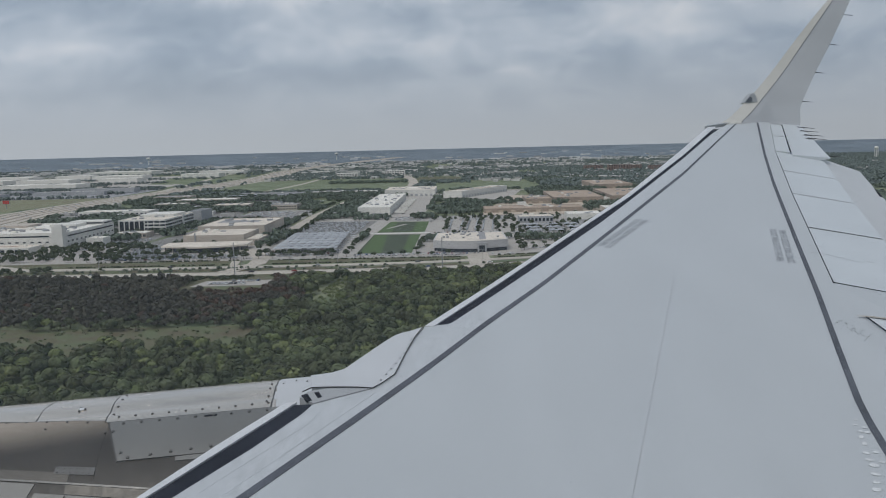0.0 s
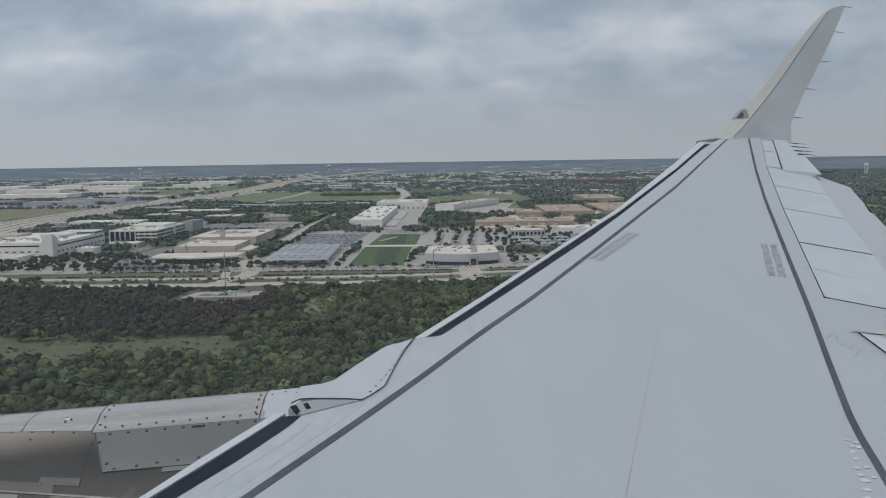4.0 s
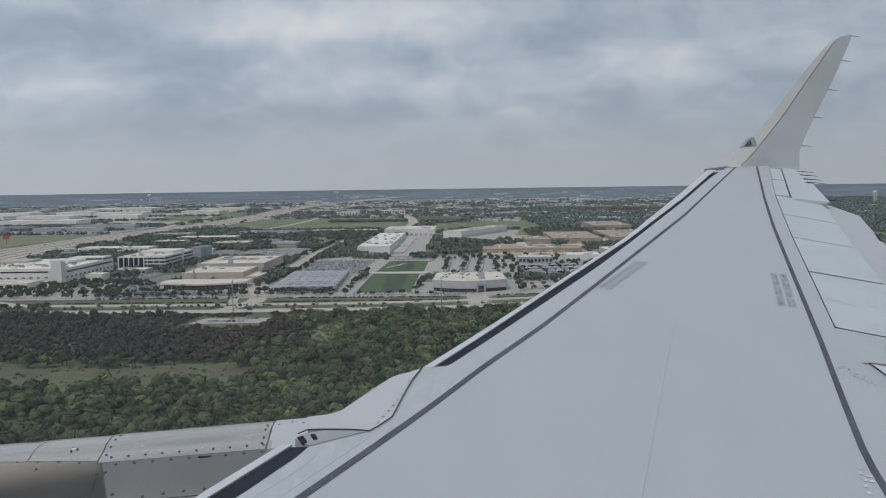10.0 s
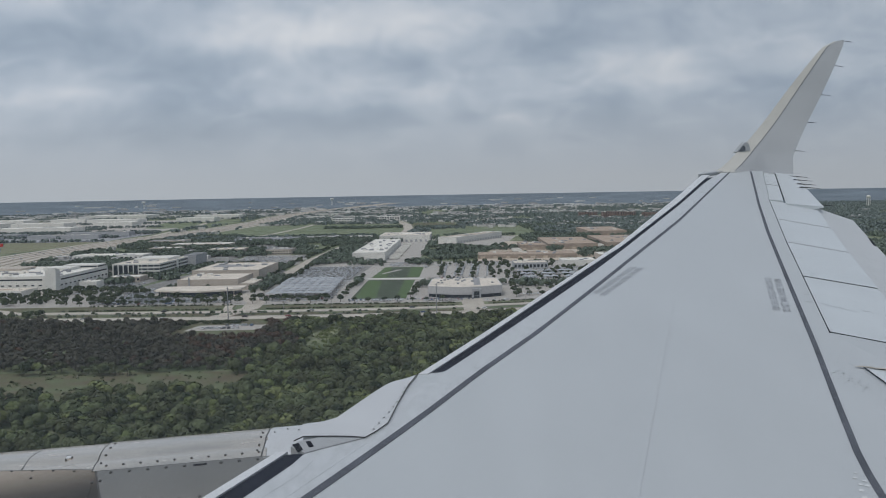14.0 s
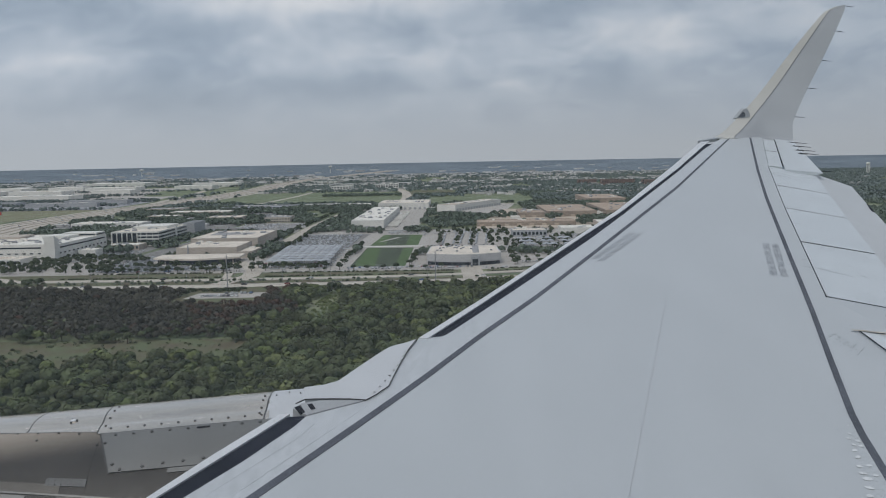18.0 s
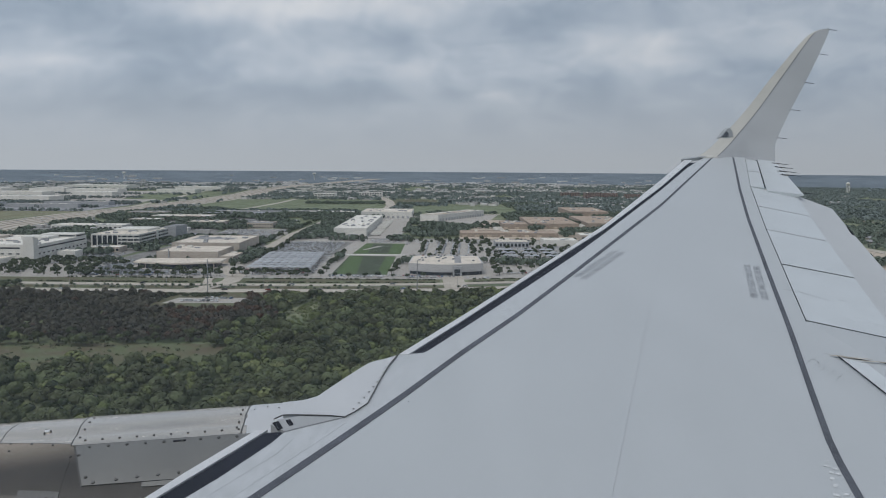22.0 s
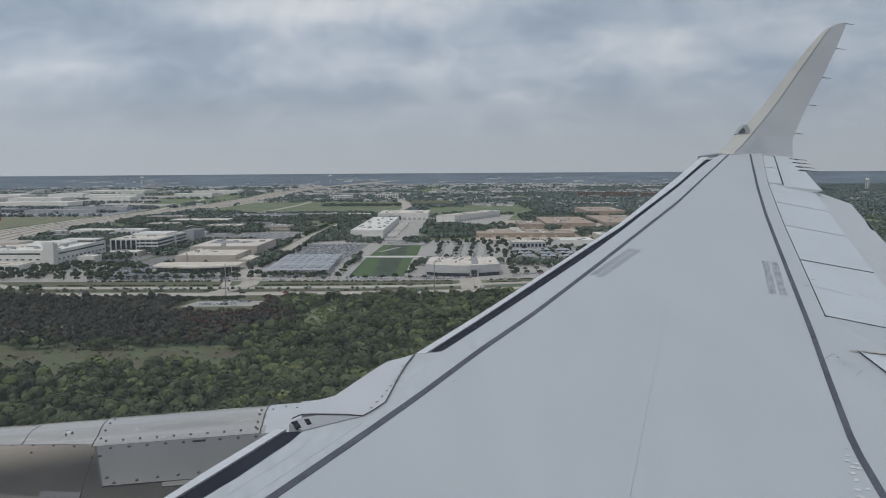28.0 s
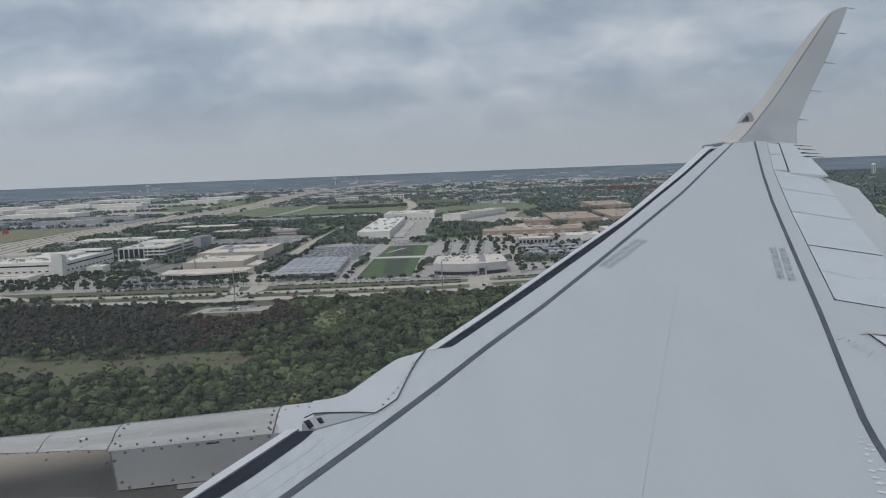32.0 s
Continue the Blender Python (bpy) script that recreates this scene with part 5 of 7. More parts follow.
w3 = block("warehouse", "white warehouse with striped white roof", "warehouse", 20, 1690, 36, 205, 11, WALL_WHITE, ROOF_WHITE, rot=-25.3, units=8, group="white warehouses", seed=6)
for k in range(5):
    box("roof_strip", -17, 17, -98 + k * 40, -84 + k * 40, 11.22, 11.6, ROOF_TAN, w3)
for k in range(17):
    box("dock_door", 17.9, 18.15, -97 + k * 12, -91 + k * 12, 0, 4.5, WALL_GREY, w3)

# white office: a tall wing with deep bays, lower stepped wings and a stair tower
of = span_block("office_building", "white four storey office with deep dark window bays", "office building", -400, -345, 1030, 1138, 15.6, WALL_WHITE, ROOF_CREAM, units=9, seed=7)
windows(of, "s", 55, 108, 15.6, 4, 8, fill=0.86, tall=0.52)
windows(of, "e", 55, 108, 15.6, 4, 14, fill=0.84, tall=0.52)
box("glazing", -26, 3, -54.35, -54.05, 1.0, 14.6, WINDOW, of, "tall dark glass front")
for k in range(6):
    box("pier", -26 + k * 5.8 - 0.5, -26 + k * 5.8 + 0.5, -55.2, -54.36, -1, 15.4, WALL_WHITE, of)
box("penthouse", -20, 20, 0, 46, 15.8, 18.6, WALL_WHITE, of)
box("end_wall", 27.5, 28.8, 6, 12, -1, 17.5, WALL_WHITE, of)
wg = span_block("office_building", "white stepped office wing with rows of windows", "office building", -520, -398, 888, 1012, 15.6, WALL_WHITE, ROOF_WHITE, units=10, seed=8)
windows(wg, "s", 122, 124, 10, 2, 16, fill=0.42, tall=0.24)
box("window_band", -59, 44, -62.2, -61.9, 12.0, 13.4, WINDOW, wg, "long dark band of windows")
box("window_band", 60.8, 61.15, -58, 58, 12.0, 13.4, WINDOW, wg, "long dark band of windows")
windows(wg, "e", 122, 124, 10, 2, 12, fill=0.4, tall=0.3)
st = span_block("stair_tower", "plain white stair tower of the office", "tower", -407.5, -397, 878, 887.5, 22.5, WALL_WHITE, ROOF_GREY, seed=15)
box("plant_room", 14, 42, 6, 34, 15.8, 18.8, WALL_WHITE, wg)
box("plant_room", -44, -12, 10, 44, 15.8, 18.2, WALL_CREAM, wg)
box("upper_storey", 22, 60, 36, 61, 15.81, 19.4, WALL_WHITE, wg)
box("window_band", 60.01, 60.3, 37, 60, 16.9, 18.3, WINDOW, wg, "long dark band of windows")
box("window_band", 23, 59, 35.7, 35.99, 16.9, 18.3, WINDOW, wg, "long dark band of windows")
r5 = random.Random(18)
for k in range(26):
    ux, uy = r5.uniform(-56, 56), r5.uniform(-54, 4)
    a, b = r5.uniform(0.8, 3.4), r5.uniform(0.8, 2.6)
    box("roof_unit", ux - a, ux + a, uy - b, uy + b, 15.8, 15.8 + r5.uniform(0.8, 2.2), r5.choice((STEEL, ROOF_GREY, ROOF_WHITE, WALL_GREY)), wg)
for k in range(5):
    box("duct", -52 + k * 21, -40 + k * 21, -36 + 5 * k, -34.6 + 5 * k, 16.1, 17.2, STEEL, wg)
box("tower_head", -5.3, 2.2, 1.0, 4.7, 22.7, 24.6, WALL_WHITE, st)
span_block("office_building", "grey penthouse block behind the white office", "office building", -352, -337, 1145, 1195, 17, WALL_GREY, ROOF_GREY, units=3, seed=9)
low1 = span_block("office_building", "low white office wing with long roof", "office building", -520, -418, 850, 884, 5, WALL_WHITE, ROOF_CREAM, units=4, seed=10)
windows(low1, "s", 102, 34, 5, 1, 14)
low2 = span_block("office_building", "low cream annex with a flat roof", "office building", -388, -352, 985, 1010, 5, WALL_CREAM, ROOF_WHITE, units=2, seed=11)
windows(low2, "s", 36, 25, 5, 1, 8)
span_block("office_building", "low white wing before the glass front", "office building", -394, -376, 925, 945, 6, WALL_WHITE, ROOF_WHITE, units=1, seed=16)

# cream halls
c1 = new("exhibition_hall")
tagged(c1, "low cream hall with a bowed overhanging roof and dark glass", "commercial building")
ring2 = [(-40 + 80 * i / n, -10 - 14 * math.sin(math.pi * i / n)) for i in range(n + 1)] + [(40, 20), (-40, 20)]
prism("glazing", ring2, -1, 4.4, WINDOW, c1, -0.10)
prism("roof", ring2, 4.4, 5.9, ROOF_CREAM, c1)
for k in range(12):
    x = -34 + k * 6.2
    y = -9 - 12.4 * math.sin(math.pi * (x + 40) / 80)
    box("column", x - 0.3, x + 0.3, y - 0.3, y + 0.3, -1, 4.4, WALL_CREAM, c1)
at_plan(c1, -247, 850, 2)
h2 = span_block("exhibition_hall", "cream precast hall behind the bowed roof", "commercial building", -279, -219, 882, 948, 10.5, WALL_CREAM, ROOF_CREAM, units=5, seed=12)
box("pylon", -18.6, -17.4, -34.0, -33.1, -1, 13.5, WALL_GREY, h2, "slim dark sign pylon")
span_block("exhibition_hall", "large cream hall with a pale flat roof", "commercial building", -288, -216, 962, 1066, 12.5, WALL_CREAM, ROOF_CREAM, units=9, seed=13)
span_block("exhibition_hall", "low cream side wing of the hall", "commercial building", -218.5, -204, 882, 925, 6, WALL_CREAM, ROOF_CREAM, units=1, seed=17)

# warehouses with tan roofs
for x0, x1, y0, y1, h, label in ((135, 212, 1406, 1598, 8, "long warehouse with a tan roof"), (24, 158, 1236, 1290, 5, "wide low warehouse with a tan roof"), (92, 132, 1402, 1490, 7, "pale warehouse with a tan roof"),
                                 (250, 325, 1782, 1972, 9, "far tan roofed warehouse"), (228, 300, 1420, 1640, 8, "long tan roofed warehouse beyond trees"), (340, 420, 1560, 1760, 8, "long tan roofed warehouse beyond trees")):
    ob = span_block("warehouse", label, "warehouse", x0, x1, y0, y1, h, WALL_TAN, ROOF_TAN, units=10, group="tan roofed warehouses", seed=int(x0))
    w, d = x1 - x0, y1 - y0
    for k in range(int(w / 17)):
        box("dock_door", -w / 2 + 3 + k * 17, -w / 2 + 9 + k * 17, -d / 2 - 0.2, -d / 2 + 0.1, 0, 3.2, TAN_LOT, ob)
span_block("warehouse", "low white roofed building by a car park", "warehouse", 123, 164, 1100, 1142, 6.5, WALL_WHITE, ROOF_WHITE, units=3, seed=21)
gw = span_block("office_building", "low grey cream office by a car park", "office building", 62, 102, 1068, 1102, 7, WALL_GREY, ROOF_CREAM, units=4, seed=25)
windows(gw, "s", 40, 34, 7, 1, 9)
lb = span_block("office_building", "low tan office among trees", "office building", -298, -259, 1380, 1420, 7.5, WALL_CREAM, ROOF_GREY, units=3, seed=24)
windows(lb, "s", 39, 40, 7.5, 2, 9, tall=0.35)
for i, (x0, x1, y0, y1, h, wall, roof, label) in enumerate((
        (-512, -408, 1590, 1640, 6, WALL_CREAM, ROOF_WHITE, "long pale office beyond the halls"), (-516, -466, 1490, 1520, 6, WALL_CREAM, ROOF_WHITE, "cream low office among trees"),
        (-402, -346, 1430, 1475, 6, WALL_CREAM, ROOF_CREAM, "low cream office with a long roof"), (-445, -318, 1775, 1800, 6, WALL_GREY, ROOF_GREY, "long blue grey shed by the meadow"),
        (-305, -240, 1790, 1815, 6, WALL_WHITE, ROOF_GREY, "low white shed by the meadow"), (-222, -175, 1780, 1802, 6, WALL_WHITE, ROOF_WHITE, "low white shed by the meadow"),
        (-575, -470, 1330, 1372, 6, WALL_WHITE, ROOF_WHITE, "pale low block near the motorway"), (-420, -372, 1262, 1292, 6, WALL_GREY, ROOF_GREY, "grey low office among trees"),
        (-590, -520, 1700, 1740, 7, WALL_CREAM, ROOF_GREY, "long pale low building by the motorway"), (180, 260, 1180, 1230, 7, WALL_CREAM, ROOF_WHITE, "pale shed beside a yard"))):
    block_ob = span_block("office_building", label, "office building", x0, x1, y0, y1, h, wall, roof, units=4, seed=70 + i)
    windows(block_ob, "s", x1 - x0, y1 - y0, h, 1, int((x1 - x0) / 7), fill=0.5, tall=0.4)
o2 = span_block("office_building", "white three storey office beyond the meadow", "office building", -258, -188, 2800, 2840, 15, WALL_WHITE, ROOF_WHITE, units=3, seed=30)
windows(o2, "s", 70, 40, 15, 3, 9)
o3 = span_block("office_building", "white office by the meadow's edge", "office building", -376, -316, 2660, 2720, 15, WALL_WHITE, ROOF_WHITE, units=3, seed=31)
windows(o3, "s", 60, 60, 15, 3, 7)
for i, (x, y, w, d, h) in enumerate(((470, 2860, 52, 34, 17), (530, 2900, 48, 34, 15), (590, 2840, 46, 30, 14), (420, 3010, 60, 34, 13))):
    b1 = block("apartment_building", "red brick block far across the trees", "apartment building", x, y, w, d, h, WALL_BRICK, ROOF_GREY, units=2, group="brick blocks", seed=32 + i)
    windows(b1, "s", w, d, h, 4, 7, fill=0.45)
for i, (x0, x1, y0, y1) in enumerate(((-1420, -1235, 2290, 2370), (-1205, -1000, 2310, 2400), (-1640, -1450, 2300, 2400), (-1900, -1690, 2320, 2420), (-1350, -1190, 2700, 2790), (-1110, -990, 2720, 2800), (-1560, -1400, 2720, 2830), (-1250, -1080, 3020, 3110), (-970, -840, 3080, 3160), (-1700, -1480, 3050, 3160), (-1420, -1300, 3120, 3200),
                                         (-2400, -2050, 2900, 3050), (-1000, -830, 3400, 3500), (-2300, -1900, 3500, 3650), (-1500, -1250, 3600, 3750))):
    block_ob = span_block("warehouse", "huge white warehouse across the motorway", "warehouse", x0, x1, y0, y1, 13, WALL_WHITE, ROOF_WHITE, units=0, group="far white warehouses", seed=40 + i)
    w, d = x1 - x0, y1 - y0
    for k in range(int(w / 24)):
        box("dock_door", -w / 2 + 4 + k * 24, -w / 2 + 13 + k * 24, -d / 2 - 0.3, -d / 2 + 0.1, 0, 4.5, WALL_GREY, block_ob)
for i, (x0, x1, y0, y1) in enumerate(((-960, -800, 1990, 2030), (-1250, -1010, 2050, 2100), (-930, -780, 2120, 2160), (-1200, -985, 1900, 1940))):
    span_block("warehouse", "long grey warehouse beside the motorway", "warehouse", x0, x1, y0, y1, 8, WALL_GREY, ROOF_GREY, units=4, group="grey warehouses", seed=60 + i)
span_block("warehouse", "white shed among distant trees", "warehouse", 1560, 1720, 2560, 2600, 9, WALL_WHITE, ROOF_WHITE, units=2, seed=90)


# further east along the road: low warehouses with brown roofs and blue fronts
for x0, x1, y0, y1, wall, label in ((160, 186, 805, 1050, WALL_BLUE, "long low warehouse with a brown roof and blue front"), (212, 238, 802, 975, WALL_BLUE, "long low warehouse with a brown roof and blue front"), (268, 296, 810, 950, WALL_BLUE, "long low warehouse with a brown roof and blue front"),
                                    (324, 356, 955, 1055, WALL_GREY, "low grey warehouse with a brown roof"), (385, 413, 955, 1050, WALL_GREY, "low grey warehouse with a brown roof"), (358, 392, 800, 870, WALL_GREY, "low grey shed in a storage yard"),
                                    (560, 640, 610, 720, WALL_CREAM, "long brown roofed warehouse by a truck yard"), (690, 715, 620, 735, WALL_CREAM, "long brown roofed warehouse by a truck yard"), (807, 854, 650, 756, WALL_CREAM, "long brown roofed warehouse by the railway")):
    ob = span_block("warehouse", label, "warehouse", x0, x1, y0, y1, 7, wall, ROOF_TAN, units=4, group="brown roofed warehouses", seed=int(x0))
    w, d = x1 - x0, y1 - y0
    for k in range(int(d / 22)):
        box("dock_door", w / 2 - 0.1, w / 2 + 0.15, -d / 2 + 4 + k * 22, -d / 2 + 14 + k * 22, 0, 4.0, WALL_WHITE, ob)
    for k in range(3):
        box("window", -w / 2 + w * (k + 0.2) / 3, -w / 2 + w * (k + 0.8) / 3, -d / 2 - 0.15, -d / 2 + 0.1, 0.6, 3.4, WINDOW, ob)
bs = span_block("store", "white store with a blue band along its front", "commercial building", 214, 301, 1066, 1100, 8, WALL_WHITE, ROOF_WHITE, units=5, seed=101)
box("blue_band", -43.4, 43.4, -17.3, -16.9, 1.0, 4.5, WALL_BLUE, bs)
for x0, x1, y0, y1, h, wall, roof, label in ((222, 259, 1112, 1160, 9, WALL_WHITE, ROOF_WHITE, "white hall behind the store"), (586, 612, 805, 830, 6, WALL_CREAM, ROOF_CREAM, "small cream shop beside the street"), (625, 646, 810, 840, 5, WALL_GREY, ROOF_WHITE, "small grey shop beside the street"),
                                             (693, 742, 850, 880, 7, WALL_WHITE, ROOF_CREAM, "pale commercial building by the housing"), (737, 779, 862, 895, 6, WALL_WHITE, ROOF_WHITE, "white shed by the railway"), (613, 650, 740, 742, 4, WALL_WHITE, ROOF_WHITE, "long white wall of a yard"),
                                             (932, 967, 905, 935, 6, WALL_BRICK, ROOF_GREY, "low brick office with a hipped outline"), (961, 994, 1096, 1140, 10, WALL_WHITE, ROOF_WHITE, "white two storey office in an office park"), (1049, 1084, 1168, 1200, 11, WALL_WHITE, ROOF_WHITE, "white three storey office beside a lawn"),
                                             (940, 985, 1290, 1330, 8, WALL_CREAM, ROOF_WHITE, "cream school building with a white roof"), (900, 935, 1010, 1050, 7, WALL_CREAM, ROOF_WHITE, "low cream office in an office park"), (1436, 1502, 660, 700, 12, WALL_BRICK, ROOF_GREY, "long red brick building beside the field"),
                                             (1240, 1300, 1180, 1240, 9, WALL_CREAM, ROOF_CREAM, "tan store beyond the road"), (620, 700, 1600, 1680, 9, WALL_CREAM, ROOF_CREAM, "large tan store beyond the housing")):
    ob = span_block("commercial_building", label, "commercial building", x0, x1, y0, y1, h, wall, roof, units=3 if y1 - y0 > 5 else 0, seed=int(y0))
    if y1 - y0 > 5:
        windows(ob, "s", x1 - x0, y1 - y0, h, 2 if h > 8 else 1, int((x1 - x0) / 7), fill=0.55, tall=0.4)
for x0, y0 in ((1106, 1172), (1150, 1140), (1195, 1100), (1135, 1260), (1185, 1230), (1235, 1200)):
    ob = span_block("apartment_building", "orange tan apartment block with pale trim", "apartment building", x0, x0 + 36, y0, y0 + 26, 11, APRICOT, ROOF_CREAM, group="tan apartment blocks", units=2, seed=x0)
    windows(ob, "s", 36, 26, 11, 3, 6, fill=0.4, tall=0.5)


def house(roof, label):
    """A small house: walls, a ridged roof with eaves, a chimney, a door and two windows."""
    ob = new("house")
    box("wall", -8, 8, -5, 5, -0.5, 3.0, WALL_CREAM, ob)
    bm = bmesh.new()
    v = [bm.verts.new(p) for p in ((-8.6, -5.7, 2.8), (8.6, -5.7, 2.8), (8.6, 5.7, 2.8), (-8.6, 5.7, 2.8), (-5.4, 0, 5.4), (5.4, 0, 5.4))]
    for f in ((0, 1, 5, 4), (2, 3, 4, 5), (1, 2, 5), (3, 0, 4), (3, 2, 1, 0)):
        bm.faces.new([v[i] for i in f])
    top = part("roof", bm, roof, ob)
    box("chimney", 3.0, 3.9, 1.0, 1.8, 3.6, 6.0, WALL_BRICK, top)
    box("door", -0.5, 0.5, -5.08, -4.9, 0, 2.1, WALL_BRICK, ob)
    for x in (-4.5, 4.0):
        box("window", x - 0.9, x + 0.9, -5.07, -4.9, 1.0, 2.2, WINDOW, ob)
    return tagged(ob, label, "house", "houses under the trees")


homes = [house(ROOF_GREY, "small house with a grey shingle roof"), house(ROOF_TAN, "small house with a brown shingle roof")]
rh = random.Random(41)
k = 0
for y in range(985, 1440, 62):
    for x in range(555, 800 - int(0.1 * (y - 985)), 34):
        m = Matrix.Translation((x + rh.uniform(-3, 3), y + rh.uniform(-3, 3), 0.1)) @ Matrix.Rotation(rh.choice((0, 0, 1.57)) + rh.uniform(-0.05, 0.05), 4, "Z")
        if k < 2:
            homes[k].matrix_world = m
        else:
            copy_thing(homes[rh.randrange(2)], m)
        k += 1


def steel_pole(h, label):
    ob = new("utility_pole")
    bm = bmesh.new()
    lo = [bm.verts.new((0.5 * math.cos(q * math.pi / 4), 0.5 * math.sin(q * math.pi / 4), -0.3)) for q in range(8)]
    hi = [bm.verts.new((0.25 * math.cos(q * math.pi / 4), 0.25 * math.sin(q * math.pi / 4), h)) for q in range(8)]
    for q in range(8):
        bm.faces.new((lo[q], lo[(q + 1) % 8], hi[(q + 1) % 8], hi[q]))
    part("pole", bm, STEEL, ob)
    for z in (h - 2, h - 5, h - 8):
        box("crossarm", -2.6, 2.6, -0.12, 0.12, z, z + 0.24, STEEL, ob)
    return tagged(ob, label, "utility pole", "steel power poles")


up0 = steel_pole(26, "tall grey steel power pole")
places = [(936 - 0.135 * (y - 520) + 12, y) for y in range(560, 1500, 78)] + [(x, 786 + 0.12 * (x - 940)) for x in range(950, 1160, 30)] + [(470, 690), (490, 700), (560, 690)]
for i, (x, y) in enumerate(places):
    m = Matrix.Translation((x, y, 0.2))
    if i == 0:
        up0.matrix_world = m
    else:
        copy_thing(up0, m)
rack = new("switch_rack")
for x in (-9, 0, 9):
    for y in (-1.2, 1.2):
        box("post", x - 0.2, x + 0.2, y - 0.2, y + 0.2, 0, 11, STEEL, rack)
for z in (7, 10.6):
    box("beam", -9.4, 9.4, -1.4, 1.4, z, z + 0.4, STEEL, rack)
for x in (-7, -4.5, -2, 2, 4.5, 7):
    box("insulator", x - 0.25, x + 0.25, -0.25, 0.25, 5.2, 7.0, WALL_BRICK, rack)
tagged(rack, "grey steel rack of a power switchyard", "switch rack", "switchyard racks")
rack.matrix_world = Matrix.Translation((990, 690, 0.15))
for i in range(1, 9):
    copy_thing(rack, Matrix.Translation((990 + (i % 3) * 32, 690 + (i // 3) * 26, 0.15)))


def water_tower(x, y, h, label):
    ob = new("water_tower")
    bm = bmesh.new()
    prof = [(3.4, 0), (3.0, h * 0.12), (3.0, h * 0.62), (4.2, h * 0.68), (10.5, h * 0.76), (13.5, h * 0.84), (13.0, h * 0.93), (8.0, h * 0.985), (0.3, h)]
    rings = [[bm.verts.new((r * math.cos(k * math.pi / 10), r * math.sin(k * math.pi / 10), z)) for k in range(20)] for r, z in prof]
    for r0, r1 in zip(rings, rings[1:]):
        for i in range(20):
            bm.faces.new((r0[i], r0[(i + 1) % 20], r1[(i + 1) % 20], r1[i]))
    part("tank_and_shaft", bm, WALL_WHITE, ob, smooth=True)
    box("base", -6, 6, -6, 6, -1, 0.6, CONCRETE, ob)
    tagged(ob, label, "water tower")
    return at_plan(ob, x, y)


def legged_tower(x, y, h, r, label):
    """A round tank on a ring of legs."""
    ob = new("water_tower")
    bm = bmesh.new()
    prof = [(0.4, h - 2 * r * 0.86)] + [(r * math.sin(a), h - r * 0.86 - r * 0.86 * math.cos(a)) for a in (0.4, 0.8, 1.2, 1.57, 1.9, 2.3, 2.7)] + [(0.3, h)]
    rings = [[bm.verts.new((q * math.cos(k * math.pi / 10), q * math.sin(k * math.pi / 10), z)) for k in range(20)] for q, z in prof]
    for r0, r1 in zip(rings, rings[1:]):
        for i in range(20):
            bm.faces.new((r0[i], r0[(i + 1) % 20], r1[(i + 1) % 20], r1[i]))
    part("tank", bm, WALL_WHITE, ob, smooth=True)
    for k in range(6):
        a = k * math.pi / 3
        cx, cy = r * 0.86 * math.cos(a), r * 0.86 * math.sin(a)
        box("leg", cx - 0.6, cx + 0.6, cy - 0.6, cy + 0.6, -1, h - r * 0.8, WALL_WHITE, ob)
    box("riser", -1.3, 1.3, -1.3, 1.3, -1, h - r * 1.5, WALL_WHITE, ob)
    tagged(ob, label, "water tower")
    return at_plan(ob, x, y)


water_tower(-892, 6314, 50, "white water tower far off over the trees")
legged_tower(1606, 3609, 46, 8, "white round water tower on legs among distant trees")
water_tower(-2100, 6000, 50, "white water tower on the far plain")

# ---- trees ----
rng = np.random.default_rng(11)


def crown(n, size, flat=0.8):
    """Leaf clusters over a lumpy crown of radius 1, as loose quads."""
    dirs = rng.normal(size=(n, 3))
    dirs[:, 2] = np.abs(dirs[:, 2]) * 1.1 - 0.25
    dirs /= np.linalg.norm(dirs, axis=1)[:, None]
    bumps = rng.normal(size=(7, 3))
    bumps /= np.linalg.norm(bumps, axis=1)[:, None]
    lump_r = 0.72 + 0.3 * np.max(dirs @ bumps.T, axis=1) ** 3
    cen = dirs * (lump_r * rng.uniform(0.82, 1.05, n))[:, None]
    cen[:, 2] *= flat
    nor = dirs + rng.normal(size=(n, 3)) * 0.17
    nor /= np.linalg.norm(nor, axis=1)[:, None]
    t1 = np.cross(nor, rng.normal(size=(n, 3)))
    t1 /= np.linalg.norm(t1, axis=1)[:, None]
    t2 = np.cross(nor, t1)
    s = size * rng.uniform(0.6, 1.3, n)[:, None]
    j = rng.uniform(0.7, 1.2, (4, n, 1))
    return np.stack([cen + (-t1 - t2) * s * j[0], cen + (t1 - t2) * s * j[1], cen + (t1 + t2) * s * j[2], cen + (-t1 + t2) * s * j[3]], 1)


def forest(name, xy, radius, height, n, size, mat, label, category="woodland"):
    """Many trees as one mesh: crowns of leaf clusters at plan points."""
    kinds = [crown(n, size) for k in range(8)]
    pick = rng.integers(0, 8, len(xy))
    quads = []
    for k in range(8):
        sel = np.where(pick == k)[0]
        if not len(sel):
            continue
        a = rng.uniform(0, 2 * np.pi, len(sel))
        c, s = np.cos(a)[:, None, None], np.sin(a)[:, None, None]
        q = kinds[k][None]
        r = radius[sel][:, None, None]
        x = (q[..., 0] * c - q[..., 1] * s) * r + xy[sel, 0][:, None, None]
        y = (q[..., 0] * s + q[..., 1] * c) * r + xy[sel, 1][:, None, None]
        z = q[..., 2] * r * 1.05 + height[sel][:, None, None]
        quads.append(np.stack([x, y, z], -1).reshape(-1, 4, 3))
    quads = np.concatenate(quads)
    pts = lay_all(quads.reshape(-1, 3)).reshape(-1, 4, 3)
    return tagged(soup(name, pts, mat), label, category, kind="stuff")


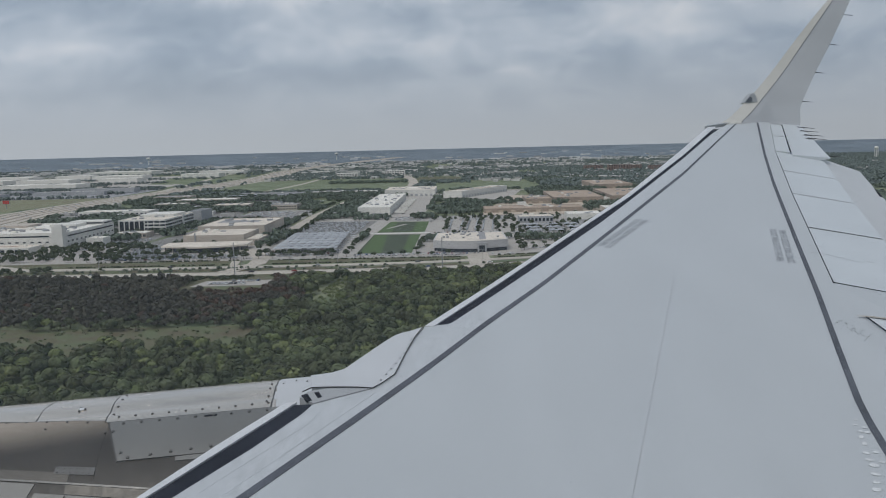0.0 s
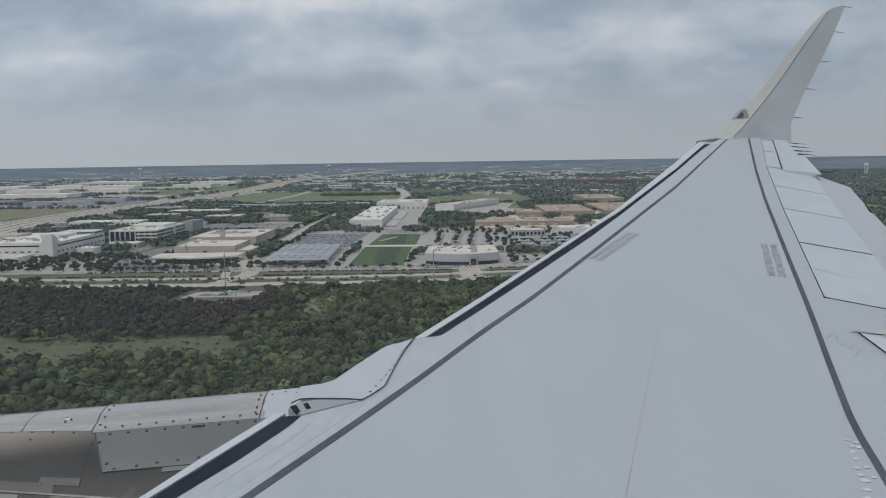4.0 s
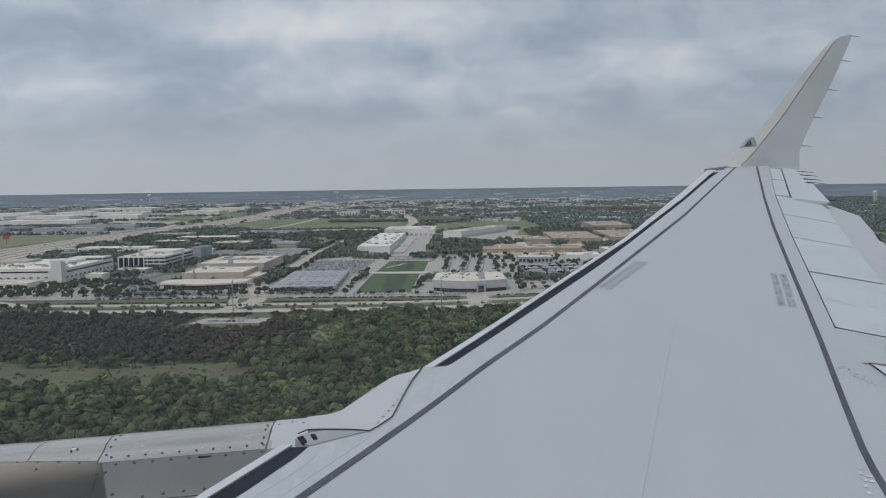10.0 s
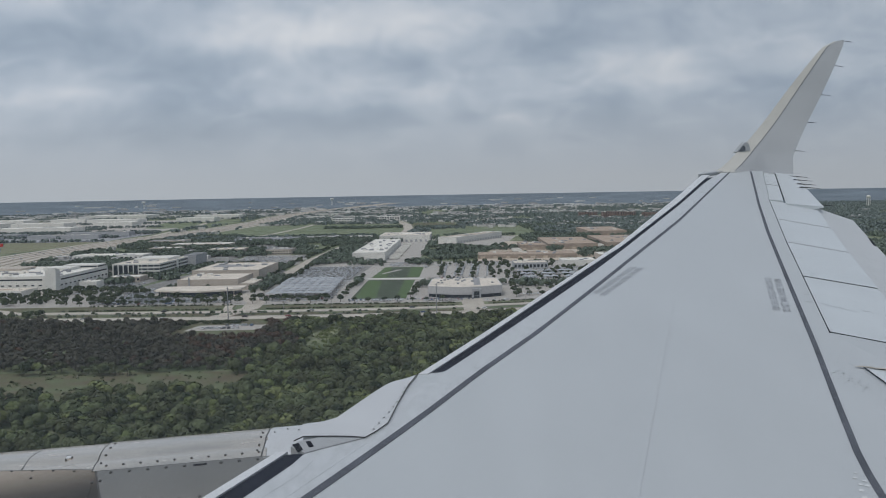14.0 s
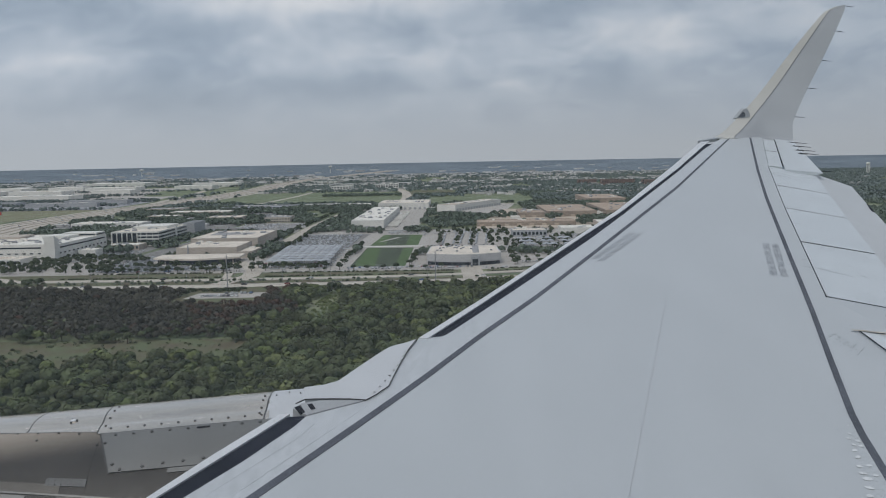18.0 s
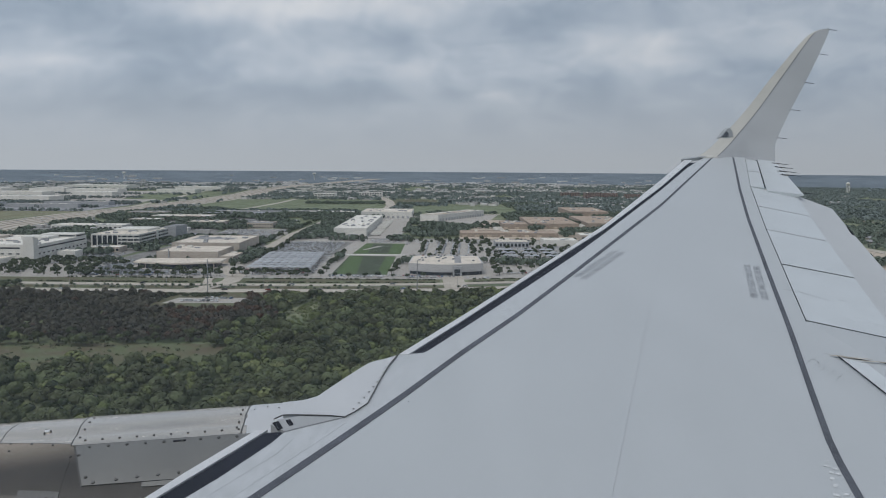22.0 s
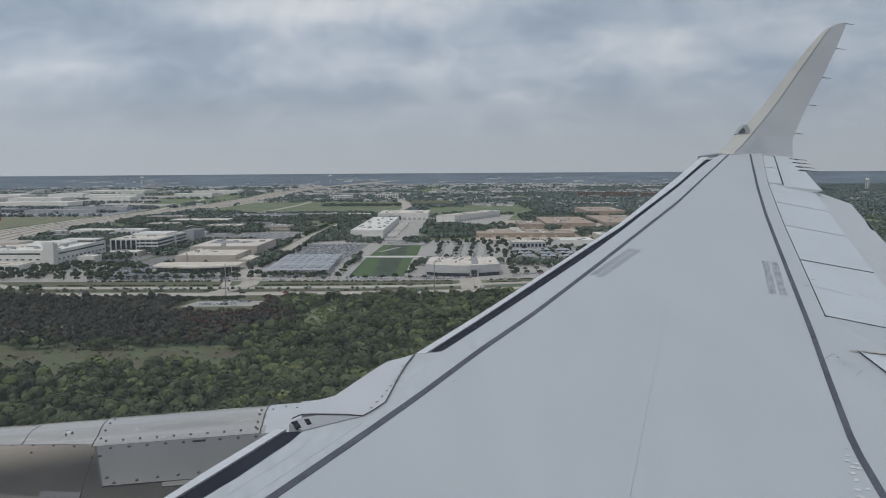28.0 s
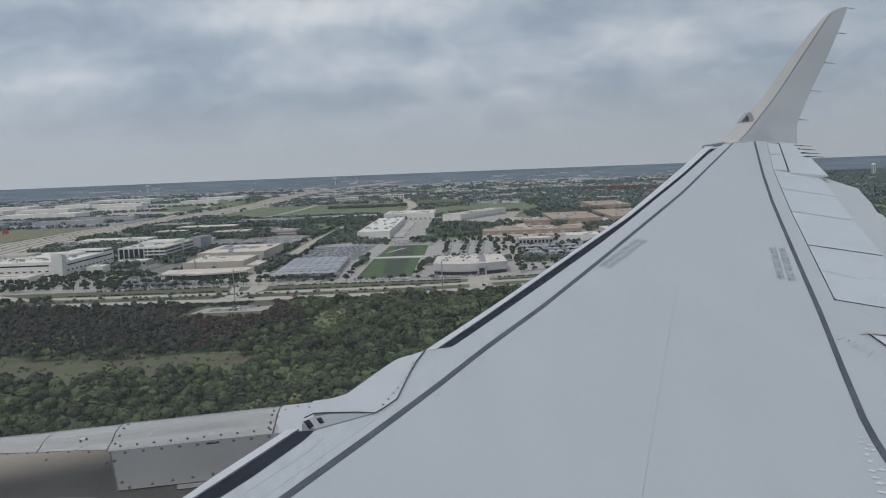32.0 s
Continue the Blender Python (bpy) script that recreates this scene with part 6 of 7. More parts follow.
def jitter_grid(x0, x1, y0, y1, step):
    gx, gy = np.meshgrid(np.arange(x0, x1, step), np.arange(y0, y1, step))
    p = np.stack([gx.ravel(), gy.ravel()], 1)
    return p + rng.uniform(-0.48, 0.48, p.shape) * step


def patchy(p, size, seed):
    """Smooth random field from 0 to 1 over the plan."""
    return np.array([noise.noise((x / size + seed, y / size, seed * 1.7)) * 0.5 + 0.5 for x, y in p])


# woods below the road, with clearings
LOT = (-196, -136, 584, 652)


def in_woods(p):
    """Plan points of the wooded ground: short of the road, right of the frontage road."""
    left = np.interp(p[:, 1], [290, 359, 423, 554, 700], [-165, -205, -246, -320, -400])
    edge = np.interp(p[:, 0], [-520, -343, -191, -85, 1, 73, 160], [678, 672, 670, 675, 684, 704, 728])
    return (p[:, 0] > left) & (p[:, 1] < edge - 4 - np.interp(p[:, 0], [-330, -300, -200, -60, 60, 120], [0, 8, 22, 26, 15, 6])) & ~((p[:, 0] > LOT[0]) & (p[:, 0] < LOT[1]) & (p[:, 1] > LOT[2]) & (p[:, 1] < LOT[3]))


def outside_lot(p):
    return ~((p[:, 0] > -197) & (p[:, 0] < -134) & (p[:, 1] > 606) & (p[:, 1] < 652))


def clearing(p, wob):
    """How far a plan point lies inside one of the clearings: above 0 it is open ground."""
    x, y = p[:, 0], p[:, 1]
    band = 1 - np.abs((y - 444 - 5 * np.sin(x / 31)) / 30) - np.maximum(0, x + 118) / 24
    glade = 1 - ((x + 87 + 0.05 * (y - 560)) / 11) ** 2 - ((y - 565) / 60) ** 2
    west = 1 - ((x + 188) / 11) ** 2 - ((y - 425) / 30) ** 2
    far = 1 - ((x - 5) / 40) ** 2 - ((y - 545) / 6) ** 2
    return np.maximum.reduce([band, glade, west, far]) + (wob - 0.5) * 1.1


p = jitter_grid(-400, 120, 300, 735, 4.5)
p = p[in_woods(p) & (p[:, 0] < np.interp(p[:, 1], [300, 450, 650, 735], [25, 60, 110, 140]))]
p = p[clearing(p, patchy(p, 16, 7.3)) < 0.0]
thick = patchy(p, 60, 2.2) * 0.5 + np.where((p[:, 0] < -112 + 12 * np.sin(p[:, 1] / 17)) & (p[:, 1] > 474), 0.5, 0)
rad = rng.uniform(1.5, 3.4, len(p)) * (0.7 + 0.6 * patchy(p, 30, 8.8))
hgt = rad * rng.uniform(0.7, 1.2, len(p)) + rng.uniform(0.2, 2.0, len(p))
kind = rng.random(len(p))
gloom = thick >= 0.55
rust = gloom & (kind < 0.85 * (patchy(p, 22, 12.1) > 0.38) * np.exp(-((p[:, 0] + 128) / 34) ** 2 - ((p[:, 1] - 590) / 70) ** 2) * 1.8 + 0.04)
pale = ~gloom & (kind < 0.07 + 0.34 * (patchy(p, 26, 4.6) > 0.58))
deep = ~gloom & ~pale & (kind > 0.80)
leafy = ~gloom & ~pale & ~deep
giant = ~gloom & (rng.random(len(p)) < 0.07)
forest("tall_trees", p[giant], rng.uniform(3.4, 5.6, giant.sum()), rng.uniform(3.6, 5.4, giant.sum()), 300, 0.095, LEAF, "tall broad green trees above the woods", "woods")
giant = ~gloom & ~giant & (rng.random(len(p)) < 0.025)
forest("tall_light_trees", p[giant], rng.uniform(3.0, 4.6, giant.sum()), rng.uniform(3.4, 4.6, giant.sum()), 260, 0.11, LEAF_LIGHT, "tall yellow green trees above the woods", "woods")
shown = p[:, 0] < np.interp(p[:, 1], [300, 450, 650, 735], [-25, 10, 70, 100])
front = (p[:, 1] < 450) & (p[:, 0] < 0) & (p[:, 0] > -232)
near = (p[:, 1] < 500) & shown & ~front
for zone, leaves, size in ((front, 225, 0.106), (near, 130, 0.14), (~near & ~front & shown, 92, 0.17), (~shown, 22, 0.34)):
    q = leafy & zone
    forest("woods", p[q], rad[q], hgt[q], leaves, size, LEAF, "dense mixed green woodland below the road", "woods")
    q = deep & zone
    forest("dark_trees", p[q], rad[q] * 1.05, hgt[q] * 1.1, leaves, size, LEAF_DARK, "dark green trees among the woods", "woods")
forest("light_trees", p[pale], rad[pale] * 1.1, hgt[pale], 96, 0.165, LEAF_LIGHT, "lighter yellow green trees among the woods", "woods")
gloom &= ~rust
forest("thicket", p[gloom], rad[gloom] * 0.95, hgt[gloom] * 0.9, 70, 0.195, LEAF_GLOOM, "dark grey brown thicket among the woods", "woods")
forest("rusty_trees", p[rust], rad[rust] * 0.9, hgt[rust] * 0.9, 100, 0.16, LEAF_RUST, "red brown dying trees in the thicket", "woods")
# the woods go on beyond, as far as the street
p = jitter_grid(60, 470, 330, 700, 7.0)
p = p[(p[:, 0] > np.interp(p[:, 1], [300, 450, 650, 735], [25, 60, 110, 140])) & (p[:, 1] < 690 + 0.03 * p[:, 0])]
forest("woods", p, rng.uniform(3.0, 5.4, len(p)), rng.uniform(2.0, 4.6, len(p)), 13, 0.42, LEAF, "dense mixed green woodland below the road", "woods")
# shrubs and tall grass on the clearings
p = jitter_grid(-400, 170, 300, 735, 3.4)
p = p[in_woods(p - np.array([0, 24.0]))]
p = p[outside_lot(p) & (rng.random(len(p)) < 0.10 + 0.5 * (patchy(p, 14, 5.7) > 0.60))]
forest("shrubs", p, rng.uniform(0.5, 1.3, len(p)), rng.uniform(0.0, 0.3, len(p)), 16, 0.30, LEAF, "low green shrubs on the clearings", "shrubs")
# light young growth on the glade
glade = np.stack([rng.normal(-87, 8, 170), rng.uniform(505, 640, 170)], 1)
forest("glade_bushes", glade, rng.uniform(0.6, 1.7, 170), rng.uniform(0.0, 0.6, 170), 50, 0.2, LEAF_LIGHT, "light green bushes on a glade", "shrubs")
# low dark scrub between the woods and the road
u = rng.uniform(-395, 110, 950)
v = np.interp(u, [-520, -343, -191, -85, 1, 73, 160], [676, 670, 668, 673, 682, 702, 726]) - 3 - 26 * rng.random(950) ** 1.4
scrub = np.stack([u, v], 1)
scrub = scrub[outside_lot(scrub) & (patchy(scrub, 18, 9.9) > 0.40)]
forest("scrub", scrub, rng.uniform(0.9, 2.1, len(scrub)), rng.uniform(0.2, 0.9, len(scrub)), 40, 0.26, LEAF_DARK, "low dark scrub along the road's edge", "shrubs")
u = rng.uniform(-520, -335, 90)
forest("roadside_trees", np.stack([u, rng.uniform(696, 716, 90)], 1), rng.uniform(1.6, 3.2, 90), rng.uniform(1.4, 3.0, 90), 70, 0.2, LEAF_DARK, "dark trees on the median by the road's bend", "trees")
quad_area("clearing", [(-330, 408), (-96, 412), (-104, 478), (-330, 478)], DRY_GRASS, 0.10, "dry brown and green grass of a clearing")


def outside(p, rects, grow=6):
    keep = np.ones(len(p), bool)
    for x0, x1, y0, y1 in rects:
        keep &= ~((p[:, 0] > x0 - grow) & (p[:, 0] < x1 + grow) & (p[:, 1] > y0 - grow) & (p[:, 1] < y1 + grow))
    return keep


NEAR_BUILT = [(-32, 38, 786, 870), (-147, -103, 1224, 1560), (-150, -57, 1672, 1800), (-40, 80, 1580, 1800), (-400, -345, 1030, 1138), (-520, -398, 878, 1012), (-352, -337, 1145, 1195), (-520, -418, 850, 884), (-388, -352, 985, 1010), (-394, -376, 925, 945),
         (-288, -206, 825, 872), (-280, -203, 882, 950), (-288, -216, 962, 1066)]
FAR_BUILT = [(135, 212, 1406, 1598), (24, 158, 1236, 1300), (92, 132, 1402, 1490), (250, 325, 1782, 1972), (228, 300, 1420, 1640), (340, 420, 1560, 1760),
         (123, 164, 1100, 1142), (62, 102, 1068, 1102), (-298, -259, 1380, 1420), (-512, -408, 1590, 1640), (-516, -466, 1490, 1520), (-402, -346, 1430, 1475), (-445, -318, 1775, 1800), (-305, -240, 1790, 1815), (-222, -175, 1780, 1802),
         (-575, -470, 1330, 1372), (-420, -372, 1262, 1292), (-590, -520, 1700, 1740), (180, 260, 1180, 1230)]
EAST = [(150, 500, 760, 1170), (540, 860, 600, 905), (850, 1015, 860, 1440), (960, 1085, 640, 780), (1000, 1125, 1010, 1210), (1090, 1290, 1090, 1300), (1390, 1650, 700, 960), (1430, 1510, 640, 710), (600, 720, 1580, 1700)]
BUILT = NEAR_BUILT + FAR_BUILT
LAWNS = [(-99, -46, 790, 984), (-98, -46, 985, 1120), (-184, -114, 796, 1000)]
OPEN = BUILT + LAWNS + [(-560, -124, 1900, 2540), (-57, 150, 1835, 2180), (-1000, -735, 1480, 2200), (-1700, -760, 2200, 3300), (-116, -20, 2290, 2600), (-40, 110, 1500, 1820), (-102, -60, 1200, 1680), (-900, -720, 2550, 3000), (1300, 1900, 2700, 2950), (1560, 1720, 2540, 2600)]
CAR_PARKS = [(-200, -105, 1005, 1150), (-40, 180, 905, 1060), (-320, -220, 1180, 1350)]


def line_gap(p, pts):
    """Distance of plan points from a line."""
    d = np.full(len(p), 1e9)
    for (ax, ay), (bx, by) in zip(pts, pts[1:]):
        t = np.clip(((p[:, 0] - ax) * (bx - ax) + (p[:, 1] - ay) * (by - ay)) / ((bx - ax) ** 2 + (by - ay) ** 2), 0, 1)
        d = np.minimum(d, np.hypot(p[:, 0] - ax - t * (bx - ax), p[:, 1] - ay - t * (by - ay)))
    return d


STREETS = ([(-201, 1000), (-209, 1263), (-203, 1567)], [(-188, 690), (-174, 740), (-178, 780), (-211, 850)], [(11, 704), (8, 800)], [(-480, 1860), (-433, 2015), (-425, 2733)], [(-149, 1820), (-124, 2100), (-149, 2516), (-208, 2911)], [(-700, 1900), (-770, 2600), (-874, 3266)])


def off_road(p):
    keep = line_gap(p, HWY) > 62
    for s in STREETS:
        keep &= line_gap(p, s) > 11
    return keep


# loose trees over the paved grounds
p = jitter_grid(-560, 60, 775, 905, 8.0)
p = p[outside(p, BUILT + LAWNS, 3) & off_road(p) & ((p[:, 0] < -318) | (patchy(p, 26, 6.4) > 0.66))]
p = p[(rng.random(len(p)) < 0.8)]
forest("frontage_trees", p, rng.uniform(1.8, 3.4, len(p)), rng.uniform(2.0, 3.4, len(p)), 46, 0.26, LEAF_DARK, "dark green trees dotted over the frontage", "trees")
p = jitter_grid(-40, 200, 905, 1190, 9.5)
p = p[outside(p, BUILT + LAWNS, 3) & (rng.random(len(p)) < np.where((p[:, 0] < 34) & (p[:, 1] < 1130), 0.07, 0.36))]
forest("car_park_trees", p, rng.uniform(1.9, 3.5, len(p)), rng.uniform(2.0, 3.4, len(p)), 40, 0.27, LEAF_DARK, "dark green trees dotted over the car parks", "trees")
# belts of trees among the nearer buildings
p = jitter_grid(-640, 460, 880, 1880, 6.6)
p = p[outside(p, OPEN + CAR_PARKS + [(-40, 185, 900, 1195), (20, 220, 1190, 1240), (-312, -290, 880, 960), (-105, -60, 1195, 1660), (40, 130, 1310, 1400)], 4) & off_road(p) & ((patchy(p, 48, 5.1) > 0.47 + 0.04 * (p[:, 0] < -215)) | ((p[:, 0] > -215) & (p[:, 0] < -185) & (p[:, 1] < 1000)))]
forest("tree_belts", p, rng.uniform(2.6, 4.8, len(p)), rng.uniform(2, 4.6, len(p)), 18, 0.38, LEAF_TREE, "dark green belts of trees between buildings", "trees")
# rows of trees on both sides of the street between the car parks
f = np.repeat(np.arange(1005, 1560, 9.0), 2)
row = np.stack([np.interp(f, [1000, 1263, 1567], [-201, -209, -203]) + np.tile([-14.0, 14.0], len(f) // 2) + rng.normal(size=len(f)) * 1.2, f + rng.uniform(-3, 3, len(f))], 1)
row = row[rng.random(len(row)) < 0.8]
forest("street_trees", row, rng.uniform(2.2, 3.6, len(row)), rng.uniform(1.8, 3.0, len(row)), 36, 0.28, LEAF_DARK, "dark trees lining a street", "trees")
# hedge lines across the meadow and trees round it
hed = np.concatenate([np.stack([rng.uniform(-345, -150, 260), rng.normal(2310, 20, 260)], 1), np.stack([rng.uniform(-116, -5, 160), rng.normal(2275, 14, 160)], 1),
                      np.stack([rng.uniform(-560, -170, 330), rng.normal(1868, 12, 330)], 1), np.stack([rng.uniform(-40, 110, 70), rng.normal(1850, 5, 70)], 1),
                      np.stack([rng.uniform(150, 330, 500), rng.uniform(1990, 2400, 500)], 1), np.stack([rng.uniform(-610, -470, 150), rng.uniform(1880, 2000, 150)], 1)])
forest("hedgerow", hed, rng.uniform(2.2, 4.6, len(hed)), rng.uniform(2, 4.5, len(hed)), 28, 0.3, LEAF_TREE, "dark hedgerow of trees across the meadow", "hedge")
far = np.concatenate([np.stack([rng.uniform(-1900, -760, 420), rng.normal(2262, 11, 420)], 1), np.stack([rng.uniform(-1600, -740, 360), rng.normal(2195, 16, 360)], 1), np.stack([rng.uniform(-1400, -760, 240), rng.normal(2020, 14, 240)], 1), np.stack([rng.uniform(-1260, -980, 160), rng.uniform(2420, 2500, 160)], 1), np.stack([rng.uniform(-1700, -860, 240), rng.normal(2600, 22, 240)], 1), np.stack([rng.uniform(-1700, -800, 240), rng.normal(2930, 25, 240)], 1), np.stack([rng.uniform(-1000, -735, 60), rng.normal(1850, 5, 60)], 1)])
forest("yard_trees", far, rng.uniform(2.5, 5.5, len(far)), rng.uniform(2, 4, len(far)), 18, 0.34, LEAF_HAZED, "dark trees between huge white warehouses", "trees")
# town beyond: trees and buildings, thinning with distance
r = 1850 * (5000 / 1850) ** rng.random(24000)
a = np.radians(np.concatenate([rng.uniform(-31, 17, 17500), rng.uniform(20, 31, 6500)]))
p = np.stack([r * np.sin(a), r * np.cos(a)], 1)
clump = np.array([noise.noise((x / 190, y / 300, 4.0)) for x, y in p])
p = p[outside(p, OPEN, 14) & off_road(p) & ((clump > -0.3) | (p[:, 0] > 0.35 * p[:, 1]))]
east = np.stack([rng.uniform(420, 1100, 3200), rng.uniform(1000, 2300, 3200)], 1)
east = np.concatenate([east, np.stack([rng.uniform(535, 850, 1100), rng.uniform(925, 1470, 1100)], 1), np.stack([rng.uniform(1000, 1700, 900), rng.uniform(1150, 2300, 900)], 1)])
east = east[((patchy(east, 90, 3.3) > 0.40) | (east[:, 0] < 850) & (east[:, 1] < 1470) & (east[:, 0] > 535)) & outside(east, OPEN + EAST, 8) & (line_gap(east, [(918, 650), (841, 1251), (674, 2420)]) > 12) & (line_gap(east, [(512, 756), (514, 933), (488, 1522), (440, 2400)]) > 14)]
forest("eastern_trees", east, rng.uniform(3.0, 6.0, len(east)), rng.uniform(2, 4.4, len(east)), 20, 0.32, LEAF_TREE, "dark green trees across the eastern plain", "trees")
forest("town_trees", p, rng.uniform(3.2, 6.6, len(p)), rng.uniform(2, 4.2, len(p)), 10, 0.42, LEAF_HAZED, "green trees of the town in a haze-paled colour", "trees")


def town(count, r0, r1, amin, amax, size, height, seed, name, label):
    """Distant buildings as two joined meshes: walls and roofs."""
    g = np.random.default_rng(seed)
    rr = r0 * (r1 / r0) ** g.random(count)
    aa = np.radians(g.uniform(amin, amax, count))
    q = np.stack([rr * np.sin(aa), rr * np.cos(aa)], 1)
    q = q[outside(q, OPEN, 25) & off_road(q)]
    cl = np.array([noise.noise((x / 700, y / 600, 9.0)) for x, y in q])
    q = q[cl > -0.12]
    walls, roofs = [], []
    for x, y in q:
        w, d, h = g.uniform(*size) * 0.5, g.uniform(*size) * 0.35, g.uniform(*height)
        t = g.choice((0.0, 0.2, -0.3)) + g.normal() * 0.03
        c, s = math.cos(t), math.sin(t)
        b = [(x + c * u - s * v, y + s * u + c * v) for u, v in ((-w, -d), (w, -d), (w, d), (-w, d))]
        for i in range(4):
            j = (i + 1) % 4
            walls.append([(*b[i], -2), (*b[j], -2), (*b[j], h), (*b[i], h)])
        roofs.append([(*c4, h + 0.05) for c4 in b])
    for nm, qs, mat in ((name + "_walls", walls, TOWN), (name + "_roofs", roofs, TOWN_ROOF)):
        arr = np.array(qs, float)
        tagged(soup(nm, lay_all(arr.reshape(-1, 3)).reshape(-1, 4, 3), mat), label, "town", kind="stuff")


town(150, 1230, 1900, -25, -6, (9, 26), (3, 5.5), 8, "low_shops", "small pale roofs among trees behind the offices")
town(1500, 1950, 3600, -33, 16, (9, 28), (3.5, 6), 3, "suburb", "pale roofs of suburban houses and shops among trees")
town(1500, 3200, 5300, -33, 17, (10, 62), (4, 9), 4, "town_edge", "distant pale commercial buildings across the plain")
town(60, 2300, 5200, 17, 31, (10, 44), (4, 7), 12, "eastern_roofs", "a few pale roofs among the eastern trees")
town(130, 4700, 8800, -31, 18, (14, 70), (5, 9), 5, "far_sheds", "white sheds on the far plain")


# ---- fabric shade canopies over the car parks ----
def shade_canopy(x, y, w, d, waves, label):
    """A billowing fabric roof in long rows on slim posts."""
    ob = new("shade_canopy")
    bm = bmesh.new()
    nx, ny = waves * 6, 4
    grid = []
    for j in range(ny + 1):
        row = []
        for i in range(nx + 1):
            u, v = i / nx, j / ny
            z = 4.6 + 1.1 * abs(math.sin(math.pi * u * waves)) ** 0.8 * (0.55 + 0.45 * math.sin(math.pi * v)) + 0.5 * math.sin(math.pi * v)
            row.append(bm.verts.new(((u - 0.5) * w, (v - 0.5) * d, z)))
        grid.append(row)
    low = [[bm.verts.new(p.co - Vector((0, 0, 0.12))) for p in row] for row in grid]
    for j in range(ny):
        for i in range(nx):
            bm.faces.new((grid[j][i], grid[j][i + 1], grid[j + 1][i + 1], grid[j + 1][i]))
            bm.faces.new((low[j][i], low[j + 1][i], low[j + 1][i + 1], low[j][i + 1]))
    for i in range(nx):
        bm.faces.new((grid[0][i], low[0][i], low[0][i + 1], grid[0][i + 1]))
    part("fabric_roof", bm, CANOPY, ob)
    for i in range(waves + 1):
        for s in (-0.48, 0.48):
            px = (i / waves - 0.5) * w * 0.99
            box("post", px - 0.15, px + 0.15, s * d - 0.15, s * d + 0.15, -0.3, 4.7, STEEL, ob)
    tagged(ob, label, "shade canopy", "shade canopies")
    return at_plan(ob, x, y)


for k in range(7):
    shade_canopy(-146 - 1.0 * k, 812 + k * 21.5, 58, 15, 7, "blue grey billowing fabric canopy over rows of parked cars")
for k in range(3):
    for j in range(3):
        shade_canopy(70 + j * 22, 930 + k * 34, 15, 11, 2, "pale blue fabric canopy over parked cars between trees")
for k in range(3):
    shade_canopy(-440 + k * 46, 1745 + 4 * k, 40, 16, 3, "grey fabric canopy beside a low office")


# ---- planted trees, each its own ----
def tree_thing(seed, leaf):
    r5 = random.Random(seed)
    ob = new("tree")
    bm = bmesh.new()
    rings = []
    for z, r in ((0, 0.26), (0.8, 0.19), (2.4, 0.15), (3.6, 0.08)):
        rings.append([bm.verts.new((r * math.cos(k * math.pi / 3) + 0.03 * z, r * math.sin(k * math.pi / 3), z)) for k in range(6)])
    for r0, r1 in zip(rings, rings[1:]):
        for i in range(6):
            bm.faces.new((r0[i], r0[(i + 1) % 6], r1[(i + 1) % 6], r1[i]))
    for k in range(4):
        a = k * 1.57 + r5.random()
        b0, b1 = Vector((0.06, 0, 2.1)), Vector((1.5 * math.cos(a), 1.5 * math.sin(a), 3.9))
        side = Vector((-math.sin(a), math.cos(a), 0))
        v = [bm.verts.new(q) for q in (b0 + side * 0.07, b0 - side * 0.07, b1 - side * 0.02, b1 + side * 0.02)]
        bm.faces.new(v)
        u = [bm.verts.new(q) for q in (b0 + Vector((0, 0, 0.07)), b0 - Vector((0, 0, 0.07)), b1 - Vector((0, 0, 0.02)), b1 + Vector((0, 0, 0.02)))]
        bm.faces.new(u)
    part("trunk", bm, BARK, ob)
    q = crown(110, 0.2, r5.uniform(0.8, 1.05)) * 2.7
    q[..., 2] += 4.1
    soup("crown", q, leaf, ob)
    return tagged(ob, "young dark green tree with a rounded crown", "tree", "planted trees")


models = [tree_thing(s, LEAF_DARK) for s in (1, 2, 3)]
spots = []
for k in range(19):  # front of the car lot
    spots.append((-182 + k * 3.6, 792 + (k % 2) * 1.5))
for k in range(26):  # along the frontage
    spots.append((-330 + k * 12.5, 771 + (k * 5) % 4))
for k in range(10):  # round the showroom
    spots.append((-44 + (k % 3), 800 + k * 11))
    spots.append((48 + (k % 3) * 2, 790 + k * 12))
for k in range(13):
    spots.append((-108 + (k % 2) * 2, 800 + k * 15))
    spots.append((-190 + (k % 2) * 2, 868 + k * 11))
for k in range(18):  # before the halls
    spots.append((-310 + k * 6.0, 801 + (k * 7) % 6))
for k in range(20):
    spots.append((-318 + k * 6.6, 774 + (k * 3) % 5))
for k in range(12):
    spots.append((-290 + k * 8, 815 + (k * 13) % 10))
for x0, x1 in ((-23, -22), (-4, 1), (13, 18), (32, 37)):  # planted islands of the car park behind the showroom
    for k in range(12):
        if k % 4 != 3:
            spots.append((x0 + (x1 - x0) * k / 11, 985 + 12.5 * k))
for k in range(20):  # along the median of the road
    spots.append((-330 + k * 19, 704 + (k * 3) % 4))
for row in range(3):
    for k in range(7):
        spots.append((60 + k * 11, 800 + row * 34))
rt = random.Random(4)
for i, (x, y) in enumerate(spots):
    s = rt.uniform(0.7, 1.1)
    if 700 < y < 710:
        s *= 0.55
    m = Matrix.Translation((x + rt.uniform(-1.5, 1.5), y + rt.uniform(-2, 2), 0.1)) @ Matrix.Rotation(rt.uniform(0, 6.28), 4, "Z")
    if i < 3:
        models[i].matrix_world = m
    else:
        t = copy_thing(models[i % 3], m)
        t.scale = (s * 1.12, s * 1.12, s * rt.uniform(0.68, 0.9))


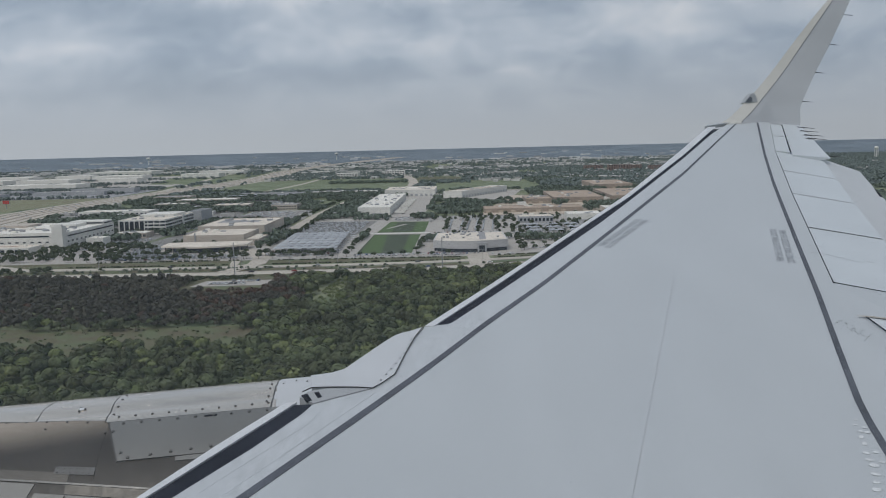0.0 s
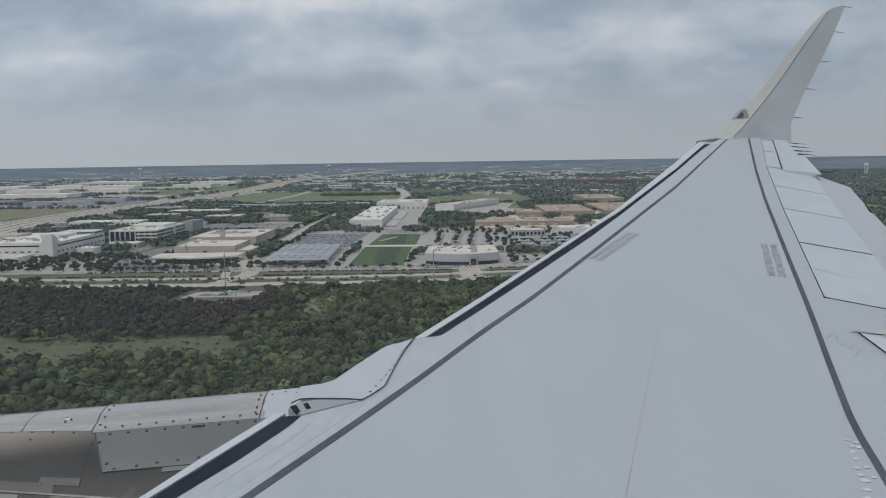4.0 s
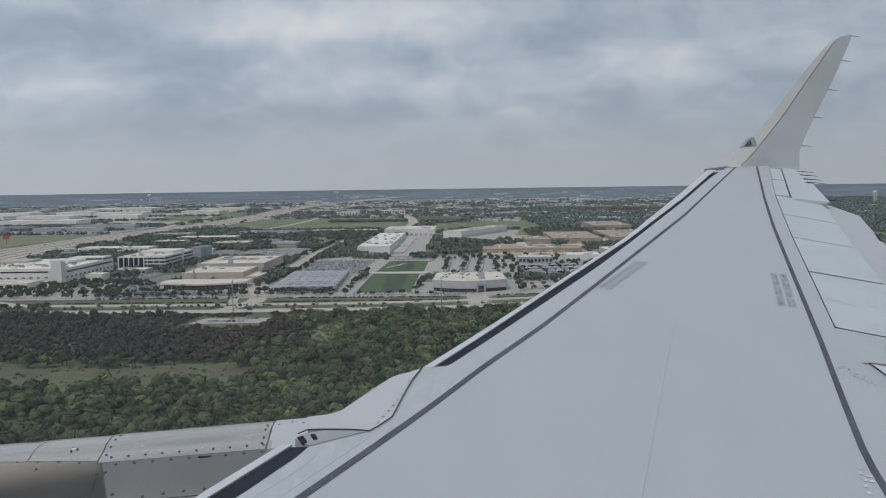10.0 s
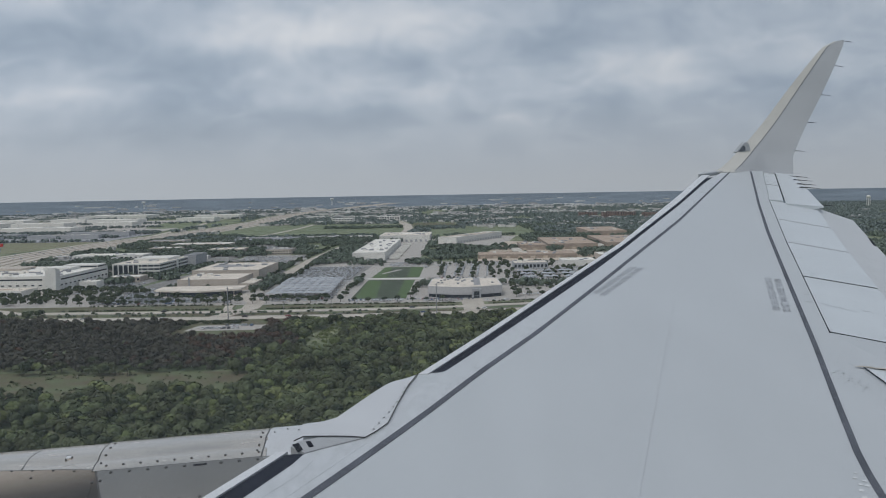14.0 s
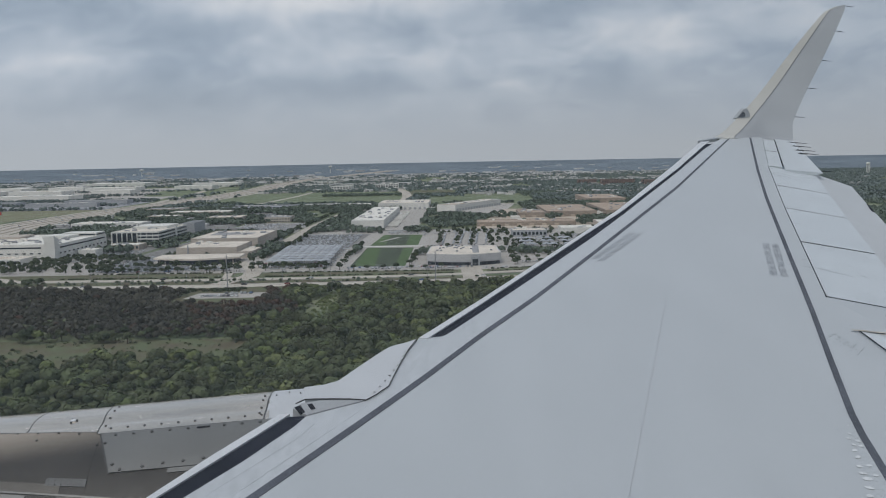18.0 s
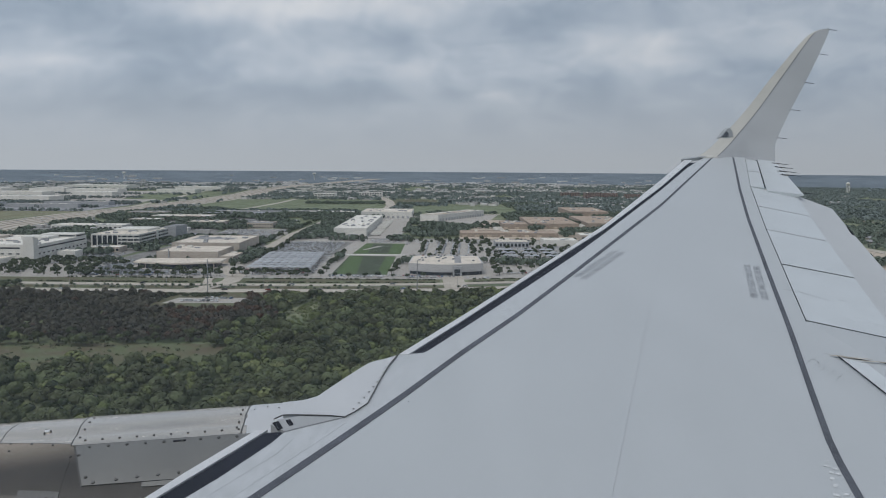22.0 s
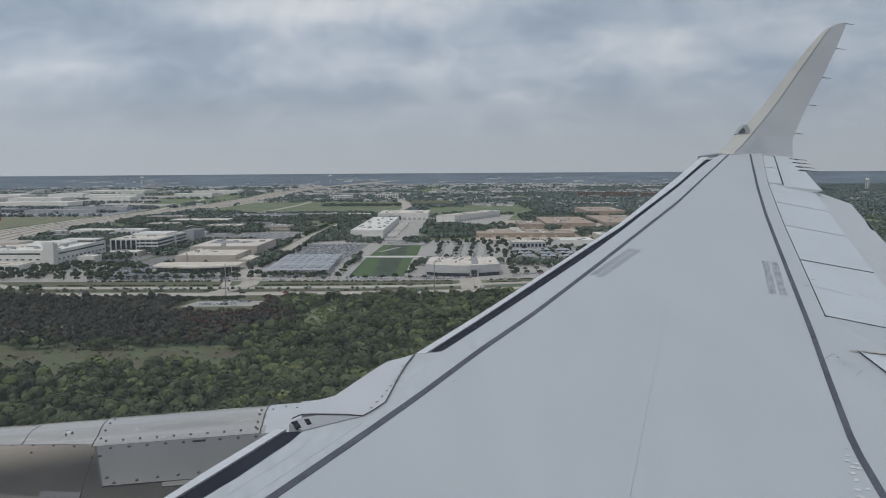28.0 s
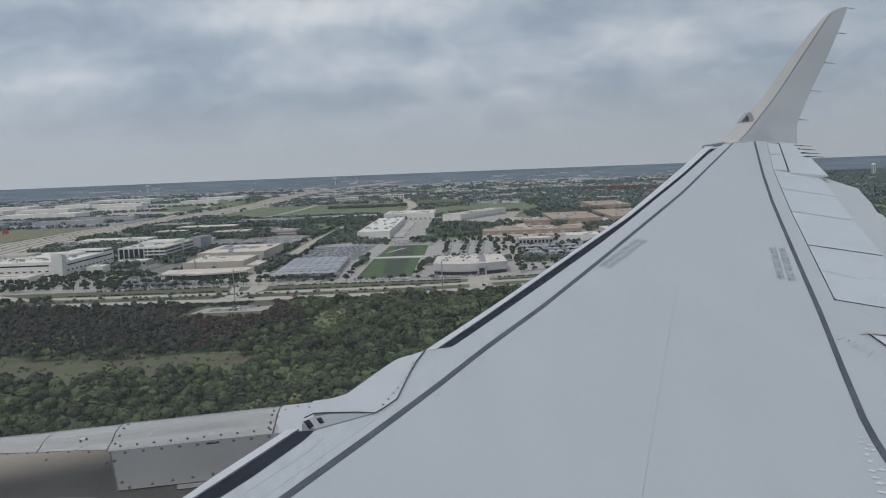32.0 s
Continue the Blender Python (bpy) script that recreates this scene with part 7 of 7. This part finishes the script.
# trees standing on their own at the edges of the clearings
def grown_tree(seed, leaf, label):
    """A broad tree: tapered trunk, limbs and a crown of several leafy lobes."""
    r6 = random.Random(seed)
    ob = new("tree")
    bm = bmesh.new()
    rings = [[bm.verts.new((q * math.cos(k * math.pi / 4) + 0.05 * z, q * math.sin(k * math.pi / 4), z)) for k in range(8)] for z, q in ((-0.2, 0.42), (0.7, 0.27), (2.0, 0.2), (3.4, 0.12))]
    for r0, r1 in zip(rings, rings[1:]):
        for i in range(8):
            bm.faces.new((r0[i], r0[(i + 1) % 8], r1[(i + 1) % 8], r1[i]))
    part("trunk", bm, BARK, ob)
    lobes = []
    for k in range(6):
        a, out_r = k * 1.05 + r6.uniform(-0.3, 0.3), r6.uniform(1.2, 2.3)
        tip = Vector((out_r * math.cos(a), out_r * math.sin(a), r6.uniform(3.2, 5.2)))
        base = Vector((0.1, 0, 1.8 + 0.2 * k))
        across = Vector((-math.sin(a), math.cos(a), 0))
        bm = bmesh.new()
        ring0 = [bm.verts.new(base + across * 0.09 * math.cos(q) + Vector((0, 0, 0.09 * math.sin(q)))) for q in (0, 2.1, 4.2)]
        ring1 = [bm.verts.new(tip + across * 0.03 * math.cos(q) + Vector((0, 0, 0.03 * math.sin(q)))) for q in (0, 2.1, 4.2)]
        for i in range(3):
            bm.faces.new((ring0[i], ring0[(i + 1) % 3], ring1[(i + 1) % 3], ring1[i]))
        part("limb", bm, BARK, ob)
        lobes.append(crown(110, 0.16, 0.85) * r6.uniform(1.2, 1.9) + np.array(tip))
    lobes.append(crown(160, 0.15, 0.8) * 2.0 + np.array((0.1, 0, 4.8)))
    soup("crown", np.concatenate(lobes), leaf, ob)
    return tagged(ob, label, "tree", "trees in the clearings")


grown = [grown_tree(21, LEAF, "broad green tree at the edge of a clearing"), grown_tree(22, LEAF_LIGHT, "broad yellow green tree in leaf"), grown_tree(23, LEAF_DARK, "broad dark green tree in the woods"), grown_tree(24, LEAF, "uneven green tree at the edge of a clearing")]
g8 = np.random.default_rng(31)
p = jitter_grid(-230, 60, 330, 600, 13.0)
p = p[in_woods(p)]
p = p[(clearing(p, patchy(p, 16, 7.3)) > -0.9) & (clearing(p, patchy(p, 16, 7.3)) < 0.12)]
p = p[g8.permutation(len(p))[:110]]
for i, (x, y) in enumerate(p):
    s = g8.uniform(0.65, 1.15)
    m = Matrix.Translation((x, y, 0)) @ Matrix.Rotation(g8.uniform(0, 6.28), 4, "Z")
    k = i if i < 4 else int(g8.choice((0, 0, 1, 2, 2, 3)))
    if i < 4:
        grown[k].matrix_world = m
    else:
        t = copy_thing(grown[k], m)
        t.scale = (s, s, s * g8.uniform(0.85, 1.1))

# clipped hedges along the verges
g9 = np.random.default_rng(23)
hl = []
for x0, x1, ya, yb in ((-318, -195, 764, 764), (-164, -6, 761, 758), (24, 120, 766, 780), (-330, -194, 735, 734), (-160, -6, 735, 739), (26, 120, 749, 764)):
    m = int((x1 - x0) / 1.5)
    f = g9.random(m)
    hl.append(np.stack([x0 + (x1 - x0) * f, ya + (yb - ya) * f + g9.normal(size=m) * 0.5], 1))
hl = np.concatenate(hl)
forest("clipped_hedge", hl, g9.uniform(0.7, 1.2, len(hl)), g9.uniform(0.1, 0.4, len(hl)), 26, 0.32, LEAF_DARK, "dark clipped hedges along the green verges", "hedge")

# shrubs and young trees along the median
g7 = np.random.default_rng(17)
u = g7.uniform(-400, -30, 150)
med = np.stack([u, np.where(g7.random(150) < 0.6, 700.5, 712.5) + g7.normal(size=150) * 0.8], 1)
forest("median_shrubs", med, g7.uniform(0.6, 1.5, 150), g7.uniform(0.4, 1.0, 150), 40, 0.26, LEAF_TREE, "dark shrubs along the grass median", "shrubs")


# ---- parked cars ----
def car_thing(paint, label):
    ob = new("car")
    bm = bmesh.new()
    prof = [(-2.25, 0.35), (-2.3, 0.75), (-1.5, 0.95), (-0.8, 1.42), (0.9, 1.45), (1.7, 0.98), (2.25, 0.85), (2.3, 0.35)]
    inset = [0.06, 0.0, 0.02, 0.16, 0.16, 0.02, 0.0, 0.06]
    lo = [bm.verts.new((x, -0.9 + q, z)) for (x, z), q in zip(prof, inset)]
    hi = [bm.verts.new((x, 0.9 - q, z)) for (x, z), q in zip(prof, inset)]
    bm.faces.new(lo), bm.faces.new(hi[::-1])
    for i in range(len(prof)):
        j = (i + 1) % len(prof)
        bm.faces.new((lo[i], hi[i], hi[j], lo[j]))
    part("body", bm, paint, ob)
    for s in (-1, 1):
        bm = bmesh.new()
        bm.faces.new([bm.verts.new(q) for q in ((-1.3, s * 0.905, 0.98), (1.45, s * 0.905, 1.0), (0.85, s * 0.78, 1.38), (-0.75, s * 0.78, 1.38))])
        part("side_window", bm, WINDOW, ob)
    for nm, xa, za, xb, zb, s in (("windscreen", -1.45, 0.985, -0.85, 1.40, -0.012), ("rear_window", 1.65, 1.02, 0.98, 1.42, 0.012)):
        bm = bmesh.new()
        bm.faces.new([bm.verts.new(q) for q in ((xa + s, -0.75, za), (xa + s, 0.75, za), (xb + s, 0.64, zb), (xb + s, -0.64, zb))])
        part(nm, bm, WINDOW, ob)
    for x in (-1.4, 1.4):
        for y in (-0.92, 0.72):
            bm = bmesh.new()
            rings = [[bm.verts.new((x + 0.33 * math.cos(k * math.pi / 4), y + q, 0.33 + 0.33 * math.sin(k * math.pi / 4))) for k in range(8)] for q in (0, 0.2)]
            bm.faces.new(rings[0]), bm.faces.new(rings[1][::-1])
            for k in range(8):
                bm.faces.new((rings[0][k], rings[0][(k + 1) % 8], rings[1][(k + 1) % 8], rings[1][k]))
            part("wheel", bm, TYRE, ob)
    return tagged(ob, label, "car", "parked cars")


cars = [car_thing(p, l) for p, l in zip(PAINTS, ("white car parked on concrete", "silver car parked on concrete", "black car parked on concrete", "dark grey car parked on concrete", "blue car parked on concrete", "red car parked on concrete"))]
slots = []
for row in range(2):  # dealer's lot of close rows
    for k in range(22):
        slots.append((-178 + k * 3.0, 800.5 + row * 23, 90))
for k in range(24):
    slots.append((-296 + k * 3.4, 793 + (k % 2), 90))
for k in range(20):
    slots.append((-310 + k * 3.0, 778, 90))
for k in range(24):
    slots.append((-98 + k * 3.4, 783 + (k % 2), 90))
for row in range(3):
    for k in range(22):
        slots.append((-34 + k * 3.3, 918 + row * 24, 90))
for k in range(14):
    slots.append((-32 + k * 3.2, 779 + (k % 2), 90))
for k in range(9):
    slots.append((-182 + k * 3.0, 630 + (k % 2) * 0.5, 90))
for k in range(6):
    slots.append((-168 + k * 3.4, 643, 90))
for k in range(14):
    slots.append((56 + k * 3.2, 812, 90))
rc = random.Random(6)
rc.shuffle(slots)
for i, (x, y, a) in enumerate(slots[:215]):
    m = Matrix.Translation((x + rc.uniform(-0.3, 0.3), y + rc.uniform(-0.6, 0.6), 0.13)) @ Matrix.Rotation(radians(a + rc.choice((0, 180)) + rc.uniform(-2, 2)), 4, "Z")
    k = i if i < 6 else rc.choice((0, 0, 0, 1, 1, 1, 2, 3, 3, 4, 5))
    if i < 6:
        cars[i].matrix_world = m
    else:
        copy_thing(cars[k], m)
# cars on the two carriageways
for x, y, k in ((-166, 687, 2), (-133, 688, 5), (-94, 690, 3), (-58, 689, 0), (-290, 685, 1), (-228, 681, 0), (-30, 698, 4), (-240, 722, 2), (-120, 720, 1), (-40, 727, 3), (18, 716, 0)):
    tagged(copy_thing(cars[k], Matrix.Translation((x, y, 0.31)) @ Matrix.Rotation(radians(180 if y > 715 else 0), 4, "Z")), ("white", "silver", "black", "dark grey", "blue", "red")[k] + " car on the concrete road", "car", "cars on the road")


# the rest of the car parks, in close rows
def car_soup(spots, mat, name, label):
    shape = np.array([[(-2.2, -0.9, 0.8), (2.2, -0.9, 0.8), (2.2, 0.9, 0.8), (-2.2, 0.9, 0.8)], [(-0.9, -0.75, 1.42), (1.0, -0.75, 1.42), (1.0, 0.75, 1.42), (-0.9, 0.75, 1.42)],
                      [(-2.2, -0.9, 0.3), (2.2, -0.9, 0.3), (2.2, -0.9, 0.8), (-2.2, -0.9, 0.8)], [(-2.2, 0.9, 0.3), (2.2, 0.9, 0.3), (2.2, 0.9, 0.8), (-2.2, 0.9, 0.8)],
                      [(-2.2, -0.9, 0.3), (-2.2, 0.9, 0.3), (-2.2, 0.9, 0.8), (-2.2, -0.9, 0.8)], [(2.2, -0.9, 0.3), (2.2, 0.9, 0.3), (2.2, 0.9, 0.8), (2.2, -0.9, 0.8)],
                      [(-1.5, -0.85, 0.8), (1.5, -0.85, 0.8), (1.0, -0.75, 1.42), (-0.9, -0.75, 1.42)], [(-1.5, 0.85, 0.8), (1.5, 0.85, 0.8), (1.0, 0.75, 1.42), (-0.9, 0.75, 1.42)]])
    g = np.random.default_rng(2)
    qs = []
    for x, y in spots:
        c = shape.copy()
        c = np.stack([-c[..., 1], c[..., 0], c[..., 2]], -1)
        qs.append(c + np.array([x + g.uniform(-0.3, 0.3), y + g.uniform(-0.5, 0.5), 0.12]))
    q = np.concatenate(qs)
    tagged(soup(name, lay_all(q.reshape(-1, 3)).reshape(-1, 4, 3), mat), label, "cars", kind="stuff")


CAR_MIX = material("parked_car_paint", (0.42, 0.435, 0.455), 0.3, metal=0.2, vary=0.05, size=1, island=0.8)
rest = slots[215:]
gr = np.random.default_rng(9)
CAR_ROWS = [(-178, -116, 824, 960, 21.5), (-194, -120, 975, 1135, 11), (-34, 60, 1130, 1180, 17), (-312, -262, 790, 880, 7.5), (-310, -205, 796, 812, 7), (-330, -300, 800, 900, 12), (-318, -200, 783, 786, 8), (-96, -46, 776, 779, 8), (-30, 40, 774, 780, 6), (-186, -118, 786, 789, 8), (-318, -222, 1186, 1350, 13), (50, 180, 905, 1060, 17), (110, 180, 1060, 1095, 10), (-560, -420, 800, 845, 14), (-390, -340, 870, 980, 16)]
FAR_ROWS = [(-90, -40, 1105, 1180, 12), (-520, -320, 1650, 1770, 11), (-470, -320, 1812, 1850, 9), (-300, -170, 1750, 1780, 8), (-1250, -745, 1860, 1890, 9), (-1000, -745, 2040, 2110, 9), (-1250, -745, 2165, 2200, 9), (-975, -790, 2225, 2290, 9), (-340, -210, 1075, 1092, 8), (-470, -330, 1210, 1258, 9), (-560, -450, 1385, 1480, 10), (-390, -250, 1490, 1600, 11), (-640, -560, 1230, 1320, 10)]
for x0, x1, y0, y1, step in CAR_ROWS + FAR_ROWS:
    for y in np.arange(y0, y1, step):
        for x in np.arange(x0, x1, 2.9):
            if gr.random() < 0.72:
                rest.append((x, y, 90))
for x0, x1 in ((-19.5, -18), (-8, -4), (-0.5, 4.5), (9, 14), (17, 22), (28, 33)):  # nose to the planted islands
    for y in np.arange(985, 1128, 2.9):
        if gr.random() < 0.75:
            f = (y - 985) / 140
            rest.append((x0 + (x1 - x0) * f, y, 0))
pr = np.array([(x, y) for x, y, *_ in rest])
pr = pr[outside(pr, BUILT + LAWNS[:2], 2) & off_road(pr)]
car_soup(pr, CAR_MIX, "parked_cars", "close rows of parked cars of many colours")
# traffic on the motorway, and lorry trailers in the yards
hw = []
for k in range(300):
    i = int(gr.integers(1, len(HWY) - 3))
    f = gr.random()
    hw.append((HWY[i][0] * (1 - f) + HWY[i + 1][0] * f + gr.choice((-50, -46, -30, -26, -13, -9, 9, 13, 27, 31, 45, 49)), HWY[i][1] * (1 - f) + HWY[i + 1][1] * f))
car_soup(np.array(hw), CAR_MIX, "motorway_traffic", "cars on the wide motorway")


def trailer():
    ob = new("trailer")
    box("cargo_box", -1.3, 1.3, -6.5, 6.5, 1.1, 4.0, WALL_WHITE, ob)
    box("chassis", -1.0, 1.0, -6.0, 6.2, 0.7, 1.1, STEEL, ob)
    for y in (-5.0, -3.8):
        for x in (-1.1, 1.1):
            box("wheel", x - 0.15, x + 0.15, y - 0.5, y + 0.5, 0.0, 1.0, TYRE, ob)
    return tagged(ob, "white lorry trailer parked in a yard", "trailer", "trailers")


tr0 = trailer()
n_tr = 0
for x, ys in ((-92, range(1240, 1560, 7)), (84, range(1320, 1400, 8)), (220, range(1420, 1600, 8)), (-50, range(1600, 1700, 8)), (-152, range(1240, 1540, 9))):
    for y in ys:
        if rc.random() < 0.6:
            m = Matrix.Translation((x + rc.uniform(-1, 1), y, 0.16)) @ Matrix.Rotation(radians(90 + rc.uniform(-3, 3)), 4, "Z")
            if n_tr == 0:
                tr0.matrix_world = m
            else:
                copy_thing(tr0, m)
            n_tr += 1


# ---- street lamps by the road ----
def lamp_post():
    ob = new("street_lamp")
    bm = bmesh.new()
    a = [bm.verts.new((0.14 * math.cos(k * math.pi / 3), 0.14 * math.sin(k * math.pi / 3), 0)) for k in range(6)]
    b = [bm.verts.new((0.08 * math.cos(k * math.pi / 3), 0.08 * math.sin(k * math.pi / 3), 12)) for k in range(6)]
    for i in range(6):
        bm.faces.new((a[i], a[(i + 1) % 6], b[(i + 1) % 6], b[i]))
    part("pole", bm, STEEL, ob)
    box("arm", -2.4, 2.4, -0.06, 0.06, 11.9, 12.05, STEEL, ob)
    for s in (-1, 1):
        box("lamp_head", s * 2.4 - 0.45, s * 2.4 + 0.45, -0.18, 0.18, 11.85, 12.1, STEEL, ob, top=0.05)
    return tagged(ob, "tall grey steel street lamp with two arms", "street lamp", "street lamps")


lp = lamp_post()
for i in range(11):
    m = Matrix.Translation((-330 + i * 38, 706, 0.0))
    if i == 0:
        lp.matrix_world = m
    else:
        copy_thing(lp, m)
mast = new("mast")
bm = bmesh.new()
a = [bm.verts.new((0.45 * math.cos(k * math.pi / 4), 0.45 * math.sin(k * math.pi / 4), 0)) for k in range(8)]
b = [bm.verts.new((0.28 * math.cos(k * math.pi / 4), 0.28 * math.sin(k * math.pi / 4), 25)) for k in range(8)]
for i in range(8):
    bm.faces.new((a[i], a[(i + 1) % 8], b[(i + 1) % 8], b[i]))
part("pole", bm, STEEL, mast)
for z in (21.5, 23.5):
    box("crossarm", -1.0, 1.0, -0.1, 0.1, z, z + 0.2, STEEL, mast)
box("base", -0.9, 0.9, -0.9, 0.9, -0.2, 0.5, CONCRETE, mast)
tagged(mast, "tall grey steel mast beside the road", "mast")
mast.matrix_world = Matrix.Translation((-19, 681, 0))
tagged(copy_thing(mast, Matrix.Translation((-176, 676, 0))), "tall grey steel mast beside the road", "mast")
for i in range(10):
    f = i / 9
    copy_thing(lp, Matrix.Translation((-480 - 145 * f, 508 + 547 * f, 0.36)) @ Matrix.Rotation(1.2, 4, "Z"))


# ---- junipers on the meadow by the motorway ----
def juniper(seed):
    g = np.random.default_rng(seed)
    ob = new("juniper")
    n = 150
    h = g.random(n) ** 0.7
    a = g.uniform(0, 6.28, n)
    r = (1 - h) * 2.1 * g.uniform(0.75, 1.1, n) + 0.1
    cen = np.stack([r * np.cos(a), r * np.sin(a), 0.5 + h * 5.5], 1)
    nor = np.stack([np.cos(a), np.sin(a), np.full(n, 0.5)], 1) + g.normal(size=(n, 3)) * 0.3
    nor /= np.linalg.norm(nor, axis=1)[:, None]
    t1 = np.cross(nor, g.normal(size=(n, 3)))
    t1 /= np.linalg.norm(t1, axis=1)[:, None]
    t2 = np.cross(nor, t1)
    s = g.uniform(0.25, 0.5, n)[:, None]
    soup("crown", np.stack([cen - t1 * s, cen - t2 * s, cen + t1 * s, cen + t2 * s], 1), LEAF_TREE, ob)
    bm = bmesh.new()
    lo = [bm.verts.new((0.18 * math.cos(k * math.pi / 3), 0.18 * math.sin(k * math.pi / 3), -0.1)) for k in range(6)]
    tip = bm.verts.new((0, 0, 4.5))
    for k in range(6):
        bm.faces.new((lo[k], lo[(k + 1) % 6], tip))
    part("trunk", bm, BARK, ob)
    return tagged(ob, "dark conical juniper standing in meadow grass", "tree", "junipers")


jun = [juniper(3), juniper(4)]
for i in range(40):
    m = Matrix.Translation((rt.uniform(-700, -570), rt.uniform(310, 480), 0.1)) @ Matrix.Rotation(rt.uniform(0, 6.28), 4, "Z")
    if i < 2:
        jun[i].matrix_world = m
    else:
        t = copy_thing(jun[i % 2], m)
        s = rt.uniform(0.7, 1.3)
        t.scale = (s, s, s)


# ---- signs by the motorway ----
SIGN_RED = material("red_sign_face", (0.45, 0.05, 0.04), 0.5, vary=0.05, size=1)
SIGN_BLUE = material("blue_sign_face", (0.03, 0.16, 0.55), 0.4, vary=0.05, size=1)
for x, y, mat, label in ((-880, 1150, SIGN_BLUE, "bright blue advertising screen on a steel post"), (-800, 1560, SIGN_RED, "red roadside sign on a steel post")):
    ob = new("billboard")
    box("post", -0.5, 0.5, -0.5, 0.5, -0.5, 9, STEEL, ob)
    box("frame", -6, 6, -0.6, 0.6, 8.5, 15, STEEL, ob)
    box("face", -5.6, 5.6, -0.75, -0.61, 8.9, 14.6, mat, ob)
    tagged(ob, label, "billboard")
    at_plan(ob, x, y)
